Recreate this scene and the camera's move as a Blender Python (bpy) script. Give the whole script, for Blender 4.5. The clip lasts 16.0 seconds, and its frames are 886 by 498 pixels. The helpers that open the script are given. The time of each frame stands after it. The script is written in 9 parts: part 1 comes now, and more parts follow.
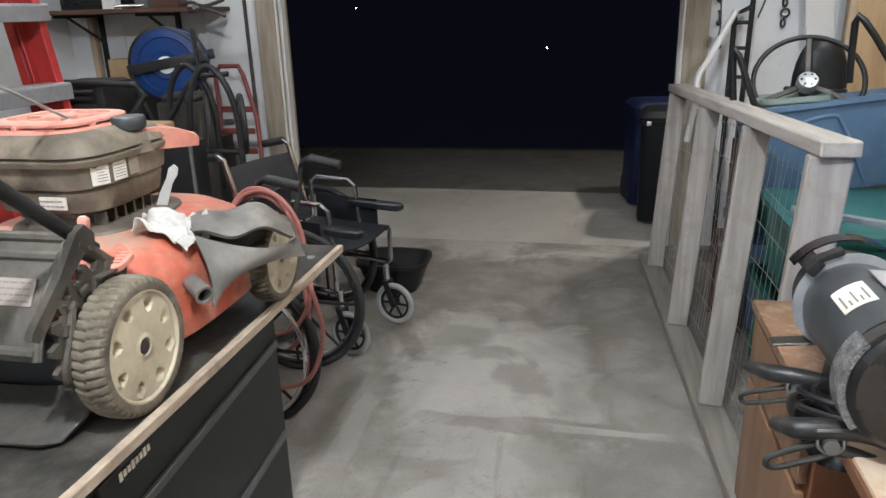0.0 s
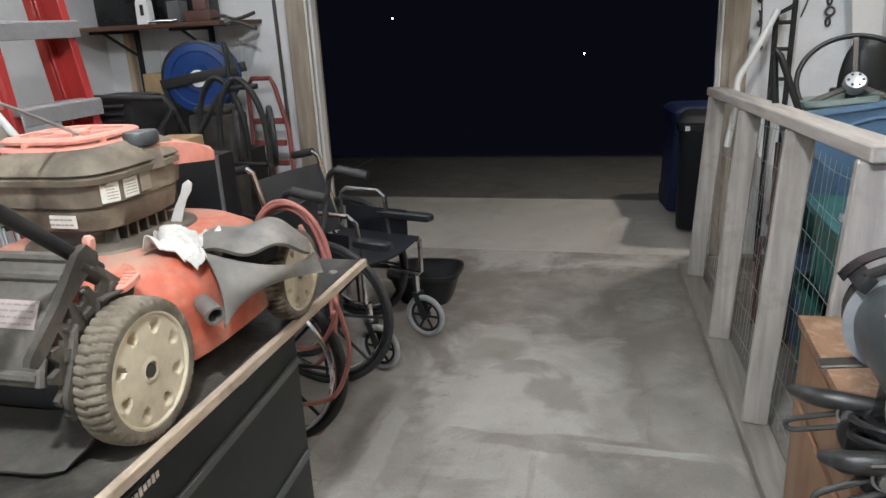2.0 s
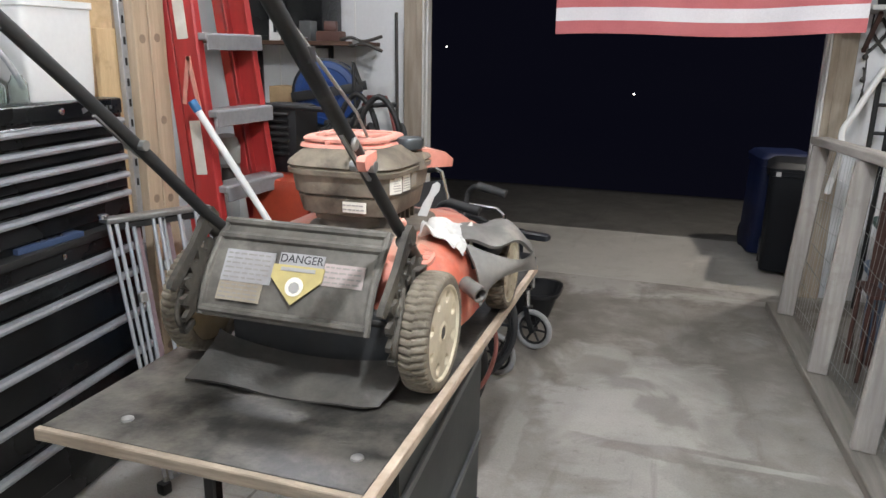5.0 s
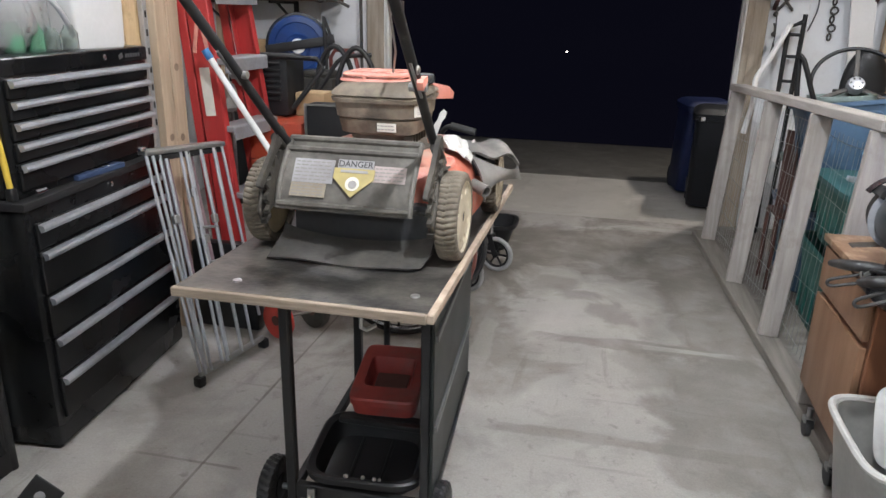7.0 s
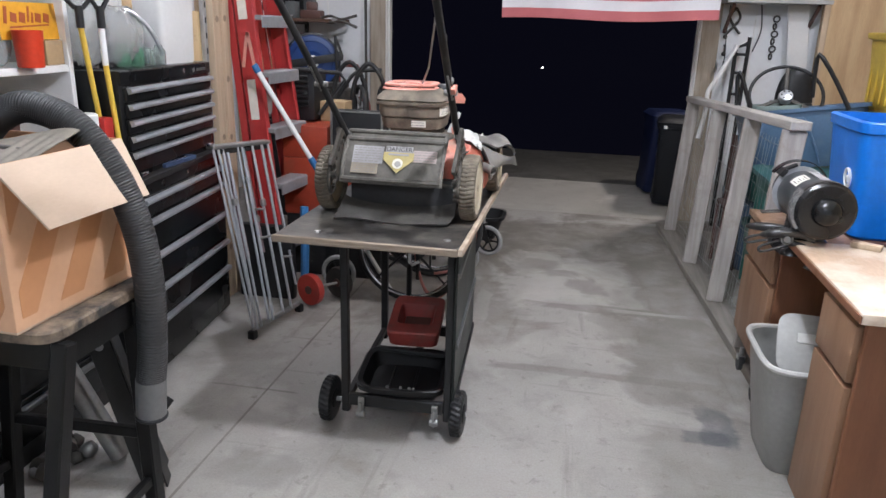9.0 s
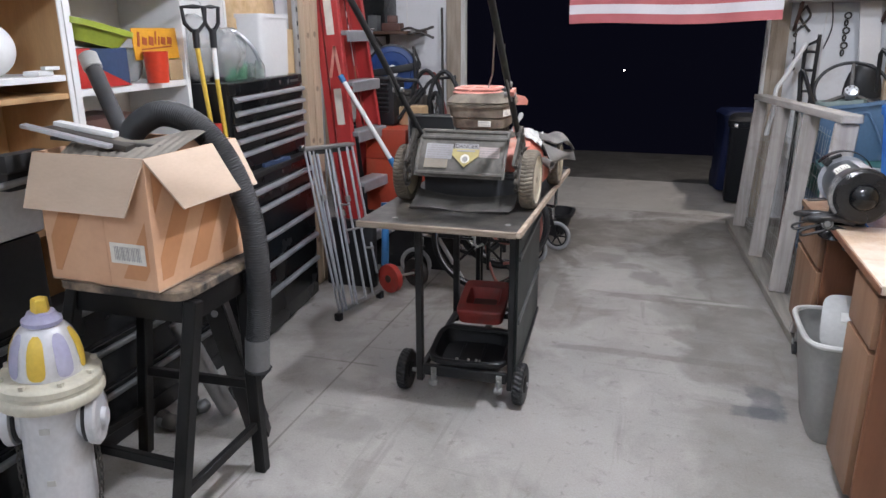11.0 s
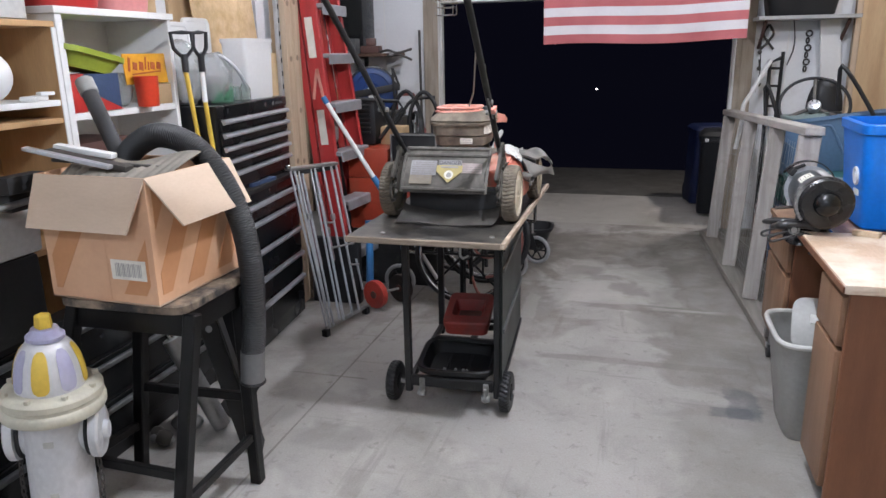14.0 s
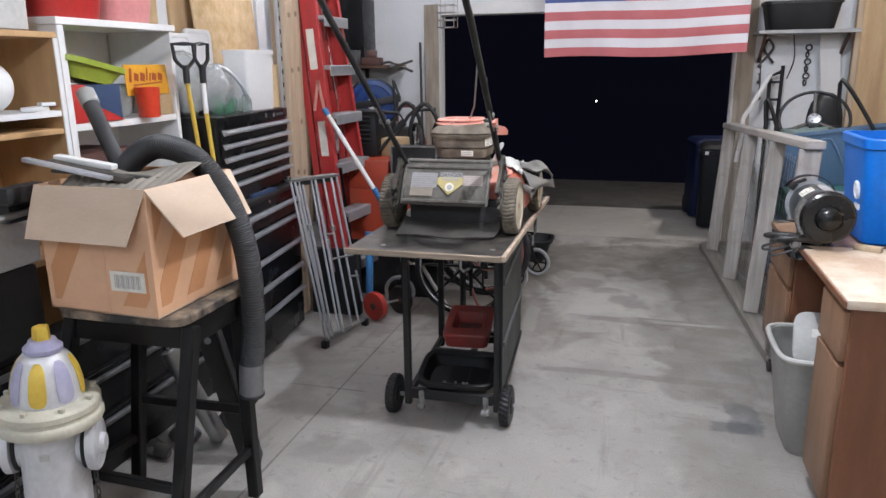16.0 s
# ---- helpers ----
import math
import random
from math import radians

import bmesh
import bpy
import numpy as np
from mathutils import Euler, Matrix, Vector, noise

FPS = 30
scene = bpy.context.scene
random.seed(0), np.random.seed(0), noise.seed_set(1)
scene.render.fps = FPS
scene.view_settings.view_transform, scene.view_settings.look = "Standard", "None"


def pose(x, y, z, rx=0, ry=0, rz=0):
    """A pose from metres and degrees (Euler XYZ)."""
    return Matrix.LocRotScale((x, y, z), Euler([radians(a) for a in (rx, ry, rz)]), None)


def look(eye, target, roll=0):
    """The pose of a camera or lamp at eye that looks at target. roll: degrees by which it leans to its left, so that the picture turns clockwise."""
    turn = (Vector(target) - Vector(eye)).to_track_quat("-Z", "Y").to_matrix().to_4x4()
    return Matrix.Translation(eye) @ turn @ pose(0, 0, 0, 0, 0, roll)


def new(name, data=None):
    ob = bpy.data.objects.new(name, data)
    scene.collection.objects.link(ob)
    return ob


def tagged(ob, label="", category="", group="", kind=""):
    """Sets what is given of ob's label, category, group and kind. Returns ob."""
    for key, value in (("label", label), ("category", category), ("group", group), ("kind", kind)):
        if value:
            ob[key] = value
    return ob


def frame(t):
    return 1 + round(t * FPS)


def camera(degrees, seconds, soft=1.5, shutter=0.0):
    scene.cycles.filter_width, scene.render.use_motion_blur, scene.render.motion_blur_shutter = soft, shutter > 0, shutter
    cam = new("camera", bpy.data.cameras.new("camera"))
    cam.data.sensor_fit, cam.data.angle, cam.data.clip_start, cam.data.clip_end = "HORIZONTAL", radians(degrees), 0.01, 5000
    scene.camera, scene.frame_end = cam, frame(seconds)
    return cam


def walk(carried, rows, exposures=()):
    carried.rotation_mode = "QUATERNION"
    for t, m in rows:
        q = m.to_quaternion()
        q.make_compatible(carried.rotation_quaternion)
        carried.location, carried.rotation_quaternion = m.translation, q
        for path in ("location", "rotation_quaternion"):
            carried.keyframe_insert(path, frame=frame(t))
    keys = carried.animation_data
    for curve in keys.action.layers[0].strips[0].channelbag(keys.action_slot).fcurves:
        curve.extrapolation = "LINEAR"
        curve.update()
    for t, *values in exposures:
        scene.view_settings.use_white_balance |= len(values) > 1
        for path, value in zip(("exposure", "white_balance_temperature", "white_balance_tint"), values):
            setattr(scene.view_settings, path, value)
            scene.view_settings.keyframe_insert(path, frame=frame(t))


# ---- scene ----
cam = camera(63.3, 16.0)
PATH = [
    (0, (0.109, 0.093, 1.382), (-0.295, 1.948, 0.752), -1.6),
    (0.5, (0.106, 0.093, 1.383), (-0.302, 1.95, 0.763), -1.7),
    (1, (0.105, 0.103, 1.384), (-0.31, 1.96, 0.769), -1.8),
    (1.5, (0.121, 0.124, 1.379), (-0.296, 1.983, 0.77), -2.0),
    (2, (0.126, 0.164, 1.375), (-0.382, 2.001, 0.77), -3.0),
    (2.5, (0.107, 0.197, 1.359), (-0.645, 1.958, 0.781), -5.0),
    (3, (0.093, 0.158, 1.37), (-0.644, 1.934, 0.82), -2.6),
    (3.5, (0.029, 0.045, 1.383), (-0.687, 1.836, 0.852), -2.1),
    (4, (-0.035, -0.066, 1.395), (-0.742, 1.737, 0.893), -0.8),
    (4.2, (-0.088, -0.073, 1.406), (-0.785, 1.741, 0.932), -0.0),
    (6.5, (-0.232, -0.565, 1.361), (-0.647, 1.276, 0.699), 0.8),
    (7, (-0.242, -0.692, 1.383), (-0.653, 1.16, 0.75), 1.3),
    (7.5, (-0.344, -0.889, 1.404), (-0.71, 0.971, 0.766), 2.1),
    (8, (-0.268, -1.073, 1.403), (-0.637, 0.793, 0.785), 2.2),
    (8.5, (-0.201, -1.211, 1.409), (-0.571, 0.657, 0.799), 2.3),
    (9, (-0.236, -1.373, 1.419), (-0.588, 0.504, 0.825), 1.7),
    (9.5, (-0.22, -1.502, 1.433), (-0.575, 0.375, 0.839), 1.7),
    (10, (-0.117, -1.587, 1.411), (-0.676, 0.242, 0.825), 0.5),
    (10.2, (-0.108, -1.602, 1.417), (-0.702, 0.213, 0.824), 0.1),
    (12.5, (-0.111, -1.774, 1.442), (-0.619, 0.084, 0.903), -1.3),
    (13, (-0.109, -1.781, 1.435), (-0.626, 0.075, 0.898), -1.1),
    (13.5, (-0.1, -1.769, 1.433), (-0.617, 0.087, 0.897), -1.0),
    (14, (-0.11, -1.769, 1.436), (-0.626, 0.09, 0.909), -1.0),
    (14.5, (-0.118, -1.767, 1.442), (-0.632, 0.095, 0.923), -1.0),
    (15, (-0.118, -1.765, 1.442), (-0.632, 0.099, 0.93), -0.9),
    (15.5, (-0.12, -1.768, 1.443), (-0.638, 0.097, 0.94), -0.8),
    (16, (-0.116, -1.761, 1.44), (-0.632, 0.106, 0.942), -0.7),
]
EXPOSURES = [(0.0, 0.0, 6520, 11), (4.2, 0.05, 6550, 12), (6.5, 0.10, 6550, 14), (8.5, -0.03, 6380, 16), (10.0, -0.10, 6250, 18), (13.5, -0.12, 6250, 18), (16.0, -0.12, 6320, 17)]
walk(cam, [(t, look(eye, target, roll)) for t, eye, target, roll in PATH], EXPOSURES)

# ---- night sky ----
world = bpy.data.worlds.new("night")
scene.world = world
world.use_nodes = True
world.node_tree.nodes["Background"].inputs[0].default_value = (0.30, 0.34, 0.56, 1)
world.node_tree.nodes["Background"].inputs[1].default_value = 0.013


def area_lamp(name, at, aim, watts, size, colour, shape="DISK", size_y=0.2):
    data = bpy.data.lights.new(name, "AREA")
    data.energy, data.color, data.shape, data.size = watts, colour, shape, size
    if shape == "RECTANGLE":
        data.size_y = size_y
    ob = new(name, data)
    ob.matrix_world = look(at, aim)
    return ob


def bulb(name, at, watts, radius, colour):
    data = bpy.data.lights.new(name, "POINT")
    data.energy, data.color, data.shadow_soft_size = watts, colour, radius
    ob = new(name, data)
    ob.location = at
    return ob


# bare ceiling bulbs of the garage and the lamp over the driveway
bulb("ceiling_lamp_light", (-0.10, 0.28, 2.44), 162, 0.045, (0.88, 0.95, 1.0))
# unseen bulb set behind the camera to brighten the foreground
bulb("rear_lamp_light", (-0.45, -2.5, 2.44), 76, 0.10, (0.78, 0.90, 1.0))
bulb("bay_lamp_light", (1.30, 2.15, 2.44), 56, 0.05, (0.90, 0.955, 1.0))
# added fill for the left wall, no lamp known there
bulb("left_fill_light", (-1.72, 2.45, 2.44), 40, 0.08, (0.93, 0.96, 1.0))
area_lamp("yard_lamp_light", (1.05, 5.30, 2.25), (0.60, 5.05, 0), 25, 0.10, (1.0, 0.95, 0.86))

# ---- materials ----
def nodes_of(name):
    mat = bpy.data.materials.new(name)
    mat.use_nodes = True
    return mat, mat.node_tree.nodes, mat.node_tree.links, mat.node_tree.nodes["Principled BSDF"]


def M(name, c1, c2=None, rough=0.6, metal=0.0, s1=4.0, s2=60.0, bump=0.15, stretch=(1, 1, 1), dirt=None, dirt_at=0.55, dirt_scale=6.0, coat=0.0, alpha=1.0, per_piece=0.0, amp=0.10, spec=0.5):
    """Two scales of variation, an optional coat of dirt in patches, and a fine relief."""
    mat, n, l, b = nodes_of(name)
    c2 = c2 or tuple(v * 0.75 for v in c1)
    co = n.new("ShaderNodeTexCoord")
    mp = n.new("ShaderNodeMapping")
    mp.inputs["Scale"].default_value = stretch
    l.new(co.outputs["Object"], mp.inputs["Vector"])
    big, fine = n.new("ShaderNodeTexNoise"), n.new("ShaderNodeTexNoise")
    for tex, sc, de in ((big, s1, 5), (fine, s2, 3)):
        tex.inputs["Scale"].default_value, tex.inputs["Detail"].default_value = sc, de
        l.new(mp.outputs[0], tex.inputs["Vector"])
    ramp = n.new("ShaderNodeMapRange")
    ramp.inputs[1].default_value, ramp.inputs[2].default_value = 0.32, 0.68
    l.new(big.outputs["Fac"], ramp.inputs[0])
    mix = n.new("ShaderNodeMix")
    mix.data_type = "RGBA"
    mix.inputs[6].default_value, mix.inputs[7].default_value = (*c1, 1), (*c2, 1)
    l.new(ramp.outputs[0], mix.inputs[0])
    fine_mul = n.new("ShaderNodeMapRange")
    fine_mul.inputs[1].default_value, fine_mul.inputs[2].default_value = 0.2, 0.8
    fine_mul.inputs[3].default_value, fine_mul.inputs[4].default_value = 1 - amp, 1 + amp
    l.new(fine.outputs["Fac"], fine_mul.inputs[0])
    mul = n.new("ShaderNodeMix")
    mul.data_type, mul.blend_type = "RGBA", "MULTIPLY"
    mul.inputs[0].default_value = 1.0
    l.new(mix.outputs[2], mul.inputs[6])
    l.new(fine_mul.outputs[0], mul.inputs[7])
    colour = mul.outputs[2]
    if per_piece:
        info = n.new("ShaderNodeObjectInfo")
        vary = n.new("ShaderNodeMapRange")
        vary.inputs[3].default_value, vary.inputs[4].default_value = 1 - per_piece, 1 + per_piece
        l.new(info.outputs["Random"], vary.inputs[0])
        m3 = n.new("ShaderNodeMix")
        m3.data_type, m3.blend_type = "RGBA", "MULTIPLY"
        m3.inputs[0].default_value = 1.0
        l.new(colour, m3.inputs[6])
        l.new(vary.outputs[0], m3.inputs[7])
        colour = m3.outputs[2]
    if dirt:
        d = n.new("ShaderNodeTexNoise")
        d.inputs["Scale"].default_value, d.inputs["Detail"].default_value, d.inputs["Roughness"].default_value = dirt_scale, 6, 0.65
        l.new(co.outputs["Object"], d.inputs["Vector"])
        dr = n.new("ShaderNodeMapRange")
        dr.inputs[1].default_value, dr.inputs[2].default_value = dirt_at - 0.12, dirt_at + 0.12
        l.new(d.outputs["Fac"], dr.inputs[0])
        m2 = n.new("ShaderNodeMix")
        m2.data_type = "RGBA"
        l.new(dr.outputs[0], m2.inputs[0])
        l.new(colour, m2.inputs[6])
        m2.inputs[7].default_value = (*dirt, 1)
        colour = m2.outputs[2]
    l.new(colour, b.inputs["Base Color"])
    rr = n.new("ShaderNodeMapRange")
    rr.inputs[3].default_value, rr.inputs[4].default_value = max(0.05, rough - 0.12), min(1, rough + 0.12)
    l.new(big.outputs["Fac"], rr.inputs[0])
    l.new(rr.outputs[0], b.inputs["Roughness"])
    b.inputs["Metallic"].default_value = metal
    b.inputs["Coat Weight"].default_value = coat
    b.inputs["Specular IOR Level"].default_value = spec
    b.inputs["Alpha"].default_value = alpha
    if bump:
        bp = n.new("ShaderNodeBump")
        bp.inputs["Strength"].default_value, bp.inputs["Distance"].default_value = bump, 0.004
        l.new(fine.outputs["Fac"], bp.inputs["Height"])
        l.new(bp.outputs[0], b.inputs["Normal"])
    return mat


def glow(name, colour, strength):
    mat, n, l, b = nodes_of(name)
    b.inputs["Base Color"].default_value = (*colour, 1)
    b.inputs["Emission Color"].default_value = (*colour, 1)
    b.inputs["Emission Strength"].default_value = strength
    return mat


def glassy(name, colour, rough=0.08, trans=0.9):
    mat, n, l, b = nodes_of(name)
    b.inputs["Base Color"].default_value = (*colour, 1)
    b.inputs["Roughness"].default_value = rough
    b.inputs["Transmission Weight"].default_value = trans
    b.inputs["IOR"].default_value = 1.3
    return mat


def concrete(name, base, dark, stain, wear=0.5, zones=()):
    """Trowelled slab: cloudy tone, darker traffic stains, grit and pores; zones are patches of dirt, tone, light and
    shade put into the colour (centre x, y, half sizes, ragged edge width, colour, strength)."""
    mat, n, l, b = nodes_of(name)
    co = n.new("ShaderNodeTexCoord")
    prev = None

    def tex(sc, de, rough=0.62, dist=0.4):
        t = n.new("ShaderNodeTexNoise")
        t.inputs["Scale"].default_value, t.inputs["Detail"].default_value, t.inputs["Roughness"].default_value = sc, de, rough
        t.inputs["Distortion"].default_value = dist
        l.new(co.outputs["Object"], t.inputs["Vector"])
        return t

    def ranged(src, lo, hi, a=0.0, c=1.0):
        r = n.new("ShaderNodeMapRange")
        r.inputs[1].default_value, r.inputs[2].default_value, r.inputs[3].default_value, r.inputs[4].default_value = lo, hi, a, c
        l.new(src, r.inputs[0])
        return r.outputs[0]

    def math_node(op, a, c):
        q = n.new("ShaderNodeMath")
        q.operation = op
        for k, v in enumerate((a, c)):
            if isinstance(v, (int, float)):
                q.inputs[k].default_value = v
            else:
                l.new(v, q.inputs[k])
        return q.outputs[0]

    def blend(fac, under, colour, mode="MIX"):
        mix = n.new("ShaderNodeMix")
        mix.data_type, mix.blend_type = "RGBA", mode
        l.new(fac, mix.inputs[0])
        if isinstance(under, tuple):
            mix.inputs[6].default_value = (*under, 1)
        else:
            l.new(under, mix.inputs[6])
        mix.inputs[7].default_value = (*colour, 1)
        return mix.outputs[2]

    prev = base
    for sc, de, lo, hi, col, fac in ((0.9, 6, 0.36, 0.66, dark, 0.6), (2.6, 7, 0.52, 0.70, stain, wear * 0.7), (7.0, 6, 0.58, 0.72, stain, wear * 0.6), (1.7, 4, 0.56, 0.68, tuple(v * 1.3 for v in base), 0.6), (19.0, 5, 0.60, 0.70, stain, wear * 0.7)):
        prev = blend(ranged(tex(sc, de).outputs["Fac"], lo, hi, 0, fac), prev, col)
    # long scuffs along and across the aisle
    for st, lo, hi, col, fac in (((9, 0.8, 1), 0.60, 0.70, stain, wear * 0.6), ((0.7, 8, 1), 0.62, 0.70, stain, wear * 0.5)):
        mp = n.new("ShaderNodeMapping")
        mp.inputs["Scale"].default_value = st
        mp.inputs["Rotation"].default_value = (0, 0, 0.25)
        l.new(co.outputs["Object"], mp.inputs["Vector"])
        t = tex(1.3, 5)
        l.new(mp.outputs[0], t.inputs["Vector"])
        prev = blend(ranged(t.outputs["Fac"], lo, hi, 0, fac), prev, col)
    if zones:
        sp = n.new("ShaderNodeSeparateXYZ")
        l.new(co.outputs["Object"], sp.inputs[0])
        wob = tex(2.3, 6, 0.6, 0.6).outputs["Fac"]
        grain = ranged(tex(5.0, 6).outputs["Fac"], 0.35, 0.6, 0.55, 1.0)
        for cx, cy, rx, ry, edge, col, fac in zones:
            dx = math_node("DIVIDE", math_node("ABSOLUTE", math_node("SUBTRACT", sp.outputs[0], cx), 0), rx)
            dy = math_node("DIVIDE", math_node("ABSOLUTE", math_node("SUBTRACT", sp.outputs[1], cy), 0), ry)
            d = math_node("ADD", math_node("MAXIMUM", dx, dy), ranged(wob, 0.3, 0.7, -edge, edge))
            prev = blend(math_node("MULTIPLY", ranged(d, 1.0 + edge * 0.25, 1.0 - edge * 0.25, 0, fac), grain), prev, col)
    fine = tex(130, 4)
    mul = n.new("ShaderNodeMix")
    mul.data_type, mul.blend_type = "RGBA", "MULTIPLY"
    mul.inputs[0].default_value = 1
    l.new(prev, mul.inputs[6])
    l.new(ranged(fine.outputs["Fac"], 0.25, 0.75, 0.87, 1.10), mul.inputs[7])
    l.new(mul.outputs[2], b.inputs["Base Color"])
    l.new(ranged(tex(3.1, 5).outputs["Fac"], 0.3, 0.7, 0.5, 0.85), b.inputs["Roughness"])
    bp = n.new("ShaderNodeBump")
    bp.inputs["Strength"].default_value, bp.inputs["Distance"].default_value = 0.16, 0.004
    l.new(fine.outputs["Fac"], bp.inputs["Height"])
    l.new(bp.outputs[0], b.inputs["Normal"])
    return mat


# brown dirt by the door also holds the dimmer light there
BROWN_DIRT_SHADE = (0.115, 0.098, 0.080)
# dark tone for painted fence shade and floor streaks, oil, and paler floor
SHADE_STAIN, OIL, PALE = (0.165, 0.148, 0.128), (0.085, 0.088, 0.100), (0.44, 0.42, 0.385)
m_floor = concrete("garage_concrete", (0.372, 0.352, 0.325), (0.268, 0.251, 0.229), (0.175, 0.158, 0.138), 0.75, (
    # door dirt with dimness, painted fence shade at the right, lit floor beside it
    (-0.25, 3.52, 1.15, 0.72, 0.7, BROWN_DIRT_SHADE, 0.72), (-1.3, 2.9, 0.8, 1.0, 0.5, (0.15, 0.13, 0.11), 0.6), (0.36, 2.75, 0.27, 0.55, 0.4, SHADE_STAIN, 0.68), (-0.20, 2.72, 0.32, 0.44, 0.6, PALE, 0.62),
    (-0.42, 2.97, 0.09, 0.08, 1.0, SHADE_STAIN, 0.5), (-0.30, 2.82, 0.10, 0.08, 1.0, SHADE_STAIN, 0.5), (-0.18, 2.67, 0.09, 0.09, 1.0, SHADE_STAIN, 0.5), (-0.16, 2.28, 0.30, 0.045, 0.6, SHADE_STAIN, 0.7), (0.19, 2.285, 0.16, 0.018, 0.7, PALE, 0.7),
    # pale strips: lit edge beside the cart's shadow, lit slab edge at the door
    (0.20, 2.05, 0.28, 0.16, 0.5, (0.21, 0.195, 0.172), 0.65), (-0.08, 1.50, 0.55, 0.030, 0.9, SHADE_STAIN, 0.6), (-0.68, 2.19, 0.035, 0.20, 0.8, PALE, 0.45), (0.16, 4.17, 0.28, 0.045, 0.6, PALE, 0.6),
    # darker floor along the fence and the desk
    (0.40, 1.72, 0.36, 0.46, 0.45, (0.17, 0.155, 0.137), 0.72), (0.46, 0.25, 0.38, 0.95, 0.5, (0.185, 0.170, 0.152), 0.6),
    (0.35, 1.17, 0.055, 0.12, 0.7, OIL, 0.75), (0.30, 1.09, 0.07, 0.04, 0.7, OIL, 0.7), (-1.392, 1.20, 0.005, 1.35, 0.3, BROWN_DIRT_SHADE, 0.7), (-1.45, 1.045, 0.17, 0.006, 0.4, BROWN_DIRT_SHADE, 0.5),
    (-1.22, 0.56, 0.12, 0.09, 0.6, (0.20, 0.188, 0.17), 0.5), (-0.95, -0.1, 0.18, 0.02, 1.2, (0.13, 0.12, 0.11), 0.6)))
m_apron = concrete("driveway_concrete", (0.40, 0.38, 0.345), (0.33, 0.31, 0.275), (0.18, 0.17, 0.15), 0.35, (
    (-0.6, 0.30, 2.6, 0.09, 0.8, (0.10, 0.09, 0.08), 0.8), (-0.9, 0.75, 0.5, 0.12, 0.9, (0.09, 0.085, 0.08), 0.75), (0.0, 1.5, 3.0, 0.5, 0.5, (0.10, 0.095, 0.09), 0.7)))
# darker concrete for the slabs beyond the joint
m_apron_far = concrete("darker_far_driveway", (0.12, 0.112, 0.10), (0.085, 0.08, 0.07), (0.045, 0.042, 0.04), 0.6)
m_ground = M("yard_gravel", (0.055, 0.052, 0.048), (0.035, 0.034, 0.032), 0.9, s1=0.6, s2=40, bump=0.4)
m_white_wall = M("white_wall_paint", (0.76, 0.77, 0.78), (0.68, 0.69, 0.70), 0.65, s1=1.5, s2=45, bump=0.06, dirt=(0.50, 0.48, 0.45), dirt_at=0.72, dirt_scale=2.2, amp=0.03)
m_grey_board = M("grey_painted_board", (0.44, 0.44, 0.44), (0.35, 0.35, 0.345), 0.6, s1=4, s2=60, bump=0.08)
m_old_white = M("scuffed_white_paint", (0.78, 0.775, 0.76), (0.68, 0.675, 0.66), 0.5, s1=3, s2=60, bump=0.06, dirt=(0.42, 0.40, 0.37), dirt_at=0.74, dirt_scale=5, amp=0.03)
m_ceiling = M("ceiling_board", (0.66, 0.65, 0.62), (0.58, 0.57, 0.55), 0.8, s1=1.2, s2=30)
m_jamb = M("weathered_jamb_wood", (0.40, 0.34, 0.27), (0.27, 0.22, 0.17), 0.75, s1=5, s2=70, stretch=(6, 6, 0.6), bump=0.3)
m_ply = M("plywood", (0.56, 0.40, 0.23), (0.42, 0.28, 0.15), 0.65, s1=3, s2=40, stretch=(5, 5, 0.5), bump=0.15)
m_osb = M("chipboard_panel", (0.66, 0.49, 0.29), (0.50, 0.34, 0.17), 0.7, s1=14, s2=55, bump=0.3)
m_stud = M("framing_lumber", (0.54, 0.42, 0.30), (0.42, 0.32, 0.22), 0.7, s1=4, s2=70, stretch=(9, 9, 0.45), bump=0.2)
m_knot = M("lumber_plug", (0.33, 0.25, 0.18), (0.25, 0.185, 0.13), 0.7)
m_pine = M("pale_pine", (0.68, 0.50, 0.29), (0.56, 0.39, 0.21), 0.65, s1=5, s2=60, stretch=(8, 8, 0.6), bump=0.15, dirt=(0.34, 0.21, 0.11), dirt_at=0.68, dirt_scale=9)
m_fence = M("weathered_fence_lumber", (0.42, 0.385, 0.355), (0.27, 0.245, 0.225), 0.8, s1=5, s2=80, stretch=(8, 8, 0.5), bump=0.35, dirt=(0.24, 0.21, 0.18), dirt_at=0.66, dirt_scale=7)
m_rail = M("weathered_rail_lumber", (0.44, 0.41, 0.38), (0.31, 0.285, 0.26), 0.8, s1=5, s2=80, stretch=(8, 0.5, 8), bump=0.35)
m_sill = M("dirty_sill_lumber", (0.255, 0.232, 0.205), (0.17, 0.152, 0.132), 0.8, s1=5, s2=80, stretch=(8, 0.5, 8), bump=0.35)
m_wire = M("galvanised_wire", (0.52, 0.53, 0.52), rough=0.4, metal=0.9, bump=0)
m_black_metal = M("black_enamel", (0.005, 0.0055, 0.006), (0.009, 0.0095, 0.010), 0.26, s1=3, s2=50, bump=0.03, spec=0.4)
m_black_satin = M("black_painted_steel", (0.012, 0.012, 0.013), (0.022, 0.0215, 0.021), 0.5, s1=6, s2=60, bump=0.08, dirt=(0.08, 0.074, 0.066), dirt_at=0.72, dirt_scale=9, spec=0.35)
m_black_plastic = M("black_plastic", (0.010, 0.010, 0.011), (0.018, 0.018, 0.019), 0.45, s1=6, s2=90, bump=0.08, spec=0.35)
m_rubber_black = M("black_rubber", (0.02, 0.02, 0.021), (0.035, 0.035, 0.036), 0.65, s1=9, s2=70, bump=0.1)
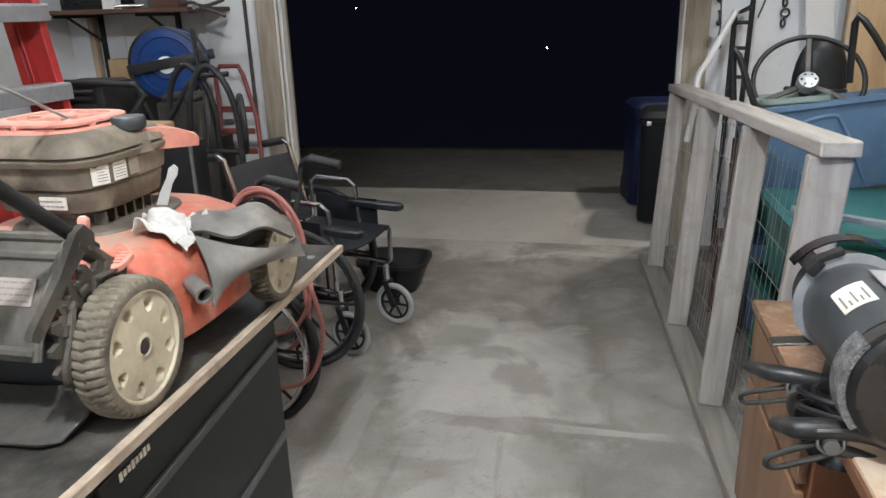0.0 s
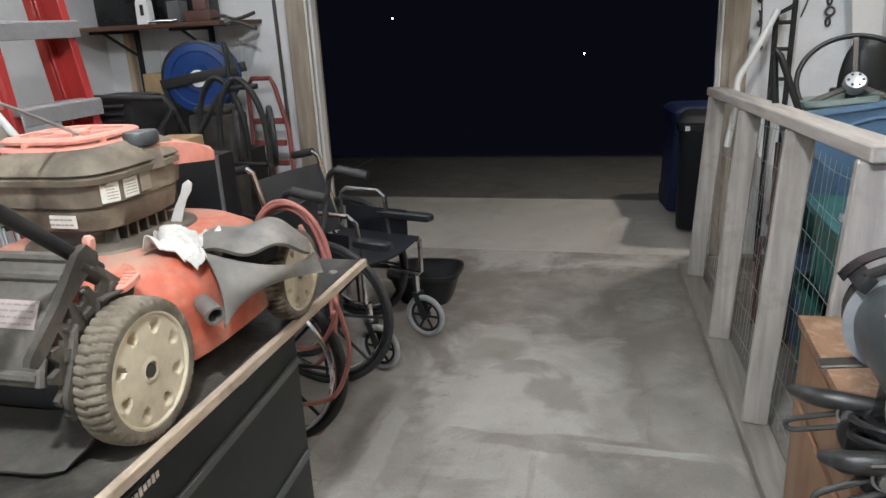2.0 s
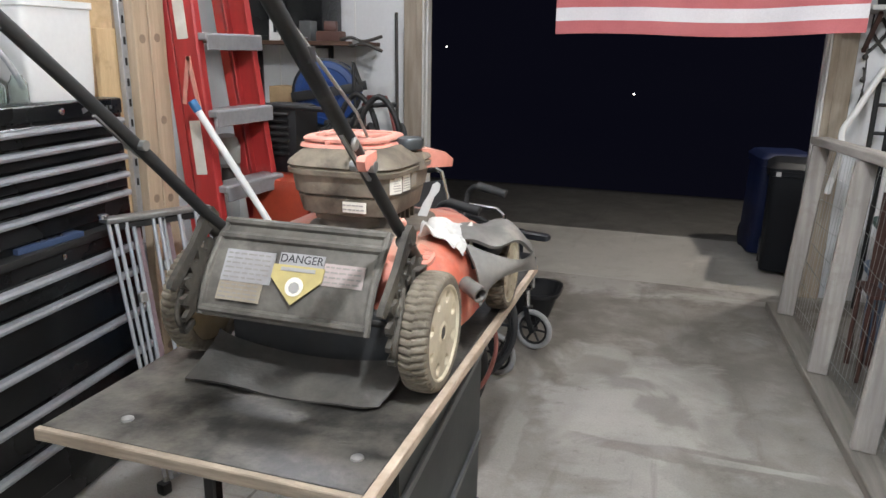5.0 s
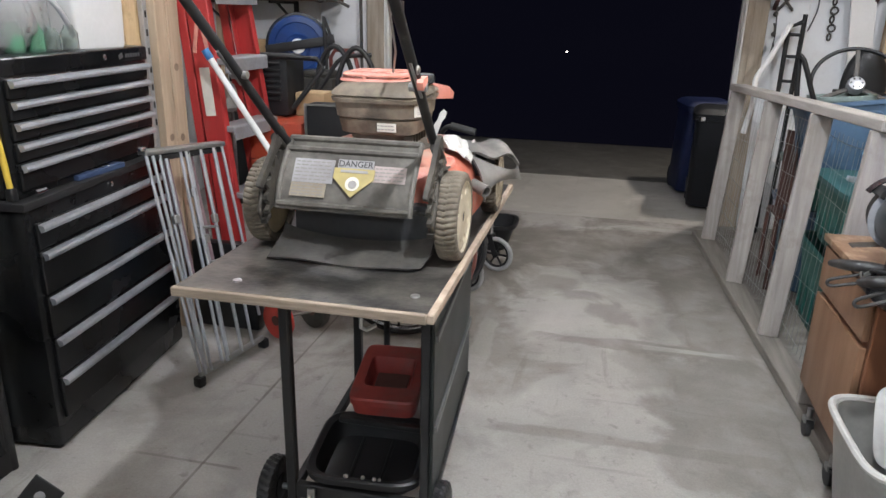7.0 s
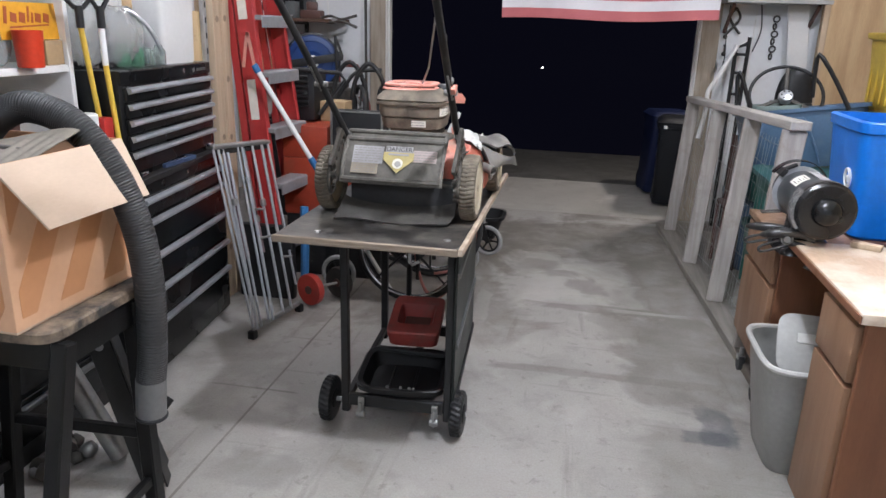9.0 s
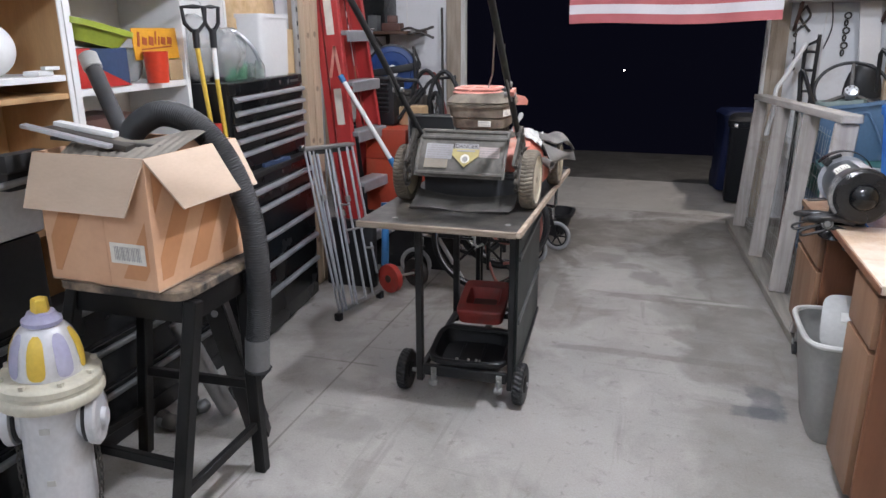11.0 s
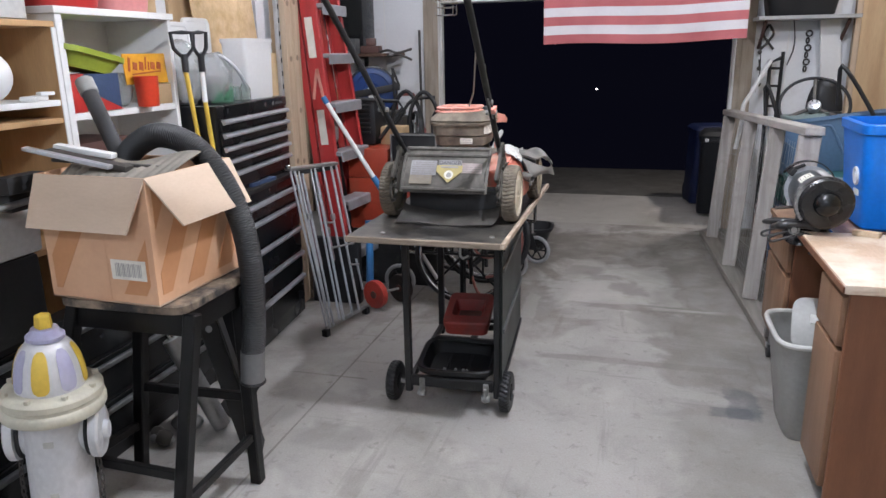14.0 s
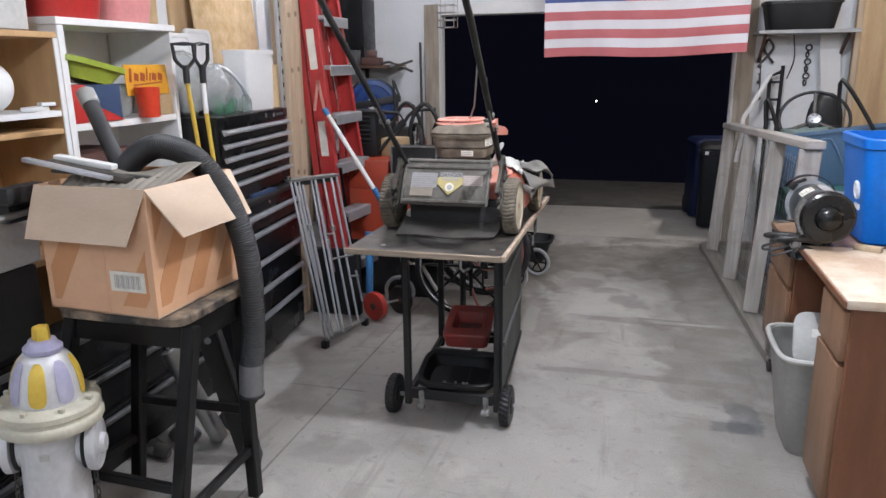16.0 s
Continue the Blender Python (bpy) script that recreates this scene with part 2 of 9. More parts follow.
m_grey_tyre = M("grey_caster_tyre", (0.33, 0.33, 0.33), (0.25, 0.25, 0.25), 0.7, bump=0.1)
m_alu = M("drawer_aluminium", (0.53, 0.55, 0.58), (0.39, 0.41, 0.44), 0.36, 0.65, s1=7, s2=80, bump=0.06)
m_steel = M("dull_steel", (0.42, 0.42, 0.41), (0.28, 0.28, 0.27), 0.42, 0.85, s1=8, s2=60, bump=0.1)
m_chrome = M("chrome", (0.72, 0.72, 0.73), (0.62, 0.62, 0.63), 0.16, 1.0, bump=0.0)
m_iron = M("dark_iron", (0.06, 0.058, 0.055), (0.11, 0.10, 0.09), 0.55, 0.7, s1=9, s2=60, bump=0.2)
m_shroud = M("dusty_engine_cover", (0.095, 0.078, 0.057), (0.235, 0.194, 0.146), 0.66, s1=6, s2=45, bump=0.25, dirt=(0.045, 0.037, 0.028), dirt_at=0.60, dirt_scale=9, amp=0.22)
m_engine = M("greasy_engine_block", (0.07, 0.06, 0.05), (0.17, 0.14, 0.11), 0.65, 0.3, s1=14, s2=60, bump=0.4)
m_faded_red = M("sun_faded_red_plastic", (0.60, 0.22, 0.165), (0.66, 0.31, 0.25), 0.62, s1=6, s2=50, bump=0.15, dirt=(0.36, 0.24, 0.19), dirt_at=0.64, amp=0.14)
m_deck_red = M("mower_deck_red", (0.46, 0.095, 0.052), (0.49, 0.185, 0.130), 0.5, s1=7, s2=50, bump=0.2, dirt=(0.40, 0.26, 0.20), dirt_at=0.55, dirt_scale=7, amp=0.2)
m_flap = M("dusty_grey_rubber", (0.060, 0.054, 0.046), (0.150, 0.136, 0.116), 0.66, s1=6, s2=60, bump=0.25, dirt=(0.034, 0.030, 0.026), dirt_at=0.57, dirt_scale=7, amp=0.22)
m_skirt = M("dark_dusty_rubber_skirt", (0.030, 0.028, 0.025), (0.052, 0.048, 0.043), 0.55, s1=5, s2=60, bump=0.2, dirt=(0.11, 0.10, 0.086), dirt_at=0.66, dirt_scale=6, amp=0.2)
m_chute = M("dusty_grey_plastic", (0.095, 0.090, 0.082), (0.20, 0.188, 0.172), 0.45, s1=11, s2=50, bump=0.25, dirt=(0.34, 0.31, 0.27), dirt_at=0.62, amp=0.16)
m_mower_tyre = M("dusty_brown_tyre", (0.078, 0.063, 0.045), (0.155, 0.130, 0.098), 0.82, s1=9, s2=80, bump=0.3, dirt=(0.22, 0.19, 0.148), dirt_at=0.60, dirt_scale=14, amp=0.25)
m_dull_red = M("dull_red_tube_paint", (0.20, 0.040, 0.035), (0.26, 0.075, 0.065), 0.5, s1=7, s2=60, bump=0.08, dirt=(0.12, 0.05, 0.045), dirt_at=0.6)
m_grime = M("oily_grime", (0.030, 0.027, 0.023), (0.075, 0.066, 0.053), 0.6, 0.25, s1=16, s2=80, bump=0.45, dirt=(0.12, 0.105, 0.086), dirt_at=0.66, dirt_scale=18)
m_cream = M("cream_hub_plastic", (0.55, 0.49, 0.37), (0.45, 0.39, 0.28), 0.6, s1=9, s2=60, bump=0.12, dirt=(0.26, 0.21, 0.15), dirt_at=0.66)
m_paper = M("paper_label", (0.72, 0.69, 0.62), (0.60, 0.57, 0.50), 0.7, s1=20, s2=80, bump=0.05)
m_print = M("grey_print", (0.25, 0.24, 0.23), (0.32, 0.31, 0.30), 0.7, bump=0)
m_warn = M("warning_yellow", (0.44, 0.355, 0.13), (0.33, 0.27, 0.12), 0.6, s1=12, bump=0.05)
m_faded_label = M("faded_label", (0.36, 0.35, 0.355), (0.26, 0.25, 0.25), 0.7, s1=14, s2=70, bump=0.05)
m_faded_pink = M("faded_pink_label", (0.40, 0.33, 0.31), (0.32, 0.26, 0.24), 0.7, s1=14, s2=70, bump=0.05)
m_faded_tan = M("faded_tan_label", (0.30, 0.255, 0.19), (0.24, 0.20, 0.15), 0.7, s1=14, s2=70, bump=0.05)
m_faded_print = M("faded_print", (0.20, 0.185, 0.175), (0.25, 0.23, 0.215), 0.7, bump=0)
m_dirty_edge = M("dirty_plywood_edge", (0.27, 0.215, 0.16), (0.17, 0.135, 0.10), 0.75, s1=12, s2=90, stretch=(1, 1, 10), bump=0.25)
m_cloth = M("crumpled_white_rag", (0.60, 0.585, 0.56), (0.46, 0.44, 0.41), 0.9, s1=12, s2=120, bump=0.3)
m_table = M("worn_black_tabletop", (0.012, 0.0116, 0.0108), (0.038, 0.0355, 0.032), 0.37, s1=3.5, s2=60, bump=0.22, dirt=(0.115, 0.104, 0.089), dirt_at=0.56, dirt_scale=7, amp=0.3, spec=0.4)
m_raw_edge = M("raw_plywood_edge", (0.46, 0.37, 0.285), (0.33, 0.255, 0.19), 0.75, s1=12, s2=90, stretch=(1, 1, 10), bump=0.2, dirt=(0.20, 0.16, 0.12), dirt_at=0.64, dirt_scale=9)
m_cart = M("dark_cart_steel", (0.009, 0.012, 0.011), (0.015, 0.019, 0.0175), 0.42, 0.0, s1=4, s2=50, bump=0.06, dirt=(0.045, 0.042, 0.038), dirt_at=0.72, spec=0.3)
m_cart_trim = M("grey_cart_trim", (0.16, 0.165, 0.165), (0.11, 0.115, 0.115), 0.4, 0.5, bump=0.05)
m_red_metal = M("red_metal", (0.50, 0.045, 0.03), (0.40, 0.035, 0.025), 0.4, s1=6, s2=50, bump=0.05, dirt=(0.20, 0.06, 0.05), dirt_at=0.68)
m_tote_red = M("dusty_red_tote_plastic", (0.30, 0.040, 0.030), (0.22, 0.030, 0.024), 0.55, s1=6, s2=50, bump=0.08, dirt=(0.16, 0.06, 0.05), dirt_at=0.6, dirt_scale=8)
m_fibreglass = M("red_fibreglass", (0.43, 0.034, 0.033), (0.35, 0.028, 0.028), 0.42, s1=5, s2=50, stretch=(6, 6, 0.6), bump=0.05, dirt=(0.36, 0.12, 0.10), dirt_at=0.70)
m_mauve = M("dull_mauve_plastic", (0.24, 0.16, 0.175), (0.17, 0.115, 0.125), 0.5, s1=9, bump=0.1)
m_grey_step = M("grey_ladder_step", (0.33, 0.33, 0.34), (0.25, 0.25, 0.26), 0.5, 0.3, bump=0.1)
m_orange = M("orange_machine_paint", (0.38, 0.055, 0.026), (0.31, 0.043, 0.021), 0.4, s1=6, s2=50, bump=0.05, dirt=(0.25, 0.09, 0.05), dirt_at=0.68)
m_blue_reel = M("blue_reel_plastic", (0.006, 0.038, 0.165), (0.004, 0.027, 0.115), 0.35, s1=5, bump=0.04)
m_hose_red = M("red_rubber_hose", (0.42, 0.165, 0.14), (0.34, 0.12, 0.10), 0.55, s1=10, bump=0.05)
m_vinyl = M("black_vinyl", (0.010, 0.011, 0.014), (0.017, 0.019, 0.024), 0.4, s1=7, s2=120, bump=0.2)
m_kraft = M("kraft_cardboard", (0.56, 0.43, 0.325), (0.50, 0.38, 0.28), 0.8, s1=4, s2=60, stretch=(1, 1, 3), bump=0.06, amp=0.04)
m_box_orange = M("printed_orange_cardboard", (0.52, 0.25, 0.115), (0.46, 0.215, 0.095), 0.75, s1=5, s2=60, bump=0.05, amp=0.04)
m_box_light = M("printed_pale_cardboard", (0.62, 0.37, 0.225), (0.56, 0.325, 0.195), 0.75, s1=5, s2=60, bump=0.05, amp=0.04)
m_grey_liner = M("grey_corrugated_liner", (0.26, 0.23, 0.19), (0.17, 0.15, 0.125), 0.8, s1=9, s2=80, bump=0.2)
m_stool = M("black_stained_wood", (0.005, 0.005, 0.005), (0.009, 0.0085, 0.0085), 0.4, s1=5, s2=70, stretch=(6, 6, 0.7), bump=0.1, spec=0.25)
m_worn_seat = M("peeling_seat_board", (0.36, 0.27, 0.19), (0.22, 0.16, 0.11), 0.75, s1=7, s2=60, bump=0.3, dirt=(0.022, 0.02, 0.019), dirt_at=0.47, dirt_scale=9)
m_vac_hose = M("grey_black_hose_rubber", (0.026, 0.026, 0.027), (0.042, 0.042, 0.043), 0.48, s1=6, bump=0.05, spec=0.4)
m_duct = M("grey_tape", (0.19, 0.19, 0.19), (0.13, 0.13, 0.13), 0.5, 0.3, bump=0.25)
m_hydrant = M("worn_silver_hydrant_paint", (0.68, 0.68, 0.69), (0.57, 0.57, 0.585), 0.42, 0.25, s1=5, s2=50, bump=0.15, dirt=(0.30, 0.30, 0.31), dirt_at=0.72, dirt_scale=6)
m_flange = M("yellowed_flange_paint", (0.56, 0.53, 0.42), (0.44, 0.41, 0.33), 0.55, s1=8, bump=0.15)
m_lilac = M("lilac_paint", (0.32, 0.31, 0.46), (0.40, 0.39, 0.50), 0.5, s1=9, bump=0.1)
m_yellow = M("yellow_paint", (0.66, 0.46, 0.06), (0.58, 0.38, 0.05), 0.5, s1=9, bump=0.1)
m_oak = M("brown_desk_laminate", (0.20, 0.082, 0.040), (0.15, 0.060, 0.030), 0.45, s1=3, s2=60, stretch=(7, 7, 0.6), bump=0.06)
m_drawer = M("drawer_front_veneer", (0.235, 0.128, 0.072), (0.19, 0.10, 0.055), 0.5, s1=3, s2=60, stretch=(5, 5, 0.7), bump=0.06)
m_top = M("worn_desk_top", (0.58, 0.42, 0.29), (0.48, 0.33, 0.215), 0.5, s1=3, s2=40, stretch=(4, 1, 4), bump=0.08, dirt=(0.66, 0.58, 0.48), dirt_at=0.56, dirt_scale=5)
m_ped_top = M("brown_pedestal_top", (0.255, 0.142, 0.080), (0.175, 0.094, 0.052), 0.42, s1=5, s2=50, stretch=(4, 1, 4), bump=0.1, dirt=(0.40, 0.28, 0.19), dirt_at=0.60, dirt_scale=22)
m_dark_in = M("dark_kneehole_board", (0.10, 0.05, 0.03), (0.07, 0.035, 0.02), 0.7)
m_bin_grey = M("grey_wastebasket_plastic", (0.31, 0.305, 0.285), (0.26, 0.255, 0.24), 0.45, s1=3, s2=50, bump=0.04, dirt=(0.25, 0.24, 0.22), dirt_at=0.72)
m_bin_rim = M("pale_bin_rim", (0.52, 0.51, 0.48), (0.45, 0.44, 0.42), 0.45, bump=0.03)
m_recycle = M("bright_blue_plastic", (0.004, 0.165, 0.62), (0.003, 0.14, 0.55), 0.35, s1=3, bump=0.03)
m_tote_blue = M("slate_blue_plastic", (0.078, 0.142, 0.235), (0.062, 0.115, 0.195), 0.45, s1=3, bump=0.04, dirt=(0.13, 0.18, 0.24), dirt_at=0.66, dirt_scale=5)
m_tote_green = M("dark_green_plastic", (0.02, 0.12, 0.10), (0.016, 0.095, 0.08), 0.45, s1=4, bump=0.04)
m_teal = M("teal_lid_plastic", (0.038, 0.150, 0.150), (0.032, 0.125, 0.128), 0.4, s1=4, bump=0.03)
m_lime = M("lime_green_plastic", (0.30, 0.37, 0.045), (0.26, 0.32, 0.038), 0.4, s1=4, bump=0.03)
m_red_plastic = M("red_plastic", (0.46, 0.03, 0.025), (0.38, 0.025, 0.02), 0.4, s1=4, bump=0.03)
m_cup = M("red_cup_plastic", (0.68, 0.06, 0.025), (0.6, 0.05, 0.02), 0.35, bump=0.02)
m_pink = M("pink_plastic", (0.66, 0.28, 0.27), (0.60, 0.24, 0.23), 0.4, s1=4, bump=0.03)
m_navy = M("navy_cloth_box", (0.03, 0.055, 0.12), (0.025, 0.045, 0.10), 0.8, bump=0.2)
m_white_plastic = M("white_plastic", (0.76, 0.76, 0.75), (0.70, 0.70, 0.69), 0.4, s1=3, bump=0.03, amp=0.03)
m_sign = M("yellow_tin_sign", (0.68, 0.33, 0.02), (0.6, 0.28, 0.018), 0.45, s1=8, bump=0.05, dirt=(0.30, 0.16, 0.05), dirt_at=0.7)
m_sign_red = M("sign_red_paint", (0.35, 0.07, 0.02), (0.3, 0.06, 0.02), 0.5, bump=0.03)
m_case_brown = M("tan_bookcase_veneer", (0.50, 0.31, 0.15), (0.43, 0.26, 0.12), 0.55, s1=3, s2=50, stretch=(6, 6, 0.6), bump=0.05)
m_bag = glassy("clear_plastic_bag", (0.88, 0.90, 0.90), 0.25, 0.75)
m_glass = glassy("clear_glass", (0.88, 0.95, 0.92), 0.03, 0.92)
m_green_glass = glassy("green_glass", (0.45, 0.85, 0.62), 0.05, 0.85)
m_tray_green = M("grey_green_plastic", (0.23, 0.29, 0.27), (0.17, 0.22, 0.205), 0.5, s1=5, bump=0.05)
m_pale_plate = M("pale_steel_plate", (0.40, 0.41, 0.43), (0.31, 0.32, 0.335), 0.42, 0.3, s1=8, s2=60, bump=0.06)
m_motor = M("grey_motor_paint", (0.060, 0.066, 0.070), (0.040, 0.045, 0.048), 0.32, 0.2, s1=5, bump=0.06)
m_stone = M("glittering_grinding_stone", (0.22, 0.215, 0.21), (0.10, 0.10, 0.10), 0.55, 0.2, s1=60, s2=300, bump=0.8, amp=0.6)
m_clamp = M("worn_clamp_steel", (0.020, 0.020, 0.021), (0.062, 0.060, 0.058), 0.40, 0.45, s1=14, s2=70, bump=0.15)
m_guard = M("dark_wheel_guard", (0.010, 0.010, 0.011), (0.018, 0.017, 0.017), 0.27, 0.2, s1=6, bump=0.1)
m_flag_red = M("flag_red_cloth", (0.43, 0.125, 0.13), (0.37, 0.10, 0.105), 0.85, s1=5, s2=200, bump=0.2)
m_flag_white = M("flag_white_cloth", (0.60, 0.585, 0.60), (0.53, 0.515, 0.53), 0.85, s1=5, s2=200, bump=0.2)
m_flag_blue = M("flag_blue_cloth", (0.06, 0.09, 0.24), (0.05, 0.075, 0.2), 0.85, s1=5, s2=200, bump=0.2)
m_cart_black = M("black_wheelie_bin_plastic", (0.0035, 0.004, 0.006), (0.005, 0.006, 0.008), 0.5, s1=3, bump=0.03, spec=0.25)
m_cart_blue = M("navy_wheelie_bin_plastic", (0.004, 0.009, 0.040), (0.003, 0.007, 0.029), 0.5, s1=3, bump=0.03, spec=0.25)
m_brown_thing = M("dark_brown_plastic", (0.10, 0.045, 0.035), (0.075, 0.033, 0.026), 0.5, bump=0.05)
m_tan = M("tan_cardboard", (0.42, 0.29, 0.16), (0.34, 0.23, 0.12), 0.8, bump=0.1)
m_bluegrip = M("blue_grip_plastic", (0.03, 0.16, 0.36), (0.025, 0.13, 0.30), 0.4, bump=0.03)
m_light_on = glow("lit_diffuser", (1.0, 0.95, 0.88), 6.0)
# faint night-blue glow for the far sheet and the posts before it
m_night, nn, nl, nb = nodes_of("night_glow")
nb.inputs["Base Color"].default_value = (0.0, 0.0, 0.0, 1)
nb.inputs["Specular IOR Level"].default_value = 0.0
nco, nmp, nno, nra = nn.new("ShaderNodeTexCoord"), nn.new("ShaderNodeMapping"), nn.new("ShaderNodeTexNoise"), nn.new("ShaderNodeMix")
nmp.inputs["Scale"].default_value = (0.05, 1.0, 0.16)
nno.inputs["Scale"].default_value, nno.inputs["Detail"].default_value = 1.0, 3
nra.data_type = "RGBA"
nra.inputs[6].default_value, nra.inputs[7].default_value = (0.0022, 0.0023, 0.0055, 1), (0.0031, 0.0032, 0.0062, 1)
nl.new(nco.outputs["Object"], nmp.inputs["Vector"])
nl.new(nmp.outputs[0], nno.inputs["Vector"])
nl.new(nno.outputs["Fac"], nra.inputs[0])
nl.new(nra.outputs[2], nb.inputs["Emission Color"])
nb.inputs["Emission Strength"].default_value = 1.0
m_far_light = glow("far_street_light", (1.0, 0.95, 0.85), 6.0)

# ---- building helpers ----
INV = {}


def thing(name, label, category, at=(0, 0, 0), turn=0, group="", kind="", world=True):
    """An empty at the base of a thing. world: its parts are given in world coordinates; else in its own."""
    ob = new(name)
    ob.empty_display_size = 0.1
    m = pose(*at, 0, 0, turn)
    ob.matrix_world = m
    INV[ob.name] = m.inverted() if world else Matrix.Identity(4)
    return tagged(ob, label, category, group, kind)


def mesh_from(bm, name, mat, bevel=0.0, seg=2, smooth=35):
    if bevel:
        edges = [e for e in bm.edges if len(e.link_faces) == 2 and e.calc_face_angle(0) > 0.5]
        bmesh.ops.bevel(bm, geom=edges, offset=bevel, segments=seg, affect="EDGES", profile=0.6, clamp_overlap=True)
    bmesh.ops.recalc_face_normals(bm, faces=bm.faces)
    me = bpy.data.meshes.new(name)
    bm.to_mesh(me)
    bm.free()
    me.materials.append(mat)
    if smooth:
        me.shade_smooth()
        me.set_sharp_from_angle(angle=radians(smooth))
    return me


def part(name, bm, mat, parent, label="", bevel=0.0, seg=2, smooth=35):
    """Links a bmesh as one mesh object under a thing or under a part."""
    inv = INV[parent.name]
    bm.transform(inv)
    ob = new(name, mesh_from(bm, name, mat, bevel, seg, smooth))
    ob.parent = parent
    INV[ob.name] = inv
    return tagged(ob, label)


def solo(name, bm, mat, label, category, kind="", group="", bevel=0.0, seg=2, smooth=35):
    """A thing of one mesh, given in world coordinates, with its origin at its base."""
    vs = [v.co for v in bm.verts]
    base = Vector((sum(v.x for v in vs) / len(vs), sum(v.y for v in vs) / len(vs), min(v.z for v in vs)))
    bm.transform(Matrix.Translation(-base))
    ob = new(name, mesh_from(bm, name, mat, bevel, seg, smooth))
    ob.location = base
    INV[ob.name] = Matrix.Translation(-base)
    return tagged(ob, label, category, group, kind)


def B():
    return bmesh.new()


def box(bm, c, s, r=(0, 0, 0), m=None):
    t = pose(*c, *r) @ Matrix.Diagonal((*s, 1))
    if m is not None:
        t = m @ t
    bmesh.ops.create_cube(bm, size=1, matrix=t)
    return bm


def span(bm, a, b):
    """A box from corner to corner."""
    return box(bm, [(a[i] + b[i]) / 2 for i in range(3)], [abs(b[i] - a[i]) for i in range(3)])


def rod(bm, a, b, r, r2=None, seg=14):
    a, b = Vector(a), Vector(b)
    d = b - a
    t = Matrix.Translation((a + b) / 2) @ d.to_track_quat("Z", "Y").to_matrix().to_4x4()
    bmesh.ops.create_cone(bm, cap_ends=True, segments=seg, radius1=r, radius2=r if r2 is None else r2, depth=d.length, matrix=t)
    return bm


def beam(bm, a, b, w, h, up=(0, 0, 1)):
    """A square bar from a to b, w across and h along up."""
    a, b = Vector(a), Vector(b)
    y = (b - a).normalized()
    x = y.cross(Vector(up)).normalized()
    z = x.cross(y)
    t = Matrix((x * w, y * (b - a).length, z * h)).transposed().to_4x4()
    t.translation = (a + b) / 2
    bmesh.ops.create_cube(bm, size=1, matrix=t)
    return bm


def curve_pts(pts, n=6, closed=False):
    """A smooth line through the points."""
    p = [Vector(q) for q in pts]
    k = len(p)
    out = []
    for i in range(k if closed else k - 1):
        a, b, c, d = (p[(i + j) % k] if closed else p[min(max(i + j, 0), k - 1)] for j in (-1, 0, 1, 2))
        for s in range(n):
            t = s / n
            out.append(0.5 * ((2 * b) + (c - a) * t + (2 * a - 5 * b + 4 * c - d) * t * t + (3 * b - a - 3 * c + d) * t ** 3))
    if not closed:
        out.append(p[-1])
    return out


def tube(bm, pts, r, seg=8, closed=False, n=0):
    """A round bar along a line of points; r may be a function of the part of the way."""
    p = curve_pts(pts, n, closed) if n else [Vector(q) for q in pts]
    rings, k = [], len(p)
    up = None
    for i, q in enumerate(p):
        a = p[(i - 1) % k] if closed or i else q
        b = p[(i + 1) % k] if closed or i < k - 1 else q
        d = (b - a).normalized()
        if up is None:
            up = d.orthogonal().normalized()
        up = (up - d * up.dot(d)).normalized()
        side = d.cross(up)
        rad = r(i / (k - 1)) if callable(r) else r
        rings.append([bm.verts.new(q + rad * (math.cos(2 * math.pi * j / seg) * up + math.sin(2 * math.pi * j / seg) * side)) for j in range(seg)])
    for i in range(k if closed else k - 1):
        a, b = rings[i], rings[(i + 1) % k]
        for j in range(seg):
            bm.faces.new((a[j], a[(j + 1) % seg], b[(j + 1) % seg], b[j]))
    if not closed:
        bm.faces.new(rings[0][::-1])
        bm.faces.new(rings[-1])
    return bm


def lathe(bm, prof, seg=32, m=None, caps=True):
    """Turns a profile of (radius, height) round the z axis."""
    m = m or Matrix.Identity(4)
    rings = [[bm.verts.new(m @ Vector((r * math.cos(2 * math.pi * j / seg), r * math.sin(2 * math.pi * j / seg), z))) for j in range(seg)] for r, z in prof]
    for a, b in zip(rings, rings[1:]):
        for j in range(seg):
            bm.faces.new((a[j], a[(j + 1) % seg], b[(j + 1) % seg], b[j]))
    if caps:
        bm.faces.new(rings[0][::-1])
        bm.faces.new(rings[-1])
    return bm


def treaded(bm, prof, m, lugs, depth, skew=0.6, per=6, narrow=1.6, stagger=0.5):
    """A turned tyre whose outer face is cut into slanting lugs."""
    top, wide = max(r for r, z in prof), max(abs(z) for r, z in prof)
    seg = lugs * per
    rings = []
    for r, z in prof:
        line = []
        for j in range(seg):
            a = 2 * math.pi * j / seg
            s = (j / per + skew * abs(z) / wide + (stagger if z > 0 else 0)) % 1.0
            cut_in = depth * max(0.0, min(1.0, (r / top - 0.86) / 0.1)) * (0.5 + 0.5 * math.cos(2 * math.pi * s)) ** narrow
            line.append(bm.verts.new(m @ Vector(((r - cut_in) * math.cos(a), (r - cut_in) * math.sin(a), z))))
        rings.append(line)
    for a, b in zip(rings, rings[1:]):
        for j in range(seg):
            bm.faces.new((a[j], a[(j + 1) % seg], b[(j + 1) % seg], b[j]))
    return bm


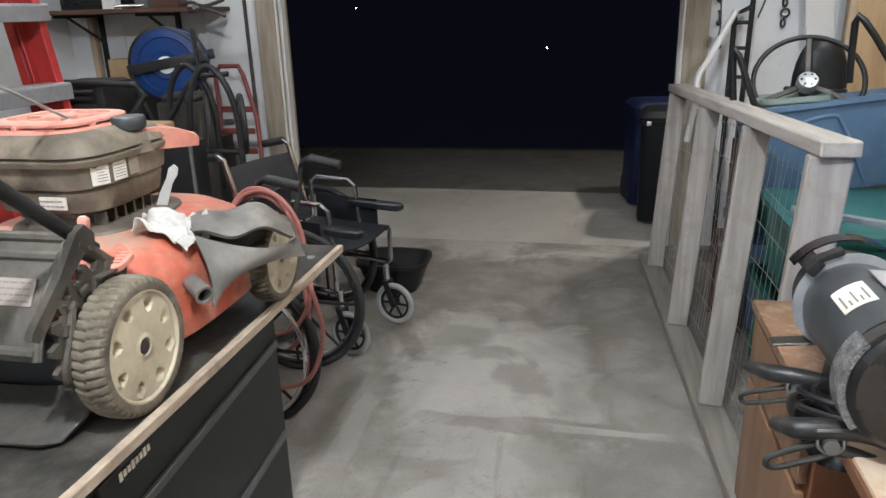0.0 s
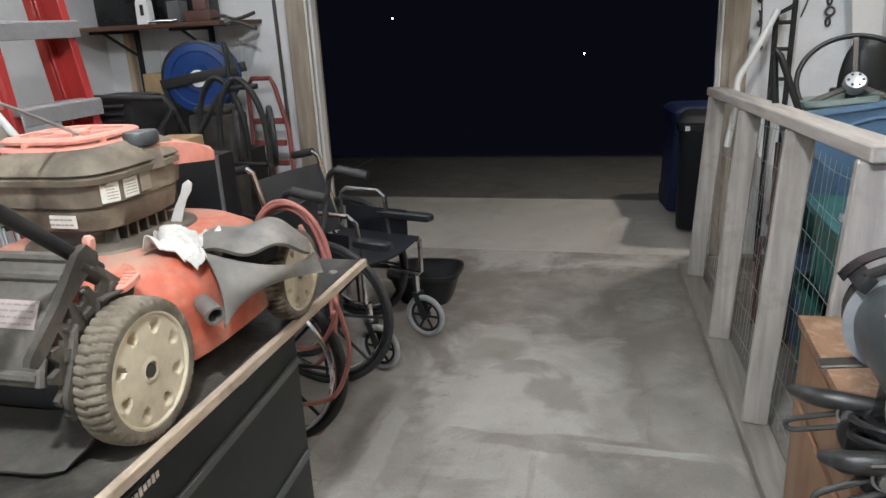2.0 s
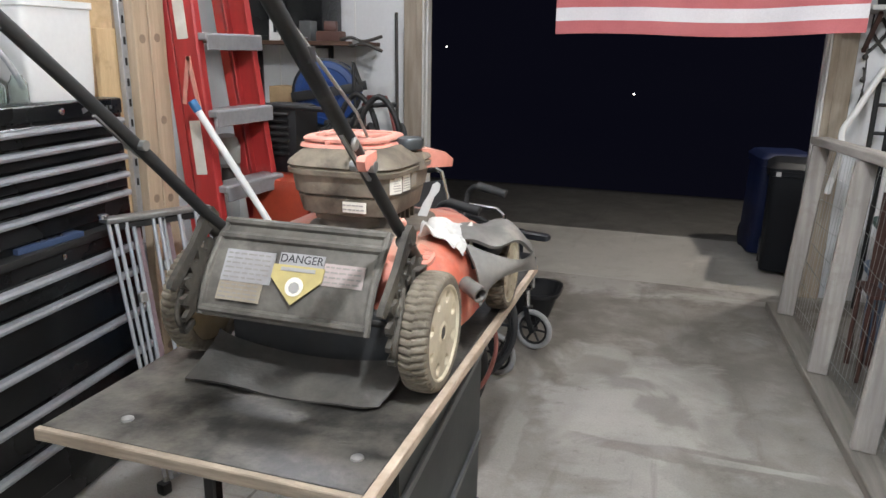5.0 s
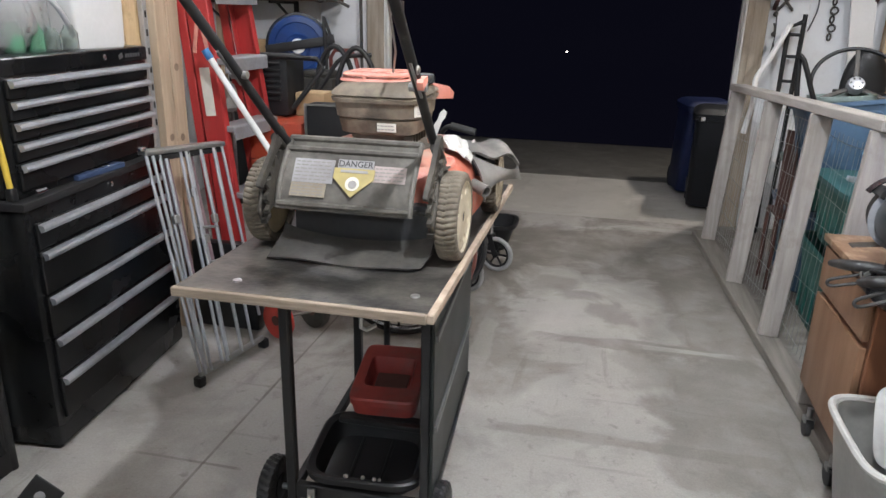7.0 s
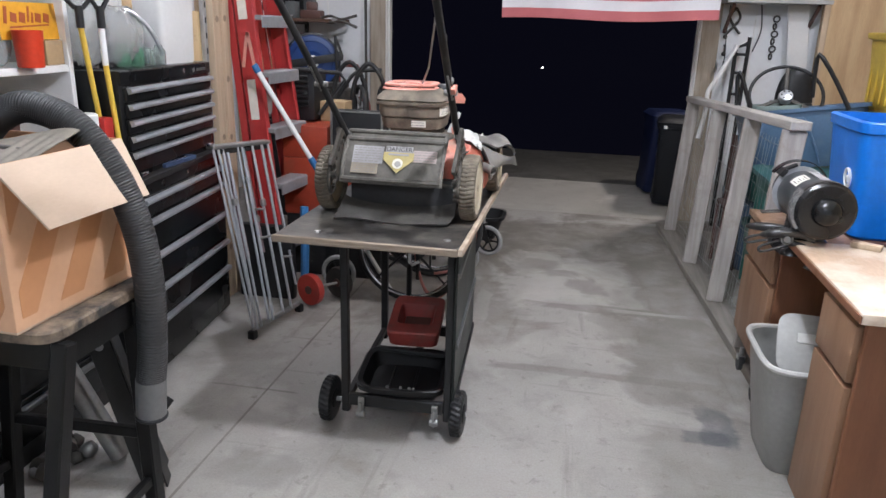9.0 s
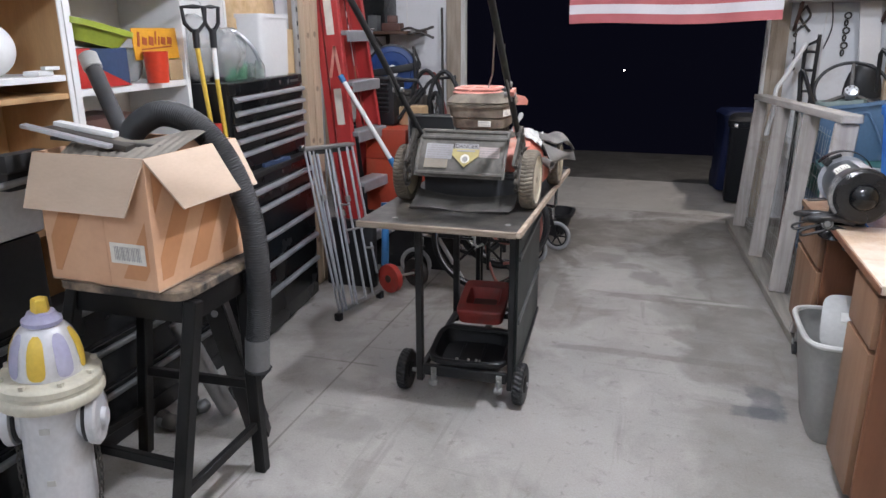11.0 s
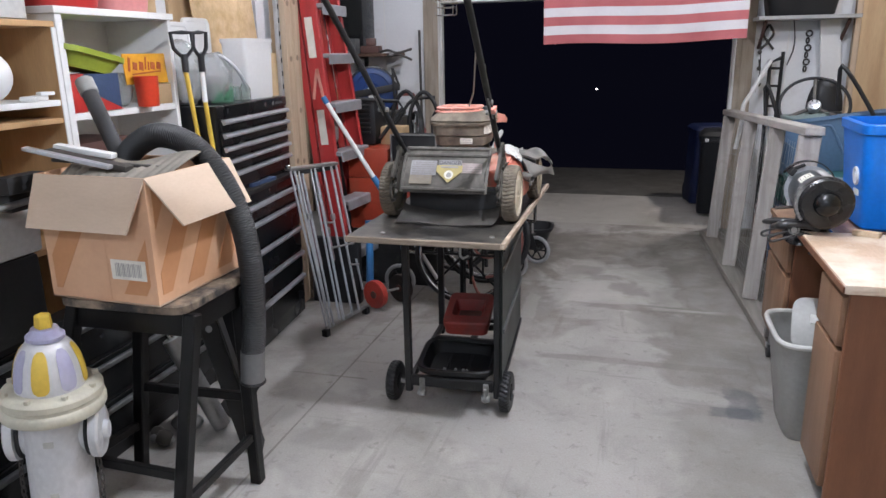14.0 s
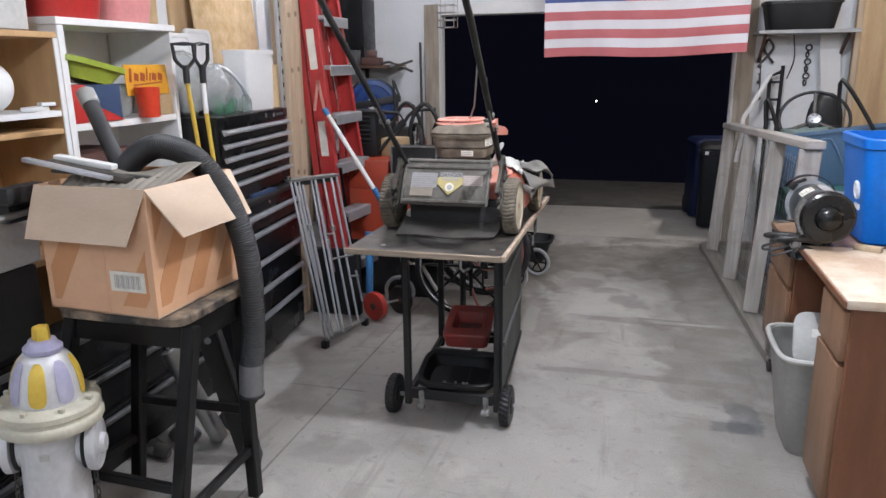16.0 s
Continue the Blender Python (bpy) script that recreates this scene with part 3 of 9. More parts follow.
def ring(bm, c, axis, R, r, seg=40, sub=10):
    """A torus."""
    q = Vector(axis).normalized().to_track_quat("Z", "Y").to_matrix()
    pts = [Vector(c) + q @ Vector((R * math.cos(2 * math.pi * i / seg), R * math.sin(2 * math.pi * i / seg), 0)) for i in range(seg)]
    return tube(bm, pts, r, sub, True)


def prism(bm, poly, depth, m):
    """A flat outline in x and y, given a depth along z, at the pose m."""
    lo = [bm.verts.new(m @ Vector((x, y, 0))) for x, y in poly]
    hi = [bm.verts.new(m @ Vector((x, y, depth))) for x, y in poly]
    k = len(poly)
    bm.faces.new(lo[::-1])
    bm.faces.new(hi)
    for i in range(k):
        bm.faces.new((lo[i], lo[(i + 1) % k], hi[(i + 1) % k], hi[i]))
    return bm


def loft(bm, rings, caps=True):
    vs = [[bm.verts.new(p) for p in rg] for rg in rings]
    for a, b in zip(vs, vs[1:]):
        k = len(a)
        for j in range(k):
            bm.faces.new((a[j], a[(j + 1) % k], b[(j + 1) % k], b[j]))
    if caps:
        bm.faces.new(vs[0][::-1])
        bm.faces.new(vs[-1])
    return bm


def rounded(cx, cy, z, rx, ry, power=4.0, n=40):
    """A rounded oblong in a level plane."""
    out = []
    for i in range(n):
        a = 2 * math.pi * i / n
        c, s = math.cos(a), math.sin(a)
        out.append(Vector((cx + rx * math.copysign(abs(c) ** (2 / power), c), cy + ry * math.copysign(abs(s) ** (2 / power), s), z)))
    return out


def sheet(bm, fn, nu, nv, thick=0.003):
    """A surface fn(u, v) with a thickness."""
    p = [[Vector(fn(i / nu, j / nv)) for j in range(nv + 1)] for i in range(nu + 1)]

    def normal(i, j):
        a = p[min(i + 1, nu)][j] - p[max(i - 1, 0)][j]
        b = p[i][min(j + 1, nv)] - p[i][max(j - 1, 0)]
        n = a.cross(b)
        return n.normalized() if n.length > 1e-9 else Vector((0, 0, 1))

    top = [[bm.verts.new(p[i][j] + normal(i, j) * thick / 2) for j in range(nv + 1)] for i in range(nu + 1)]
    low = [[bm.verts.new(p[i][j] - normal(i, j) * thick / 2) for j in range(nv + 1)] for i in range(nu + 1)]
    for i in range(nu):
        for j in range(nv):
            bm.faces.new((top[i][j], top[i + 1][j], top[i + 1][j + 1], top[i][j + 1]))
            bm.faces.new((low[i][j + 1], low[i + 1][j + 1], low[i + 1][j], low[i][j]))
    rim = [(i, 0) for i in range(nu)] + [(nu, j) for j in range(nv)] + [(i, nv) for i in range(nu, 0, -1)] + [(0, j) for j in range(nv, 0, -1)]
    for k, (i, j) in enumerate(rim):
        a, b = rim[(k + 1) % len(rim)]
        bm.faces.new((top[i][j], low[i][j], low[a][b], top[a][b]))
    return bm


def open_tub(bm, c, top, bottom, h, wall=0.006, power=6.0, n=44, rim=0.012):
    """A tub with an open top, rounded corners and a turned rim; top and bottom are half sizes."""
    x, y, z = c
    rings = [rounded(x, y, z, bottom[0] * 0.96, bottom[1] * 0.96, power, n), rounded(x, y, z + 0.01, *bottom, power, n), rounded(x, y, z + h - 0.02, *top, power, n), rounded(x, y, z + h - 0.02, top[0] + rim, top[1] + rim, power, n),
             rounded(x, y, z + h, top[0] + rim, top[1] + rim, power, n), rounded(x, y, z + h, top[0] - wall, top[1] - wall, power, n), rounded(x, y, z + 0.016, bottom[0] - wall, bottom[1] - wall, power, n)]
    return loft(bm, rings)


AX = {"x": Matrix.Rotation(radians(90), 4, "Y"), "y": Matrix.Rotation(radians(-90), 4, "X"), "z": Matrix.Identity(4)}


def word(text, size, m, mat, parent):
    """Raised letters of the built-in font, centred on m."""
    cu = bpy.data.curves.new("word", "FONT")
    cu.body, cu.size, cu.extrude, cu.align_x, cu.align_y = text, size, 0.0003, "CENTER", "CENTER"
    ob = bpy.data.objects.new("word", cu)
    me = bpy.data.meshes.new_from_object(ob)
    bm = B()
    bm.from_mesh(me)
    bm.transform(m)
    bpy.data.objects.remove(ob)
    bpy.data.meshes.remove(me)
    return part("word", bm, mat, parent, smooth=0)


def lettering(name, at, turn, w, h, rows, mat, parent, seed=1, fill=0.75):
    """Plain bars in the place of words too small to read, on a face whose x and y run with turn's axes."""
    rnd = random.Random(seed)
    m = Matrix.Translation(at) @ turn
    for k in range(rows):
        bm = B()
        x = -w / 2
        while x < w / 2 * (0.6 + 0.4 * rnd.random()):
            ln = min(w / 2 - x, w * (0.08 + 0.14 * rnd.random()))
            if ln < w * 0.02:
                break
            box(bm, (x + ln / 2, h / 2 - h * (k + 0.5) / rows, 0), (ln, h / rows * fill * 0.42, 0.0004), m=m)
            x += ln + w * 0.04
        part(name, bm, mat, parent, smooth=0)

# ---- ground, slab and shell ----
bm = B()
xs = [-400, -60, -20, -8, 0, 8, 20, 60, 400]
ys = [(-340, -0.06), (-52, -0.06), (-20, -0.06), (0, -0.06), (7.5, -0.06), (8.4, -0.16), (14, -2.0), (24, -5.5), (40, -11.0), (70, -12.0), (120, -12.0), (460, -12.0)]
gv = [[bm.verts.new((x, y, z)) for y, z in ys] for x in xs]
for i in range(len(xs) - 1):
    for j in range(len(ys) - 1):
        bm.faces.new((gv[i][j], gv[i + 1][j], gv[i + 1][j + 1], gv[i][j + 1]))
ground = new("ground", mesh_from(bm, "ground", m_ground, smooth=0))
tagged(ground, "dark gravel yard that falls away to the street at night", "ground", kind="structure")

bm = B()
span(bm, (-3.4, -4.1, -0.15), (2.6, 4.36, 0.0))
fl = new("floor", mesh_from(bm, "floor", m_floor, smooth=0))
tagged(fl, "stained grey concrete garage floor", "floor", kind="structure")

drive = thing("driveway", "pale concrete driveway slabs outside the open door", "driveway", (0, 5.5, -0.05), kind="structure")
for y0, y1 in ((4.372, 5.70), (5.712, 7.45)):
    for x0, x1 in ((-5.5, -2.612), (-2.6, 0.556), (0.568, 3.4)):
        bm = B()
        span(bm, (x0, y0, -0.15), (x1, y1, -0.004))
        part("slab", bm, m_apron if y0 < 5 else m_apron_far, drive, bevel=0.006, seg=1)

WALLS = (
    ("wall_front_left", (-3.4, 4.42, 0), (-1.87, 4.56, 2.75), m_white_wall, "white painted board wall beside the garage door"),
    ("wall_front_right", (0.60, 4.42, 0), (2.6, 4.56, 2.75), m_white_wall, "white painted board wall beside the garage door"),
    ("wall_front_header", (-1.87, 4.42, 1.93), (0.60, 4.56, 2.75), m_white_wall, "white wall above the garage door opening"),
    ("wall_left_bay", (-3.42, 2.1, 0), (-3.30, 4.42, 2.75), m_white_wall, "white painted side wall"),
    ("wall_bay_end", (-3.42, 2.45, 0), (-2.46, 2.55, 2.75), m_white_wall, "white painted return wall behind the posts"),
    ("wall_left", (-2.60, -4.1, 0), (-2.48, 2.45, 2.75), m_white_wall, "white painted side wall behind the shelves"),
    ("wall_right", (2.50, -4.1, 0), (2.62, 4.42, 2.75), m_ply, "plywood lined side wall"),
    ("wall_back", (-2.6, -4.22, 0), (2.62, -4.1, 2.75), m_white_wall, "white rear wall"),
)
for name, a, b, mat, label in WALLS:
    bm = B()
    span(bm, a, b)
    tagged(new(name, mesh_from(bm, name, mat, smooth=0)), label, "wall", kind="structure")
bm = B()
span(bm, (-3.42, -4.22, 2.75), (2.62, 4.56, 2.85))
tagged(new("ceiling", mesh_from(bm, "ceiling", m_ceiling, smooth=0)), "pale boarded garage ceiling", "ceiling", kind="structure")

# wall boards: narrow battens over the joints of the white front wall
for x in (-2.90, -2.32, 0.93):
    bm = B()
    span(bm, (x - 0.004, 4.415, 0), (x + 0.004, 4.42, 2.75))
    tagged(new("trim", mesh_from(bm, "trim", m_old_white, smooth=0)), "joint strip of the white wall", "trim", kind="structure")

# weathered wooden jambs, in two layers with a stop
for side, x0, sgn in (("left", -1.87, 1), ("right", 0.60, -1)):
    d = thing("door_jamb", "weathered wooden jamb of the garage door opening", "door jamb", (x0, 4.45, 0), kind="structure")
    for name, xa, xb, ya, yb, mt in (("casing", -0.09, 0.0, 4.385, 4.417, m_jamb), ("jamb_board", 0.0, 0.040, 4.375, 4.575, m_jamb), ("stop_strip", 0.040, 0.062, 4.43, 4.50, m_old_white), ("edge_strip", 0.040, 0.052, 4.378, 4.40, m_old_white)):
        bm = B()
        span(bm, (x0 + sgn * xa, ya, 0), (x0 + sgn * xb, yb, 1.93))
        part(name, bm, mt, d, bevel=0.003, seg=1)
d = thing("door_header", "white trim across the top of the garage door opening", "door trim", (-0.6, 4.45, 1.84), kind="structure")
bm = B()
span(bm, (-1.83, 4.376, 1.84), (0.56, 4.57, 1.93))
part("header_board", bm, m_old_white, d, bevel=0.004, seg=1)

# ---- far things in the dark street ----
bm = B()
# glowing sheet stands in for the dark distance
span(bm, (-120, 62, -14), (120, 62.4, 60))
tagged(new("backdrop", mesh_from(bm, "backdrop", m_night, smooth=0)), "faintly glowing dark blue sheet for the night beyond the street", "backdrop", kind="structure")
for x, y, z, r in ((-3.03, 46, -0.96, 0.056), (-15.1, 46, 1.66, 0.05)):
    lp = thing("street_light", "tiny bright lamp far off in the dark street", "lamp", (x, y, -11.2))
    bm = B()
    # added post, given the backdrop's glow so it blends in
    rod(bm, (x, y + 0.3, -11.4), (x, y + 0.3, z + 0.2), 0.016)
    part("post", bm, m_night, lp)
    bm = B()
    bmesh.ops.create_icosphere(bm, subdivisions=2, radius=r, matrix=Matrix.Translation((x, y, z)))
    part("lamp_head", bm, m_far_light, lp)

# ---- the work cart ----
cart = thing("work_cart", "dark steel barbecue cart with a worn black plywood top", "cart", (-0.80, 1.15, 0))
bm = B()
span(bm, (-1.150, 0.636, 0.765), (-0.566, 1.845, 0.785))
part("tabletop", bm, m_table, cart, bevel=0.002, seg=1)
bm = B()
span(bm, (-0.566, 0.624, 0.766), (-0.550, 1.848, 0.787))
part("edge_strip", bm, m_raw_edge, cart, "raw pale plywood edge", bevel=0.002, seg=1)
bm = B()
span(bm, (-1.152, 0.622, 0.764), (-0.566, 0.636, 0.786))
part("front_edge", bm, m_dirty_edge, cart, "chipped plywood front edge", bevel=0.002, seg=1)
for x, y in ((-0.615, 0.72), (-1.03, 0.70), (-0.60, 1.74), (-1.05, 1.76)):
    bm = B()
    lathe(bm, [(0.011, 0), (0.010, 0.003), (0.004, 0.005)], 12, pose(x, y, 0.785))
    part("bolt_head", bm, m_steel, cart)
LEGS = ((-0.625, 0.880), (-1.000, 0.870), (-0.668, 1.565), (-1.035, 1.52))
for x, y in LEGS:
    bm = B()
    span(bm, (x - 0.014, y - 0.014, 0.06), (x + 0.014, y + 0.014, 0.757))
    part("leg", bm, m_black_satin, cart, bevel=0.004, seg=1)
for a, b, z in ((0, 2, 0.73), (1, 3, 0.73), (0, 1, 0.735), (2, 3, 0.735), (1, 3, 0.10), (2, 3, 0.10)):
    bm = B()
    beam(bm, (*LEGS[a], z), (*LEGS[b], z), 0.022, 0.03)
    part("cross_rail", bm, m_black_satin, cart, bevel=0.003, seg=1)
d = Vector((LEGS[2][0] - LEGS[0][0], LEGS[2][1] - LEGS[0][1], 0))
ang = math.degrees(math.atan2(d.y, d.x)) - 90
side_m = pose(LEGS[0][0] + d.x / 2 + 0.018, LEGS[0][1] + d.y / 2, 0, 0, 0, ang)
L = d.length
bm = B()
box(bm, (0, 0, 0.425), (0.010, L + 0.05, 0.585), m=side_m)
panel = part("side_panel", bm, m_cart, cart, "dark green-grey sheet steel", bevel=0.003, seg=1)
for z, hh, nm, mt in ((0.705, 0.028, "upper_trim", m_black_satin), (0.615, 0.020, "trim_strip", m_cart_trim), (0.36, 0.020, "trim_strip", m_cart_trim), (0.145, 0.02, "lower_trim", m_black_satin)):
    bm = B()
    box(bm, (0.008, 0, z), (0.010, L + 0.03, hh), m=side_m)
    part(nm, bm, mt, panel, bevel=0.002, seg=1)
bm = B()
box(bm, (0.011, -0.27, 0.705), (0.004, 0.105, 0.020), m=side_m)
plate = part("maker_plate", bm, m_cart, panel, bevel=0.001, seg=1)
for k in range(8):
    bm = B()
    box(bm, (0.014, -0.305 + k * 0.0115, 0.704), (0.0014, 0.008, 0.011 if k % 3 else 0.015), m=side_m)
    part("plate_mark", bm, m_paper, panel, smooth=0)
bm = B()
box(bm, (0.012, 0.10, 0.708), (0.004, 0.05, 0.012), m=side_m)
part("latch_plate", bm, m_steel, panel, bevel=0.001, seg=1)
bm = B()
rod(bm, (-1.10, 0.90, 0.085), (-0.56, 0.90, 0.085), 0.009)
part("axle", bm, m_steel, cart)
for x in (-1.072, -0.590):
    bm = B()
    prof = [(0.035, -0.020), (0.070, -0.022), (0.082, -0.017), (0.085, -0.008), (0.0835, 0.0), (0.085, 0.008), (0.082, 0.017), (0.070, 0.022), (0.035, 0.020)]
    treaded(bm, prof, pose(x, 0.90, 0.085) @ AX["x"], 26, 0.005, 0.3)
    w = part("wheel", bm, m_black_plastic, cart)
    bm = B()
    lathe(bm, [(0.036, -0.023), (0.030, -0.026), (0.012, -0.027), (0.012, 0.027), (0.030, 0.026), (0.036, 0.023)], 24, pose(x, 0.90, 0.085) @ AX["x"])
    part("hub", bm, m_black_satin, w)
for x in (-0.935, -0.665):
    bm = B()
    box(bm, (x, 0.843, 0.10), (0.022, 0.012, 0.07))
    rod(bm, (x - 0.016, 0.836, 0.075), (x + 0.016, 0.836, 0.075), 0.014)
    rod(bm, (x, 0.830, 0.12), (x, 0.830, 0.06), 0.007)
    part("axle_clamp", bm, m_steel, cart, bevel=0.002, seg=1)
bm = B()
beam(bm, (-0.985, 0.862, 0.115), (-0.64, 0.868, 0.115), 0.022, 0.045)
part("front_rail", bm, m_black_satin, cart, bevel=0.003, seg=1)
bm = B()
beam(bm, (-0.80, 0.86, 0.10), (-0.85, 1.53, 0.10), 0.03, 0.02)
part("keel_rail", bm, m_black_satin, cart, bevel=0.003, seg=1)
bm = B()
tube(bm, [(-0.72, 0.66, 0.755), (-0.72, 0.66, 0.725), (-0.715, 0.68, 0.71), (-0.70, 0.70, 0.715)], 0.005, 8)
part("hook", bm, m_steel, cart)

# lower shelf rails, a middle strut, then the tray and the red tote that ride on the rails
for y, z in ((1.045, 0.238), (1.27, 0.246)):
    bm = B()
    beam(bm, (-0.925, y, z), (-0.63 - 0.045 * (y - 0.87) / 0.65, y, z), 0.022, 0.016)
    part("shelf_rail", bm, m_black_satin, cart, bevel=0.002, seg=1)
bm = B()
rod(bm, (-0.922, 1.50, 0.10), (-0.922, 1.50, 0.745), 0.011, seg=12)
part("strut", bm, m_black_satin, cart)
m_tilt = pose(-0.815, 1.015, 0.112, 6, 0, 4)
bm = B()
loft(bm, [rounded(0, 0, z, rx, ry, 5, 44) for z, rx, ry in ((0.0, 0.125, 0.11), (0.008, 0.132, 0.118), (0.052, 0.150, 0.134), (0.052, 0.166, 0.150), (0.072, 0.168, 0.152), (0.076, 0.162, 0.146), (0.070, 0.146, 0.130), (0.014, 0.126, 0.112))])
bm.transform(m_tilt)
tray = solo("plastic_tray", bm, m_black_plastic, "dusty black plastic tray on the cart's lower rails", "tray")
for k in range(2):
    bm = B()
    box(bm, (-0.05 + 0.09 * k, 0, 0.0165), (0.010, 0.20, 0.006), m=m_tilt)
    part("floor_rib", bm, m_black_plastic, tray, bevel=0.002, seg=1)
rnd = random.Random(31)
for k in range(5):
    bm = B()
    bmesh.ops.create_icosphere(bm, subdivisions=1, radius=0.005 + 0.003 * rnd.random(), matrix=m_tilt @ pose(-0.06 + 0.15 * rnd.random(), -0.137 + 0.006 * rnd.random(), 0.077))
    part("grit", bm, m_bin_grey, tray)
m_tilt = pose(-0.81, 1.185, 0.272, 10, 0, 5)
bm = B()
loft(bm, [rounded(0, 0, z, rx, ry, 9, 44) for z, rx, ry in ((0.0, 0.090, 0.122), (0.005, 0.094, 0.127), (0.040, 0.098, 0.132), (0.042, 0.101, 0.135), (0.062, 0.102, 0.136), (0.068, 0.098, 0.132), (0.068, 0.070, 0.072), (0.050, 0.064, 0.064), (0.016, 0.058, 0.058))])
bm.transform(m_tilt)
redbox = solo("tool_tote", bm, m_tote_red, "dusty red plastic tote riding on the cart's shelf rails", "tote")
bm = B()
box(bm, (0.0, 0.0, 0.020), (0.100, 0.100, 0.008), m=m_tilt)
part("insert", bm, m_brown_thing, redbox, bevel=0.003, seg=1)

# ---- the lawn mower on the cart ----
MO = Vector((-0.815, 0.96, 0.785))
mower = thing("lawn_mower", "dusty old red push lawn mower with a grey engine cover", "lawn mower", tuple(MO), world=False)


def mower_wheel(x, y, r, w, sgn):
    m = pose(x, y, r) @ AX["x"]
    bm = B()
    e = w / 2
    treaded(bm, [(r * 0.785, e * 0.55 * -1), (r * 0.80, -e * 0.96), (r * 0.86, -e), (r * 0.92, -e * 0.97), (r * 0.965, -e * 0.86), (r * 0.988, -e * 0.66), (r, -e * 0.3), (r, -e * 0.04), (r, e * 0.04), (r, e * 0.3), (r * 0.988, e * 0.66), (r * 0.965, e * 0.86), (r * 0.92, e * 0.97), (r * 0.86, e), (r * 0.80, e * 0.96), (r * 0.785, e * 0.55)], m, 46, 0.0042, 0.42, 14, 5.0, 0.25)
    wh = part("wheel", bm, m_mower_tyre, mower, "dusty brown treaded tyre", smooth=28)
    # dished hub with eight scoops near its edge
    bm = B()
    q = e * 0.80
    rows, cols = 26, 144
    grid = []
    for i in range(rows + 1):
        t = 0.10 + 0.70 * i / rows
        line = []
        for j in range(cols):
            a = 2 * math.pi * j / cols
            z = q
            if t > 0.765:
                z = q + 0.004
            if 0.17 > t:
                z = q + 0.002
            if t < 0.125:
                z = q - 0.010
            d = abs(((a / (2 * math.pi) * 8) % 1) - 0.5) / 8 * 2 * math.pi * t
            hole = ((t - 0.615) / 0.118) ** 2 + (d / (0.062 + 0.20 * (t - 0.50))) ** 2
            if hole < 1:
                z -= 0.019 * (1 - hole) ** 0.4 * (1.25 - 1.6 * (t - 0.50) / 0.23)
            line.append(bm.verts.new(m @ Vector((r * t * math.cos(a), r * t * math.sin(a), sgn * z))))
        grid.append(line)
    for a_, b_ in zip(grid, grid[1:]):
        for j in range(cols):
            bm.faces.new((a_[j], a_[(j + 1) % cols], b_[(j + 1) % cols], b_[j]))
    lathe(bm, [(r * 0.80, sgn * (q + 0.004)), (r * 0.80, -sgn * q * 0.6), (r * 0.10, -sgn * q * 0.6)], 48, m, caps=False)
    part("hub", bm, m_cream, wh, "cream plastic hub", smooth=45)
    bm = B()
    rod(bm, m @ Vector((0, 0, sgn * (q - 0.02))), m @ Vector((0, 0, sgn * (q + 0.001))), r * 0.10, seg=16)
    part("axle_bolt", bm, m_iron, wh)


mower_wheel(0.226, 0.030, 0.112, 0.056, 1)
mower_wheel(-0.274, 0.050, 0.112, 0.056, -1)
mower_wheel(0.245, 0.505, 0.096, 0.050, 1)
mower_wheel(-0.235, 0.505, 0.098, 0.050, -1)
bm = B()
rod(bm, (-0.274, 0.05, 0.112), (0.226, 0.03, 0.112), 0.008)
part("axle", bm, m_iron, mower)
bm = B()
rod(bm, (-0.235, 0.505, 0.098), (0.235, 0.505, 0.098), 0.008)
part("axle", bm, m_iron, mower)
# deck: an open shell with a rounded nose
bm = B()
loft(bm, [rounded(-0.008, 0.315, z, rx, ry, p, 56) for z, rx, ry, p in ((0.055, 0.240, 0.262, 3.2), (0.060, 0.246, 0.268, 3.2), (0.12, 0.247, 0.268, 3.2), (0.175, 0.240, 0.262, 3.2), (0.210, 0.222, 0.245, 3.0), (0.229, 0.190, 0.215, 2.8), (0.236, 0.15, 0.17, 2.6), (0.238, 0.10, 0.13, 2.6))])
deck = part("deck", bm, m_deck_red, mower, "scuffed red steel deck with dusty patches")
bm = B()
loft(bm, [rounded(-0.01, 0.315, z, rx, ry, p, 48) for z, rx, ry, p in ((0.230, 0.13, 0.15, 3), (0.242, 0.125, 0.145, 3), (0.245, 0.10, 0.12, 3))])
part("deck_plate", bm, m_engine, deck)
# engine, on its own place on the deck
ENGINE = Matrix.Translation((-0.036, 0.062, 0.0)) @ Matrix.Diagonal((0.835, 1.0, 1.0, 1.0))


def epart(name, bm, *rest, **more):
    bm.transform(ENGINE)
    return part(name, bm, *rest, **more)


bm = B()
loft(bm, [rounded(0.0, 0.25, z, rx, ry, 3.5, 36) for z, rx, ry in ((0.205, 0.085, 0.10), (0.225, 0.095, 0.11), (0.228, 0.075, 0.09), (0.242, 0.075, 0.09), (0.245, 0.092, 0.108), (0.258, 0.088, 0.104), (0.260, 0.10, 0.112), (0.272, 0.10, 0.112))])
eng = epart("engine_block", bm, m_engine, mower, "greasy finned engine block")
for k in range(6):
    bm = B()
    box(bm, (0.105, 0.17 + 0.028 * k, 0.245), (0.03, 0.006, 0.045))
    epart("cooling_fin", bm, m_engine, eng)
bm = B()
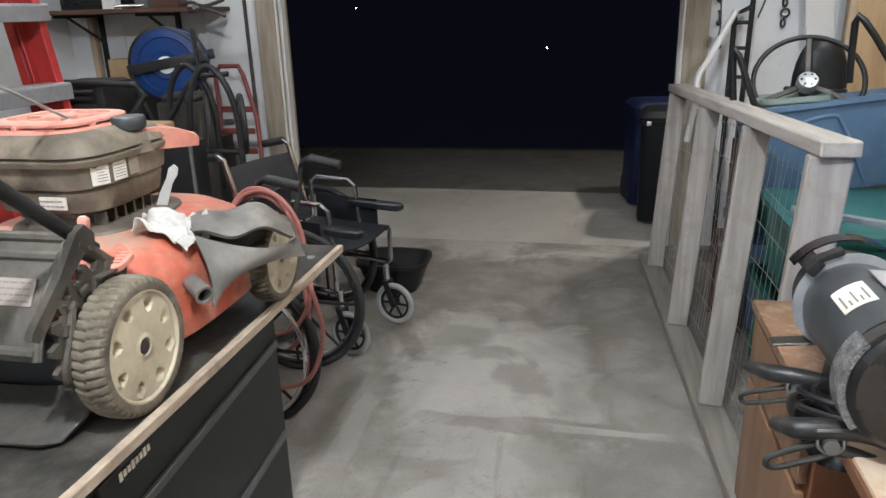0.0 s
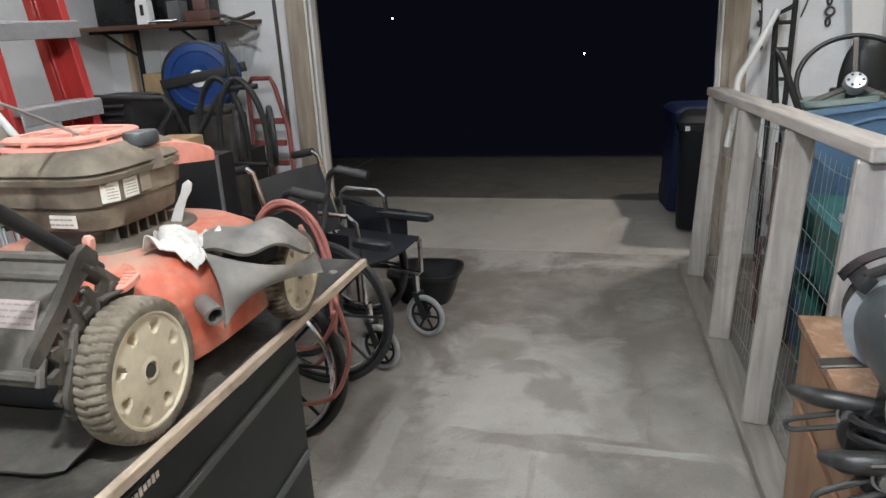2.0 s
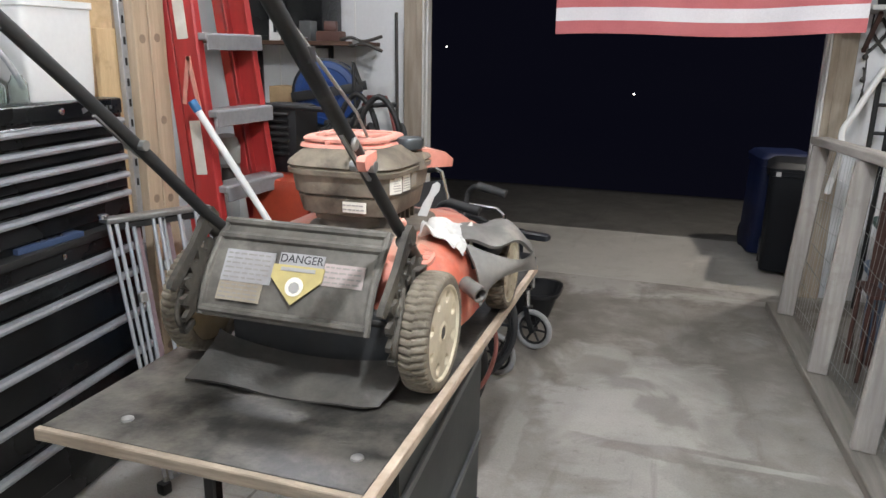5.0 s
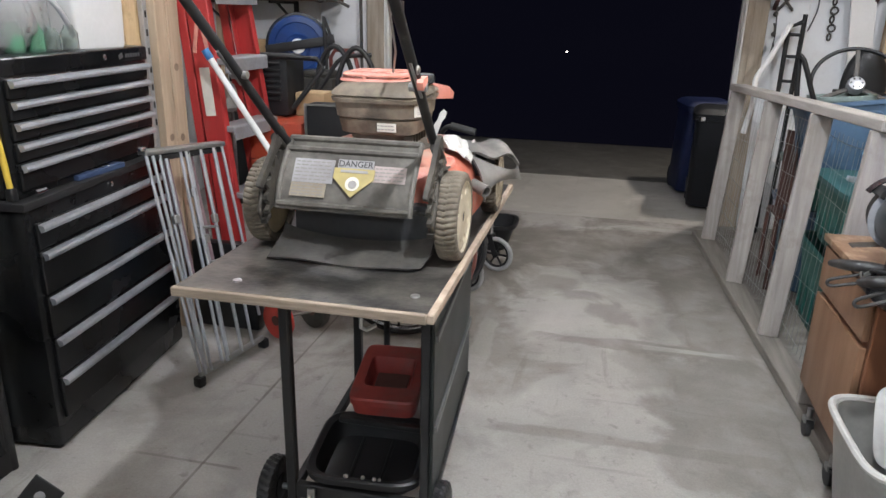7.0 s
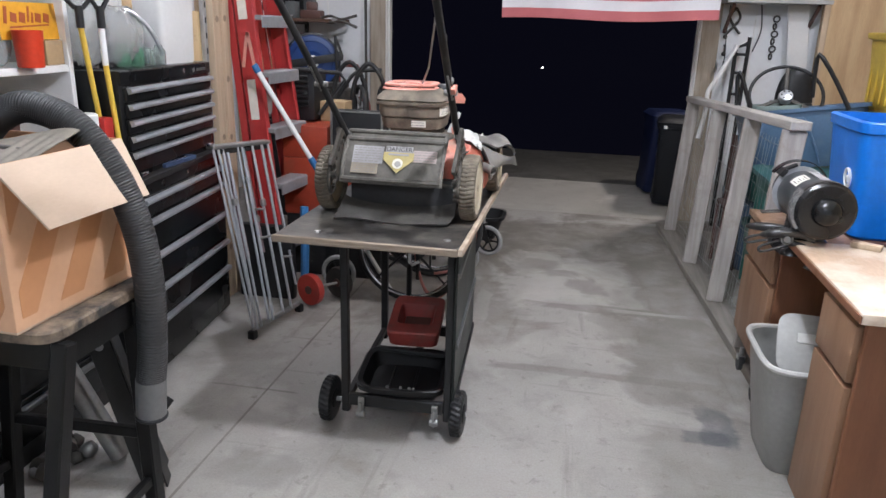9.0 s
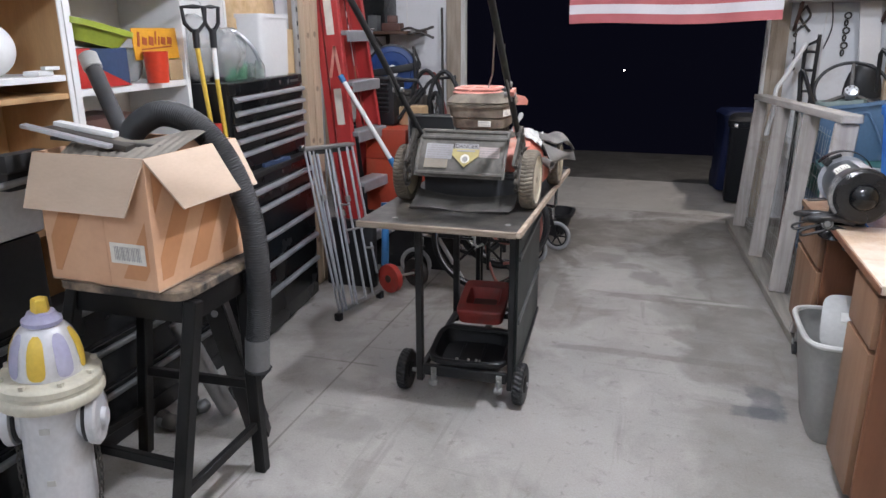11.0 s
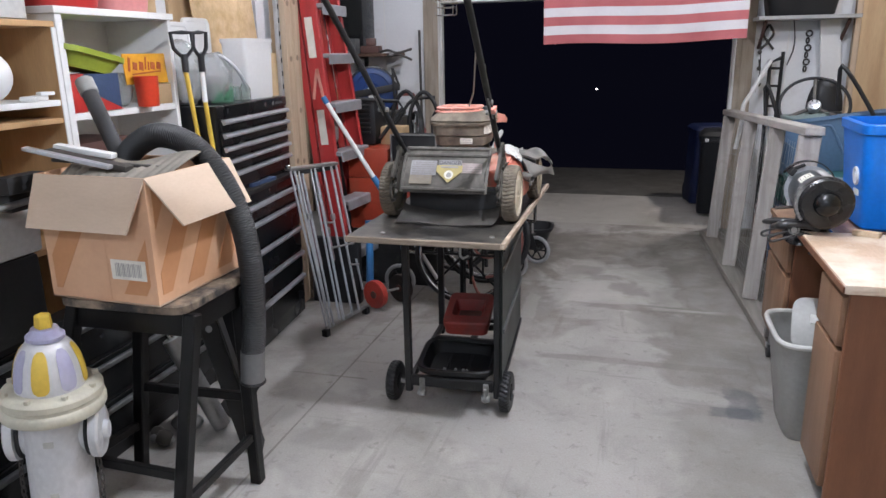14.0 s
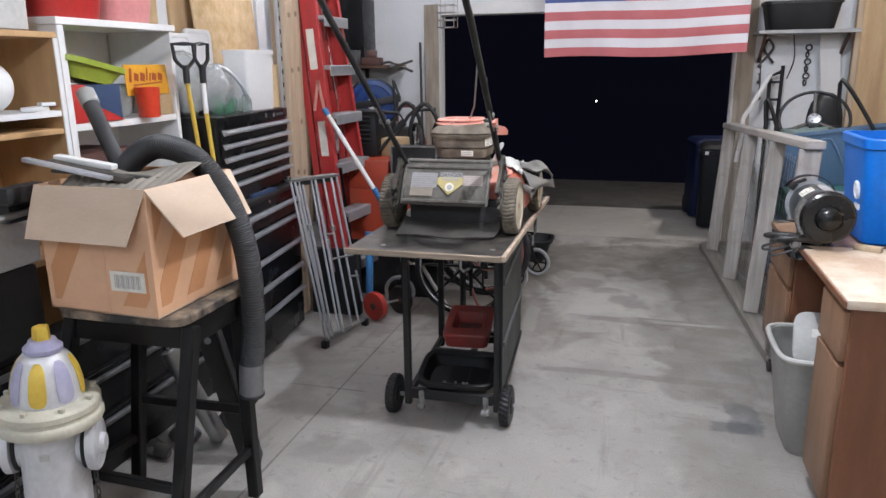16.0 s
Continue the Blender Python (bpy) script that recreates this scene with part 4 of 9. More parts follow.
loft(bm, [rounded(0.005, 0.245, z, rx, ry, p, 56) for z, rx, ry, p in ((0.270, 0.118, 0.104, 4), (0.276, 0.130, 0.118, 4.5), (0.312, 0.138, 0.128, 4.5), (0.316, 0.134, 0.124, 4.5), (0.320, 0.143, 0.133, 4.5), (0.358, 0.147, 0.138, 4.8), (0.360, 0.154, 0.146, 4.8),
                                                                            (0.370, 0.156, 0.148, 5), (0.373, 0.149, 0.141, 5), (0.378, 0.156, 0.148, 5), (0.386, 0.152, 0.144, 5), (0.404, 0.130, 0.127, 4), (0.414, 0.112, 0.110, 4))])
shroud = epart("engine_cover", bm, m_shroud, mower, "dusty grey-brown engine cover", smooth=50)
bm = B()
m_cov = pose(-0.012, 0.235, 0.411)
loft(bm, [[m_cov @ p for p in rounded(0, 0, z, rx, ry, 4, 40)] for z, rx, ry in ((0.0, 0.120, 0.104), (0.006, 0.118, 0.102), (0.008, 0.108, 0.092))])
cov = epart("starter_cover", bm, m_faded_red, mower, "sun-faded red starter cover")
# disc coloured dark as the shade inside the open vents
bm = B()
loft(bm, [[m_cov @ p for p in rounded(0, 0, z, rx, ry, 4, 40)] for z, rx, ry in ((-0.010, 0.088, 0.072), (0.009, 0.084, 0.068))])
epart("vent_shade", bm, m_grime, cov, "dark recess behind the vents")
bm = B()
loft(bm, [[m_cov @ p for p in rounded(0, 0, z, rx, ry, 4, 40)] for z, rx, ry in ((0.012, 0.106, 0.090), (0.012, 0.112, 0.096), (0.017, 0.113, 0.097), (0.021, 0.107, 0.091), (0.021, 0.088, 0.072), (0.012, 0.086, 0.070), (0.012, 0.106, 0.090))], caps=False)
epart("vent_ring", bm, m_faded_red, cov)
bm = B()
loft(bm, [[m_cov @ p for p in rounded(0, 0, z, rx, ry, 2.5, 28)] for z, rx, ry in ((0.013, 0.034, 0.028), (0.021, 0.034, 0.028), (0.024, 0.028, 0.022))])
epart("vent_hub", bm, m_faded_red, cov)
for a in (35, 110, 175, 245, 320):
    t = radians(a)
    bm = B()
    beam(bm, m_cov @ Vector((0.028 * math.cos(t), 0.024 * math.sin(t), 0.0165)), m_cov @ Vector((0.098 * math.cos(t), 0.084 * math.sin(t), 0.0165)), 0.012, 0.008)
    epart("vent_spoke", bm, m_faded_red, cov, bevel=0.0015, seg=1)
for a in range(9):
    t = radians(20 + 40 * a)
    bm = B()
    box(bm, (0.108 * math.cos(t), 0.092 * math.sin(t), 0.010), (0.018, 0.016, 0.010), (0, 0, math.degrees(t)), m=m_cov)
    epart("vent_pillar", bm, m_faded_red, cov, bevel=0.002, seg=1)
bm = B()
loft(bm, [[Vector((x0, y, z0)), Vector((x1, y - 0.01, z0 - 0.004)), Vector((x1 + 0.004, y - 0.012, z1)), Vector(((x0 + x1) / 2, y, z1 + 0.008)), Vector((x0, y, z1))] for y, x0, x1, z0, z1 in ((0.285, -0.06, 0.138, 0.362, 0.402), (0.34, -0.02, 0.150, 0.357, 0.396), (0.385, 0.055, 0.180, 0.354, 0.385), (0.425, 0.155, 0.188, 0.350, 0.364))])
epart("beak_cover", bm, m_faded_red, mower, "faded red pointed shroud piece", bevel=0.004)
bm = B()
prof = [(0.026, 0), (0.033, 0.003), (0.035, 0.007), (0.035, 0.021), (0.032, 0.026), (0.012, 0.028)]
lathe(bm, prof, 36, pose(0.124, 0.272, 0.400))
epart("fuel_cap", bm, m_motor, mower, "dark grey ridged fuel cap")
bm = B()
loft(bm, [rounded(0.124, 0.272, z, r, r, 2, 24) for z, r in ((0.36, 0.042), (0.385, 0.036), (0.396, 0.033))])
epart("filler_neck", bm, m_shroud, mower)
# labels round the cover's rear corner and on its rear side
rear = pose(0, 0, 0, 90, 0, 0)
for n_, (p, around, wide, mt) in enumerate((((0.1445, 0.1470, 0.341), 62, 0.034, m_paper), ((0.1515, 0.1935, 0.341), 84, 0.033, m_paper), ((0.1530, 0.2330, 0.343), 88, 0.026, m_faded_tan))):
    p = Vector(p)
    turn = Matrix.Rotation(radians(around), 4, "Z") @ rear
    bm = B()
    box(bm, (0, 0, 0.0), (wide, 0.033, 0.002), m=Matrix.Translation(p) @ turn)
    lab = epart("label", bm, mt, mower, "worn paper label")
    q_ = ENGINE @ (Matrix.Translation(p) @ turn @ Vector((0, 0, 0.0013)))
    lettering("print_bar", tuple(q_), turn, wide * 0.8, 0.026, 5, m_faded_print, lab, n_ + 3)
bm = B()
box(bm, (0.05, 0.1165, 0.296), (0.062, 0.004, 0.022))
lab = epart("label", bm, m_paper, mower, "worn paper label")
lettering("print_bar", tuple(ENGINE @ Vector((0.05, 0.1135, 0.296))), rear, 0.05, 0.018, 2, m_print, lab, 9)
# throttle lever plate and muffler at the front right
bm = B()
prism(bm, [(-0.010, 0), (0.009, -0.004), (0.010, 0.012), (0.006, 0.055), (0.010, 0.074), (0.007, 0.088), (-0.003, 0.091), (-0.010, 0.080), (-0.008, 0.060), (-0.011, 0.03)], 0.003, pose(0.082, 0.374, 0.240, 84, 0, 8) @ Matrix.Rotation(radians(-24), 4, "Z"))
part("lever", bm, m_bin_rim, mower, "pale metal lever", bevel=0.001, seg=1)
bm = B()
box(bm, (-0.01, 0.44, 0.29), (0.09, 0.05, 0.08))
part("muffler_box", bm, m_black_satin, mower, bevel=0.012)
# rear door flap: a ribbed panel leaning back, with hinge roll, labels, and a rubber trailing shield
FL, FR = -0.203, 0.136


def on_flap(u, v, out=0.0):
    """u across from left to right, v down; out from the face."""
    return Vector((FL + (FR - FL) * u, 0.055 - 0.115 * v - 0.02 * math.sin(math.pi * v) - out * 0.8, 0.279 - 0.158 * v + out * 0.55))


bm = B()
sheet(bm, lambda u, v: on_flap(u, v), 16, 12, 0.010)
flap = part("rear_door", bm, m_flap, mower, "dusty grey rubber discharge door", smooth=50)
for v in (0.02, 0.16, 0.93):
    bm = B()
    tube(bm, [on_flap(u / 8, v, 0.006) for u in range(9)], 0.009, 8)
    part("rib", bm, m_flap, flap)
for u in (0.0, 1.0):
    bm = B()
    tube(bm, [on_flap(u, v / 6, 0.004) for v in range(7)], 0.008, 8)
    part("side_rib", bm, m_flap, flap)
nrm = pose(0, 0, 0, 90 - 33, 0, 0)
for u0, u1, v0, v1, mt, rows, lm in ((0.09, 0.40, 0.29, 0.60, m_faded_label, 6, m_faded_print), (0.70, 0.94, 0.33, 0.54, m_faded_pink, 4, m_faded_print), (0.42, 0.69, 0.27, 0.385, m_faded_label, 0, m_black_satin), (0.09, 0.36, 0.62, 0.80, m_faded_tan, 4, m_faded_print)):
    c = on_flap((u0 + u1) / 2, (v0 + v1) / 2, 0.0075)
    bm = B()
    box(bm, (0, 0, 0), ((FR - FL) * (u1 - u0), 0.2 * (v1 - v0), 0.002), m=Matrix.Translation(c) @ nrm)
    lab = part("label", bm, mt, flap, "faded warning label")
    if not rows:
        word("DANGER", 0.022, Matrix.Translation(on_flap((u0 + u1) / 2, (v0 + v1) / 2, 0.0092)) @ nrm, lm, lab)
    if rows:
        lettering("print_bar", tuple(on_flap((u0 + u1) / 2, (v0 + v1) / 2, 0.0092)), nrm, (FR - FL) * (u1 - u0) * 0.9, 0.2 * (v1 - v0) * 0.9, rows, lm, lab, 4)
c = on_flap(0.56, 0.565, 0.010)
bm = B()
prism(bm, [(-0.052, 0.034), (0.052, 0.034), (0.052, 0.008), (0.0, -0.040), (-0.052, 0.008)], 0.002, Matrix.Translation(c) @ nrm)
shield = part("warning_shield", bm, m_warn, flap, "yellow pentagon warning sticker")
bm = B()
lathe(bm, [(0.018, 0), (0.018, 0.002)], 20, Matrix.Translation(c) @ nrm @ pose(0, -0.006, 0.0016))
part("symbol", bm, m_paper, shield)
bm = B()
lathe(bm, [(0.011, 0), (0.011, 0.0015)], 8, Matrix.Translation(c) @ nrm @ pose(0.001, -0.008, 0.0036))
part("symbol_mark", bm, m_print, shield)
bm = B()
box(bm, (0, 0.026, 0.0028), (0.07, 0.007, 0.0012), m=Matrix.Translation(c) @ nrm)
part("print_bar", bm, m_print, shield, smooth=0)
bm = B()
sheet(bm, lambda u, v: Vector((-0.215 + 0.400 * u - 0.030 * max(0.0, u - 0.9) * 10 * max(0.0, v - 0.55), 0.010 - 0.118 * v * (1 - 0.16 * max(0.0, (u - 0.86) / 0.14) ** 2), 0.064 - 0.030 * math.sin(math.pi * u) ** 0.6 * (1 - v) - 0.058 * v ** 0.7 + 0.004 * math.sin(9 * u) * v)), 28, 14, 0.004)
part("trailing_shield", bm, m_skirt, mower, "curved dark rubber trailing shield", smooth=50)
# black block stands in for the dark hollow under the rear door
bm = B()
span(bm, (-0.20, 0.03, 0.02), (0.170, 0.07, 0.13))
part("tunnel_shade", bm, m_rubber_black, mower, bevel=0.01)
# wheel height brackets and side arms
for s in (1, -1):
    x = 0.184 if s > 0 else -0.225
    up_x = pose(x, 0, 0) @ Matrix(((0, 0, 1, 0), (1, 0, 0, 0), (0, 1, 0, 0), (0, 0, 0, 1)))
    bm = B()
    prism(bm, [(0.030, 0.296), (0.012, 0.314), (-0.008, 0.306), (-0.056, 0.254), (-0.122, 0.200), (-0.126, 0.190), (-0.114, 0.182), (-0.092, 0.196), (-0.044, 0.240), (0.0, 0.270), (0.028, 0.280)], 0.012, up_x)
    arm = part("height_bracket", bm, m_grime, mower, "grimy bent handle bracket", bevel=0.002, seg=1)
    # notched quadrant behind the arm
    out = []
    for k in range(33):
        a = radians(196 - 150 * k / 32)
        rr = 0.112 - (0.016 if (k // 2) % 2 else 0.0)
        out.append((0.045 + rr * math.cos(a), 0.135 + rr * math.sin(a)))
    bm = B()
    prism(bm, out + [(0.10, 0.16), (0.045, 0.12), (-0.02, 0.12)], 0.010, up_x @ pose(-0.030, 0.010, 0.002))
    part("notched_quadrant", bm, m_grime, mower, "oily notched height adjuster", bevel=0.0015, seg=1)
    bm = B()
    for k in range(5):
        a = radians(180 - 24 * k)
        box(bm, (x + 0.006 * s, 0.010 + 0.080 * math.cos(a), 0.145 + 0.080 * math.sin(a)), (0.024, 0.012, 0.020), (math.degrees(a), 0, 0))
    tagged(part("notch_pins", bm, m_grime, mower, bevel=0.002, seg=1), kind="stuff")
    bm = B()
    tube(bm, [(x, -0.006, 0.288), (x, 0.03, 0.262), (x, 0.075, 0.222)], 0.014, 12)
    part("pivot_tube", bm, m_grime, mower)
    bm = B()
    tube(bm, [(x + 0.012 * s, -0.045, 0.205), (x + 0.016 * s, -0.062, 0.165), (x + 0.014 * s, -0.082, 0.120), (x + 0.012 * s, -0.072, 0.092)], 0.0075, 8, n=4)
    part("adjuster_link", bm, m_grime, mower)
    bm = B()
    box(bm, (x + 0.008 * s, -0.066, 0.095), (0.018, 0.034, 0.016), (20, 0, 0))
    part("link_foot", bm, m_grime, mower, bevel=0.003, seg=1)
    bm = B()
    box(bm, (x + 0.012 * s, 0.038, 0.205), (0.008, 0.030, 0.085), (-25, 0, 0))
    part("link_plate", bm, m_grime, mower, bevel=0.003, seg=1)
bm = B()
loft(bm, [rounded(0.155, 0.062, z, r, r * 0.8, 3, 14) for z, r in ((0.285, 0.006), (0.297, 0.009), (0.306, 0.009), (0.311, 0.005))])
part("lever_knob", bm, m_faded_red, mower)
bm = B()
for a, b, w in (((0.196, -0.012, 0.150), (0.197, -0.004, 0.190), 0.010), ((0.197, -0.004, 0.188), (0.198, 0.010, 0.232), 0.010), ((0.198, 0.008, 0.231), (0.199, 0.052, 0.231), 0.022)):
    beam(bm, a, b, w, 0.004, up=(0, -0.4, 1))
hl = part("height_lever", bm, m_grime, mower, "grimy bent height lever", bevel=0.001, seg=1)
bm = B()
tip = Matrix.Translation((0.200, 0.071, 0.236)) @ Matrix.Rotation(radians(14), 4, "X")
loft(bm, [[tip @ p for p in rounded(0, 0, z, rx, ry, 2.6, 24)] for z, rx, ry in ((-0.007, 0.011, 0.021), (-0.004, 0.015, 0.025), (0.004, 0.015, 0.025), (0.007, 0.011, 0.021))])
for k in range(4):
    box(bm, (0, -0.013 + 0.009 * k, 0.0075), (0.020, 0.0035, 0.003), m=tip)
part("lever_tip", bm, m_faded_red, hl, "faded red ribbed tip", smooth=40)
# hub bolts, clip and cable bits on the greasy adjuster
for k, (y, z) in enumerate(((-0.030, 0.236), (-0.012, 0.252), (-0.058, 0.214), (0.012, 0.278))):
    bm = B()
    lathe(bm, [(0.005, 0), (0.005, 0.003), (0.003, 0.005), (0.0028, 0.012)], 6, pose(0.190, y, z) @ AX["x"])
    part("bracket_bolt", bm, m_iron, mower)
bm = B()
sheet(bm, lambda u, v: Vector((0.178 + 0.018 * math.sin(math.pi * v), 0.060 + 0.040 * u, 0.232 + 0.008 * u + 0.014 * math.cos(math.pi * v))), 6, 10, 0.004)
part("deck_spout", bm, m_deck_red, mower, "red curved spout lip", smooth=60)
# handle, from the brackets up and back to the grip
HR = [(0.178, 0.045, 0.265), (0.175, -0.01, 0.314), (0.181, -0.16, 0.441), (0.188, -0.36, 0.611), (0.195, -0.56, 0.78), (0.19, -0.95, 1.11), (0.16, -0.99, 1.14)]
HL = [(-0.212, 0.045, 0.262), (-0.214, -0.01, 0.305), (-0.229, -0.16, 0.450), (-0.240, -0.36, 0.625), (-0.255, -0.56, 0.80), (-0.25, -0.95, 1.11), (-0.22, -0.99, 1.14)]
for pts_ in (HR, HL):
    bm = B()
    tube(bm, pts_, 0.0110, 12)
    part("handle_bar", bm, m_black_satin, mower, "scratched black tube handle")
bm = B()
tube(bm, [HR[-1], (0.05, -1.01, 1.155), (-0.10, -1.01, 1.155), HL[-1]], 0.0110, 12, n=4)
part("grip_bar", bm, m_black_plastic, mower)
for p, dx in ((HR[2], 0.02), (HL[2], -0.02)):
    bm = B()
    rod(bm, (p[0] - dx, p[1], p[2]), (p[0] + dx, p[1], p[2]), 0.009, seg=8)
    beam(bm, (p[0] + dx * 0.2, p[1] + 0.018, p[2] - 0.015), (p[0] + dx * 0.2, p[1] - 0.075, p[2] + 0.062), 0.006, 0.024)
    part("handle_joint", bm, m_steel, mower)
bm = B()
prism(bm, [(-0.026, -0.006), (-0.020, -0.015), (0.0, -0.010), (0.022, -0.013), (0.031, -0.002), (0.029, 0.010), (0.006, 0.010), (-0.018, 0.013), (-0.028, 0.005)], 0.016, pose(HR[2][0] + 0.006, HR[2][1] - 0.018, HR[2][2] + 0.012, 90, -8, 92) @ Matrix.Scale(0.84, 4))
part("wing_knob", bm, m_faded_red, mower, "faded red wing knob", bevel=0.006)
bm = B()
lathe(bm, [(0.009, 0), (0.010, 0.003), (0.007, 0.006)], 12, pose(HR[2][0] + 0.012, HR[2][1] - 0.060, HR[2][2] + 0.040) @ AX["x"])
part("handle_bolt", bm, m_steel, mower, "bright steel bolt head")
bm = B()
box(bm, (HR[3][0] + 0.004, HR[3][1] + 0.02, HR[3][2] - 0.01), (0.012, 0.02, 0.02))
part("cable_clip", bm, m_black_satin, mower, bevel=0.003)
bm = B()
tube(bm, [(0.0, 0.26, 0.432), (0.06, 0.08, 0.497), (0.185, -0.42, 0.672)], 0.0030, 6)
part("starter_rope", bm, m_bin_grey, mower, "grey pull cord")
# side discharge chute and its stub pipe
def through3(u, a, b, c):
    """A bow through three points."""
    return (1 - u) * (1 - 2 * u) * Vector(a) + 4 * u * (1 - u) * Vector(b) + u * (2 * u - 1) * Vector(c)


def chute(u, v):
    """u along the deck to the nose, v from the lid down to the flared lower lip."""
    p = through3(u, (0.222, 0.245, 0.226), (0.305, 0.345, 0.172), (0.325, 0.462, 0.162)).lerp(through3(u, (0.272, 0.200, 0.108), (0.290, 0.300, 0.142), (0.338, 0.463, 0.118)), v)
    p.x += 0.012 * math.sin(math.pi * v) * (1 - u)
    return p


bm = B()
sheet(bm, chute, 24, 12, 0.005)
part("side_chute", bm, m_chute, mower, "dusty flared grey plastic side chute", smooth=60)


def lid(u, v):
    """A saddle: a knuckle at its root, a dip, then a hump that curls down at its tip."""
    w = 0.022 + 0.050 * math.sin(math.pi * min(1, u * 0.92 + 0.05)) ** 0.8
    q = 2 * v - 1
    z = 0.234 + 0.018 * math.sin(math.pi * u) + 0.009 * math.cos(2 * math.pi * u * 1.55 - 0.5) - 0.040 * u * u - 0.020 * q * q * math.sin(math.pi * (0.15 + 0.7 * u)) - 0.006 * q
    return Vector((0.200 + 0.118 * u + 0.5 * w * q, 0.285 + 0.165 * u - 0.86 * w * q, z))


bm = B()
sheet(bm, lid, 32, 16, 0.008)
part("chute_lid", bm, m_chute, mower, "dusty grey humped chute lid", smooth=60)
bm = B()
rod(bm, (0.180, 0.285, 0.226), (0.222, 0.262, 0.222), 0.010)
part("lid_hinge", bm, m_grime, mower)
# black block painted as the dark gap below the chute lid
bm = B()
span(bm, (0.200, 0.27, 0.160), (0.262, 0.44, 0.208))
part("throat_shade", bm, m_black_plastic, mower, bevel=0.012)
bm = B()
m_p = Matrix.Translation((0.252, 0.182, 0.156)) @ Vector((0.80, -0.55, -0.22)).to_track_quat("Z", "Y").to_matrix().to_4x4()
lathe(bm, [(0.0155, -0.012), (0.0165, 0.036), (0.0175, 0.040), (0.0125, 0.040), (0.0115, -0.005)], 28, m_p)
part("stub_pipe", bm, m_chute, mower)

# crumpled rag on the deck
bm = B()
rnd = random.Random(5)


def rag(u, v):
    a, b = u - 0.5, v - 0.5
    z = 0.036 * noise.noise(Vector((u * 3.2, v * 3.2, 1.3))) + 0.034 * abs(noise.noise(Vector((u * 5, v * 7, 4)))) + 0.010 * abs(noise.noise(Vector((u * 13, v * 11, 2)))) + 0.022 * math.exp(-((a + 0.12) ** 2 + (b - 0.1) ** 2) * 11)
    lie = 1.024 - 0.14 * max(0, a) ** 2
    return Vector((-0.632 + 0.088 * a + 0.028 * noise.noise(Vector((u * 2.2, v * 2.2, 7))), 1.205 + 0.088 * b + 0.030 * noise.noise(Vector((u * 2.2, v * 2.2, 11))), lie + min(max(0.8 * z, 0.003), 0.038)))


sheet(bm, rag, 44, 44, 0.002)
solo("rag", bm, m_cloth, "crumpled white cloth rag lying on the mower deck", "rag", smooth=60)

# ---- tool chest ----
CX, CY0, CY1 = -1.900, 0.965, 1.795
low = thing("tool_cabinet", "glossy black rolling tool cabinet with aluminium drawer pulls", "tool cabinet", (-2.15, 1.39, 0))
bm = B()
span(bm, (CX - 0.45, CY0, 0.015), (CX, CY1, 0.80))
part("body", bm, m_black_metal, low, bevel=0.006)
bm = B()
span(bm, (CX - 0.46, CY0 - 0.008, 0.80), (CX + 0.012, CY1 + 0.008, 0.825))
part("worktop", bm, m_black_satin, low, bevel=0.006)


def drawers(parent, x, y0, y1, zs, pull):
    for z0, z1 in zs:
        bm = B()
        span(bm, (x, y0, z0), (x + 0.014, y1, z1))
        dr = part("drawer", bm, m_black_metal, parent, bevel=0.003, seg=1)
        bm = B()
        prism(bm, [(0, 0), (0.020, -0.004), (0.024, -0.012), (0.022, -pull), (0.010, -pull - 0.004), (0.006, -0.012)], y1 - y0 - 0.01, Matrix((( 1, 0, 0, x + 0.010), (0, 0, 1, y0 + 0.005), (0, 1, 0, z1 - 0.002), (0, 0, 0, 1))))
        part("drawer_pull", bm, m_alu, dr, "brushed aluminium full-width pull", smooth=30)


drawers(low, CX, CY0 + 0.03, CY1 - 0.03, ((0.675, 0.755), (0.530, 0.668), (0.390, 0.523), (0.255, 0.383), (0.105, 0.248)), 0.022)
for y in (CY0 + 0.06, CY1 - 0.06):
    for x in (CX - 0.06, CX - 0.40):
        bm = B()
        rod(bm, (x, y - 0.015, 0.02), (x, y + 0.015, 0.02), 0.02)
        part("caster", bm, m_rubber_black, low)
bm = B()
lathe(bm, [(0.009, 0), (0.009, 0.004), (0.005, 0.006)], 14, pose(CX + 0.001, 1.41, 0.782) @ AX["x"])
part("lock", bm, m_chrome, low)
up = thing("tool_chest", "black top chest with aluminium pulls on the tool cabinet", "tool chest", (-2.15, 1.39, 0.825))
bm = B()
span(bm, (CX - 0.44, CY0 + 0.015, 0.825), (CX - 0.03, CY1 - 0.012, 1.228))
part("body", bm, m_black_metal, up, bevel=0.006)
drawers(up, CX - 0.03, CY0 + 0.04, CY1 - 0.035, ((1.115, 1.170), (1.055, 1.110), (0.996, 1.050), (0.936, 0.991), (0.85, 0.930)), 0.020)
bm = B()
span(bm, (CX - 0.034, CY0 + 0.018, 1.178), (CX - 0.022, CY1 - 0.015, 1.226))
lid = part("lid_front", bm, m_black_metal, up, bevel=0.003, seg=1)
for k in range(6):
    bm = B()
    box(bm, (CX - 0.021, CY1 - 0.16 + k * 0.017, 1.200), (0.002, 0.011, 0.013))
    part("maker_mark", bm, m_cart_trim, lid, smooth=0)
bm = B()
box(bm, (CX - 0.021, CY1 - 0.195, 1.200), (0.002, 0.024, 0.016), (20, 0, 0))
part("maker_mark", bm, m_cart_trim, lid, smooth=0)
bm = B()
lathe(bm, [(0.010, 0), (0.010, 0.005), (0.005, 0.007)], 14, pose(CX - 0.024, 1.50, 1.202) @ AX["x"])
part("lock", bm, m_chrome, up)
for q_ in (low, up):
    q_.rotation_euler.z = radians(5.5)

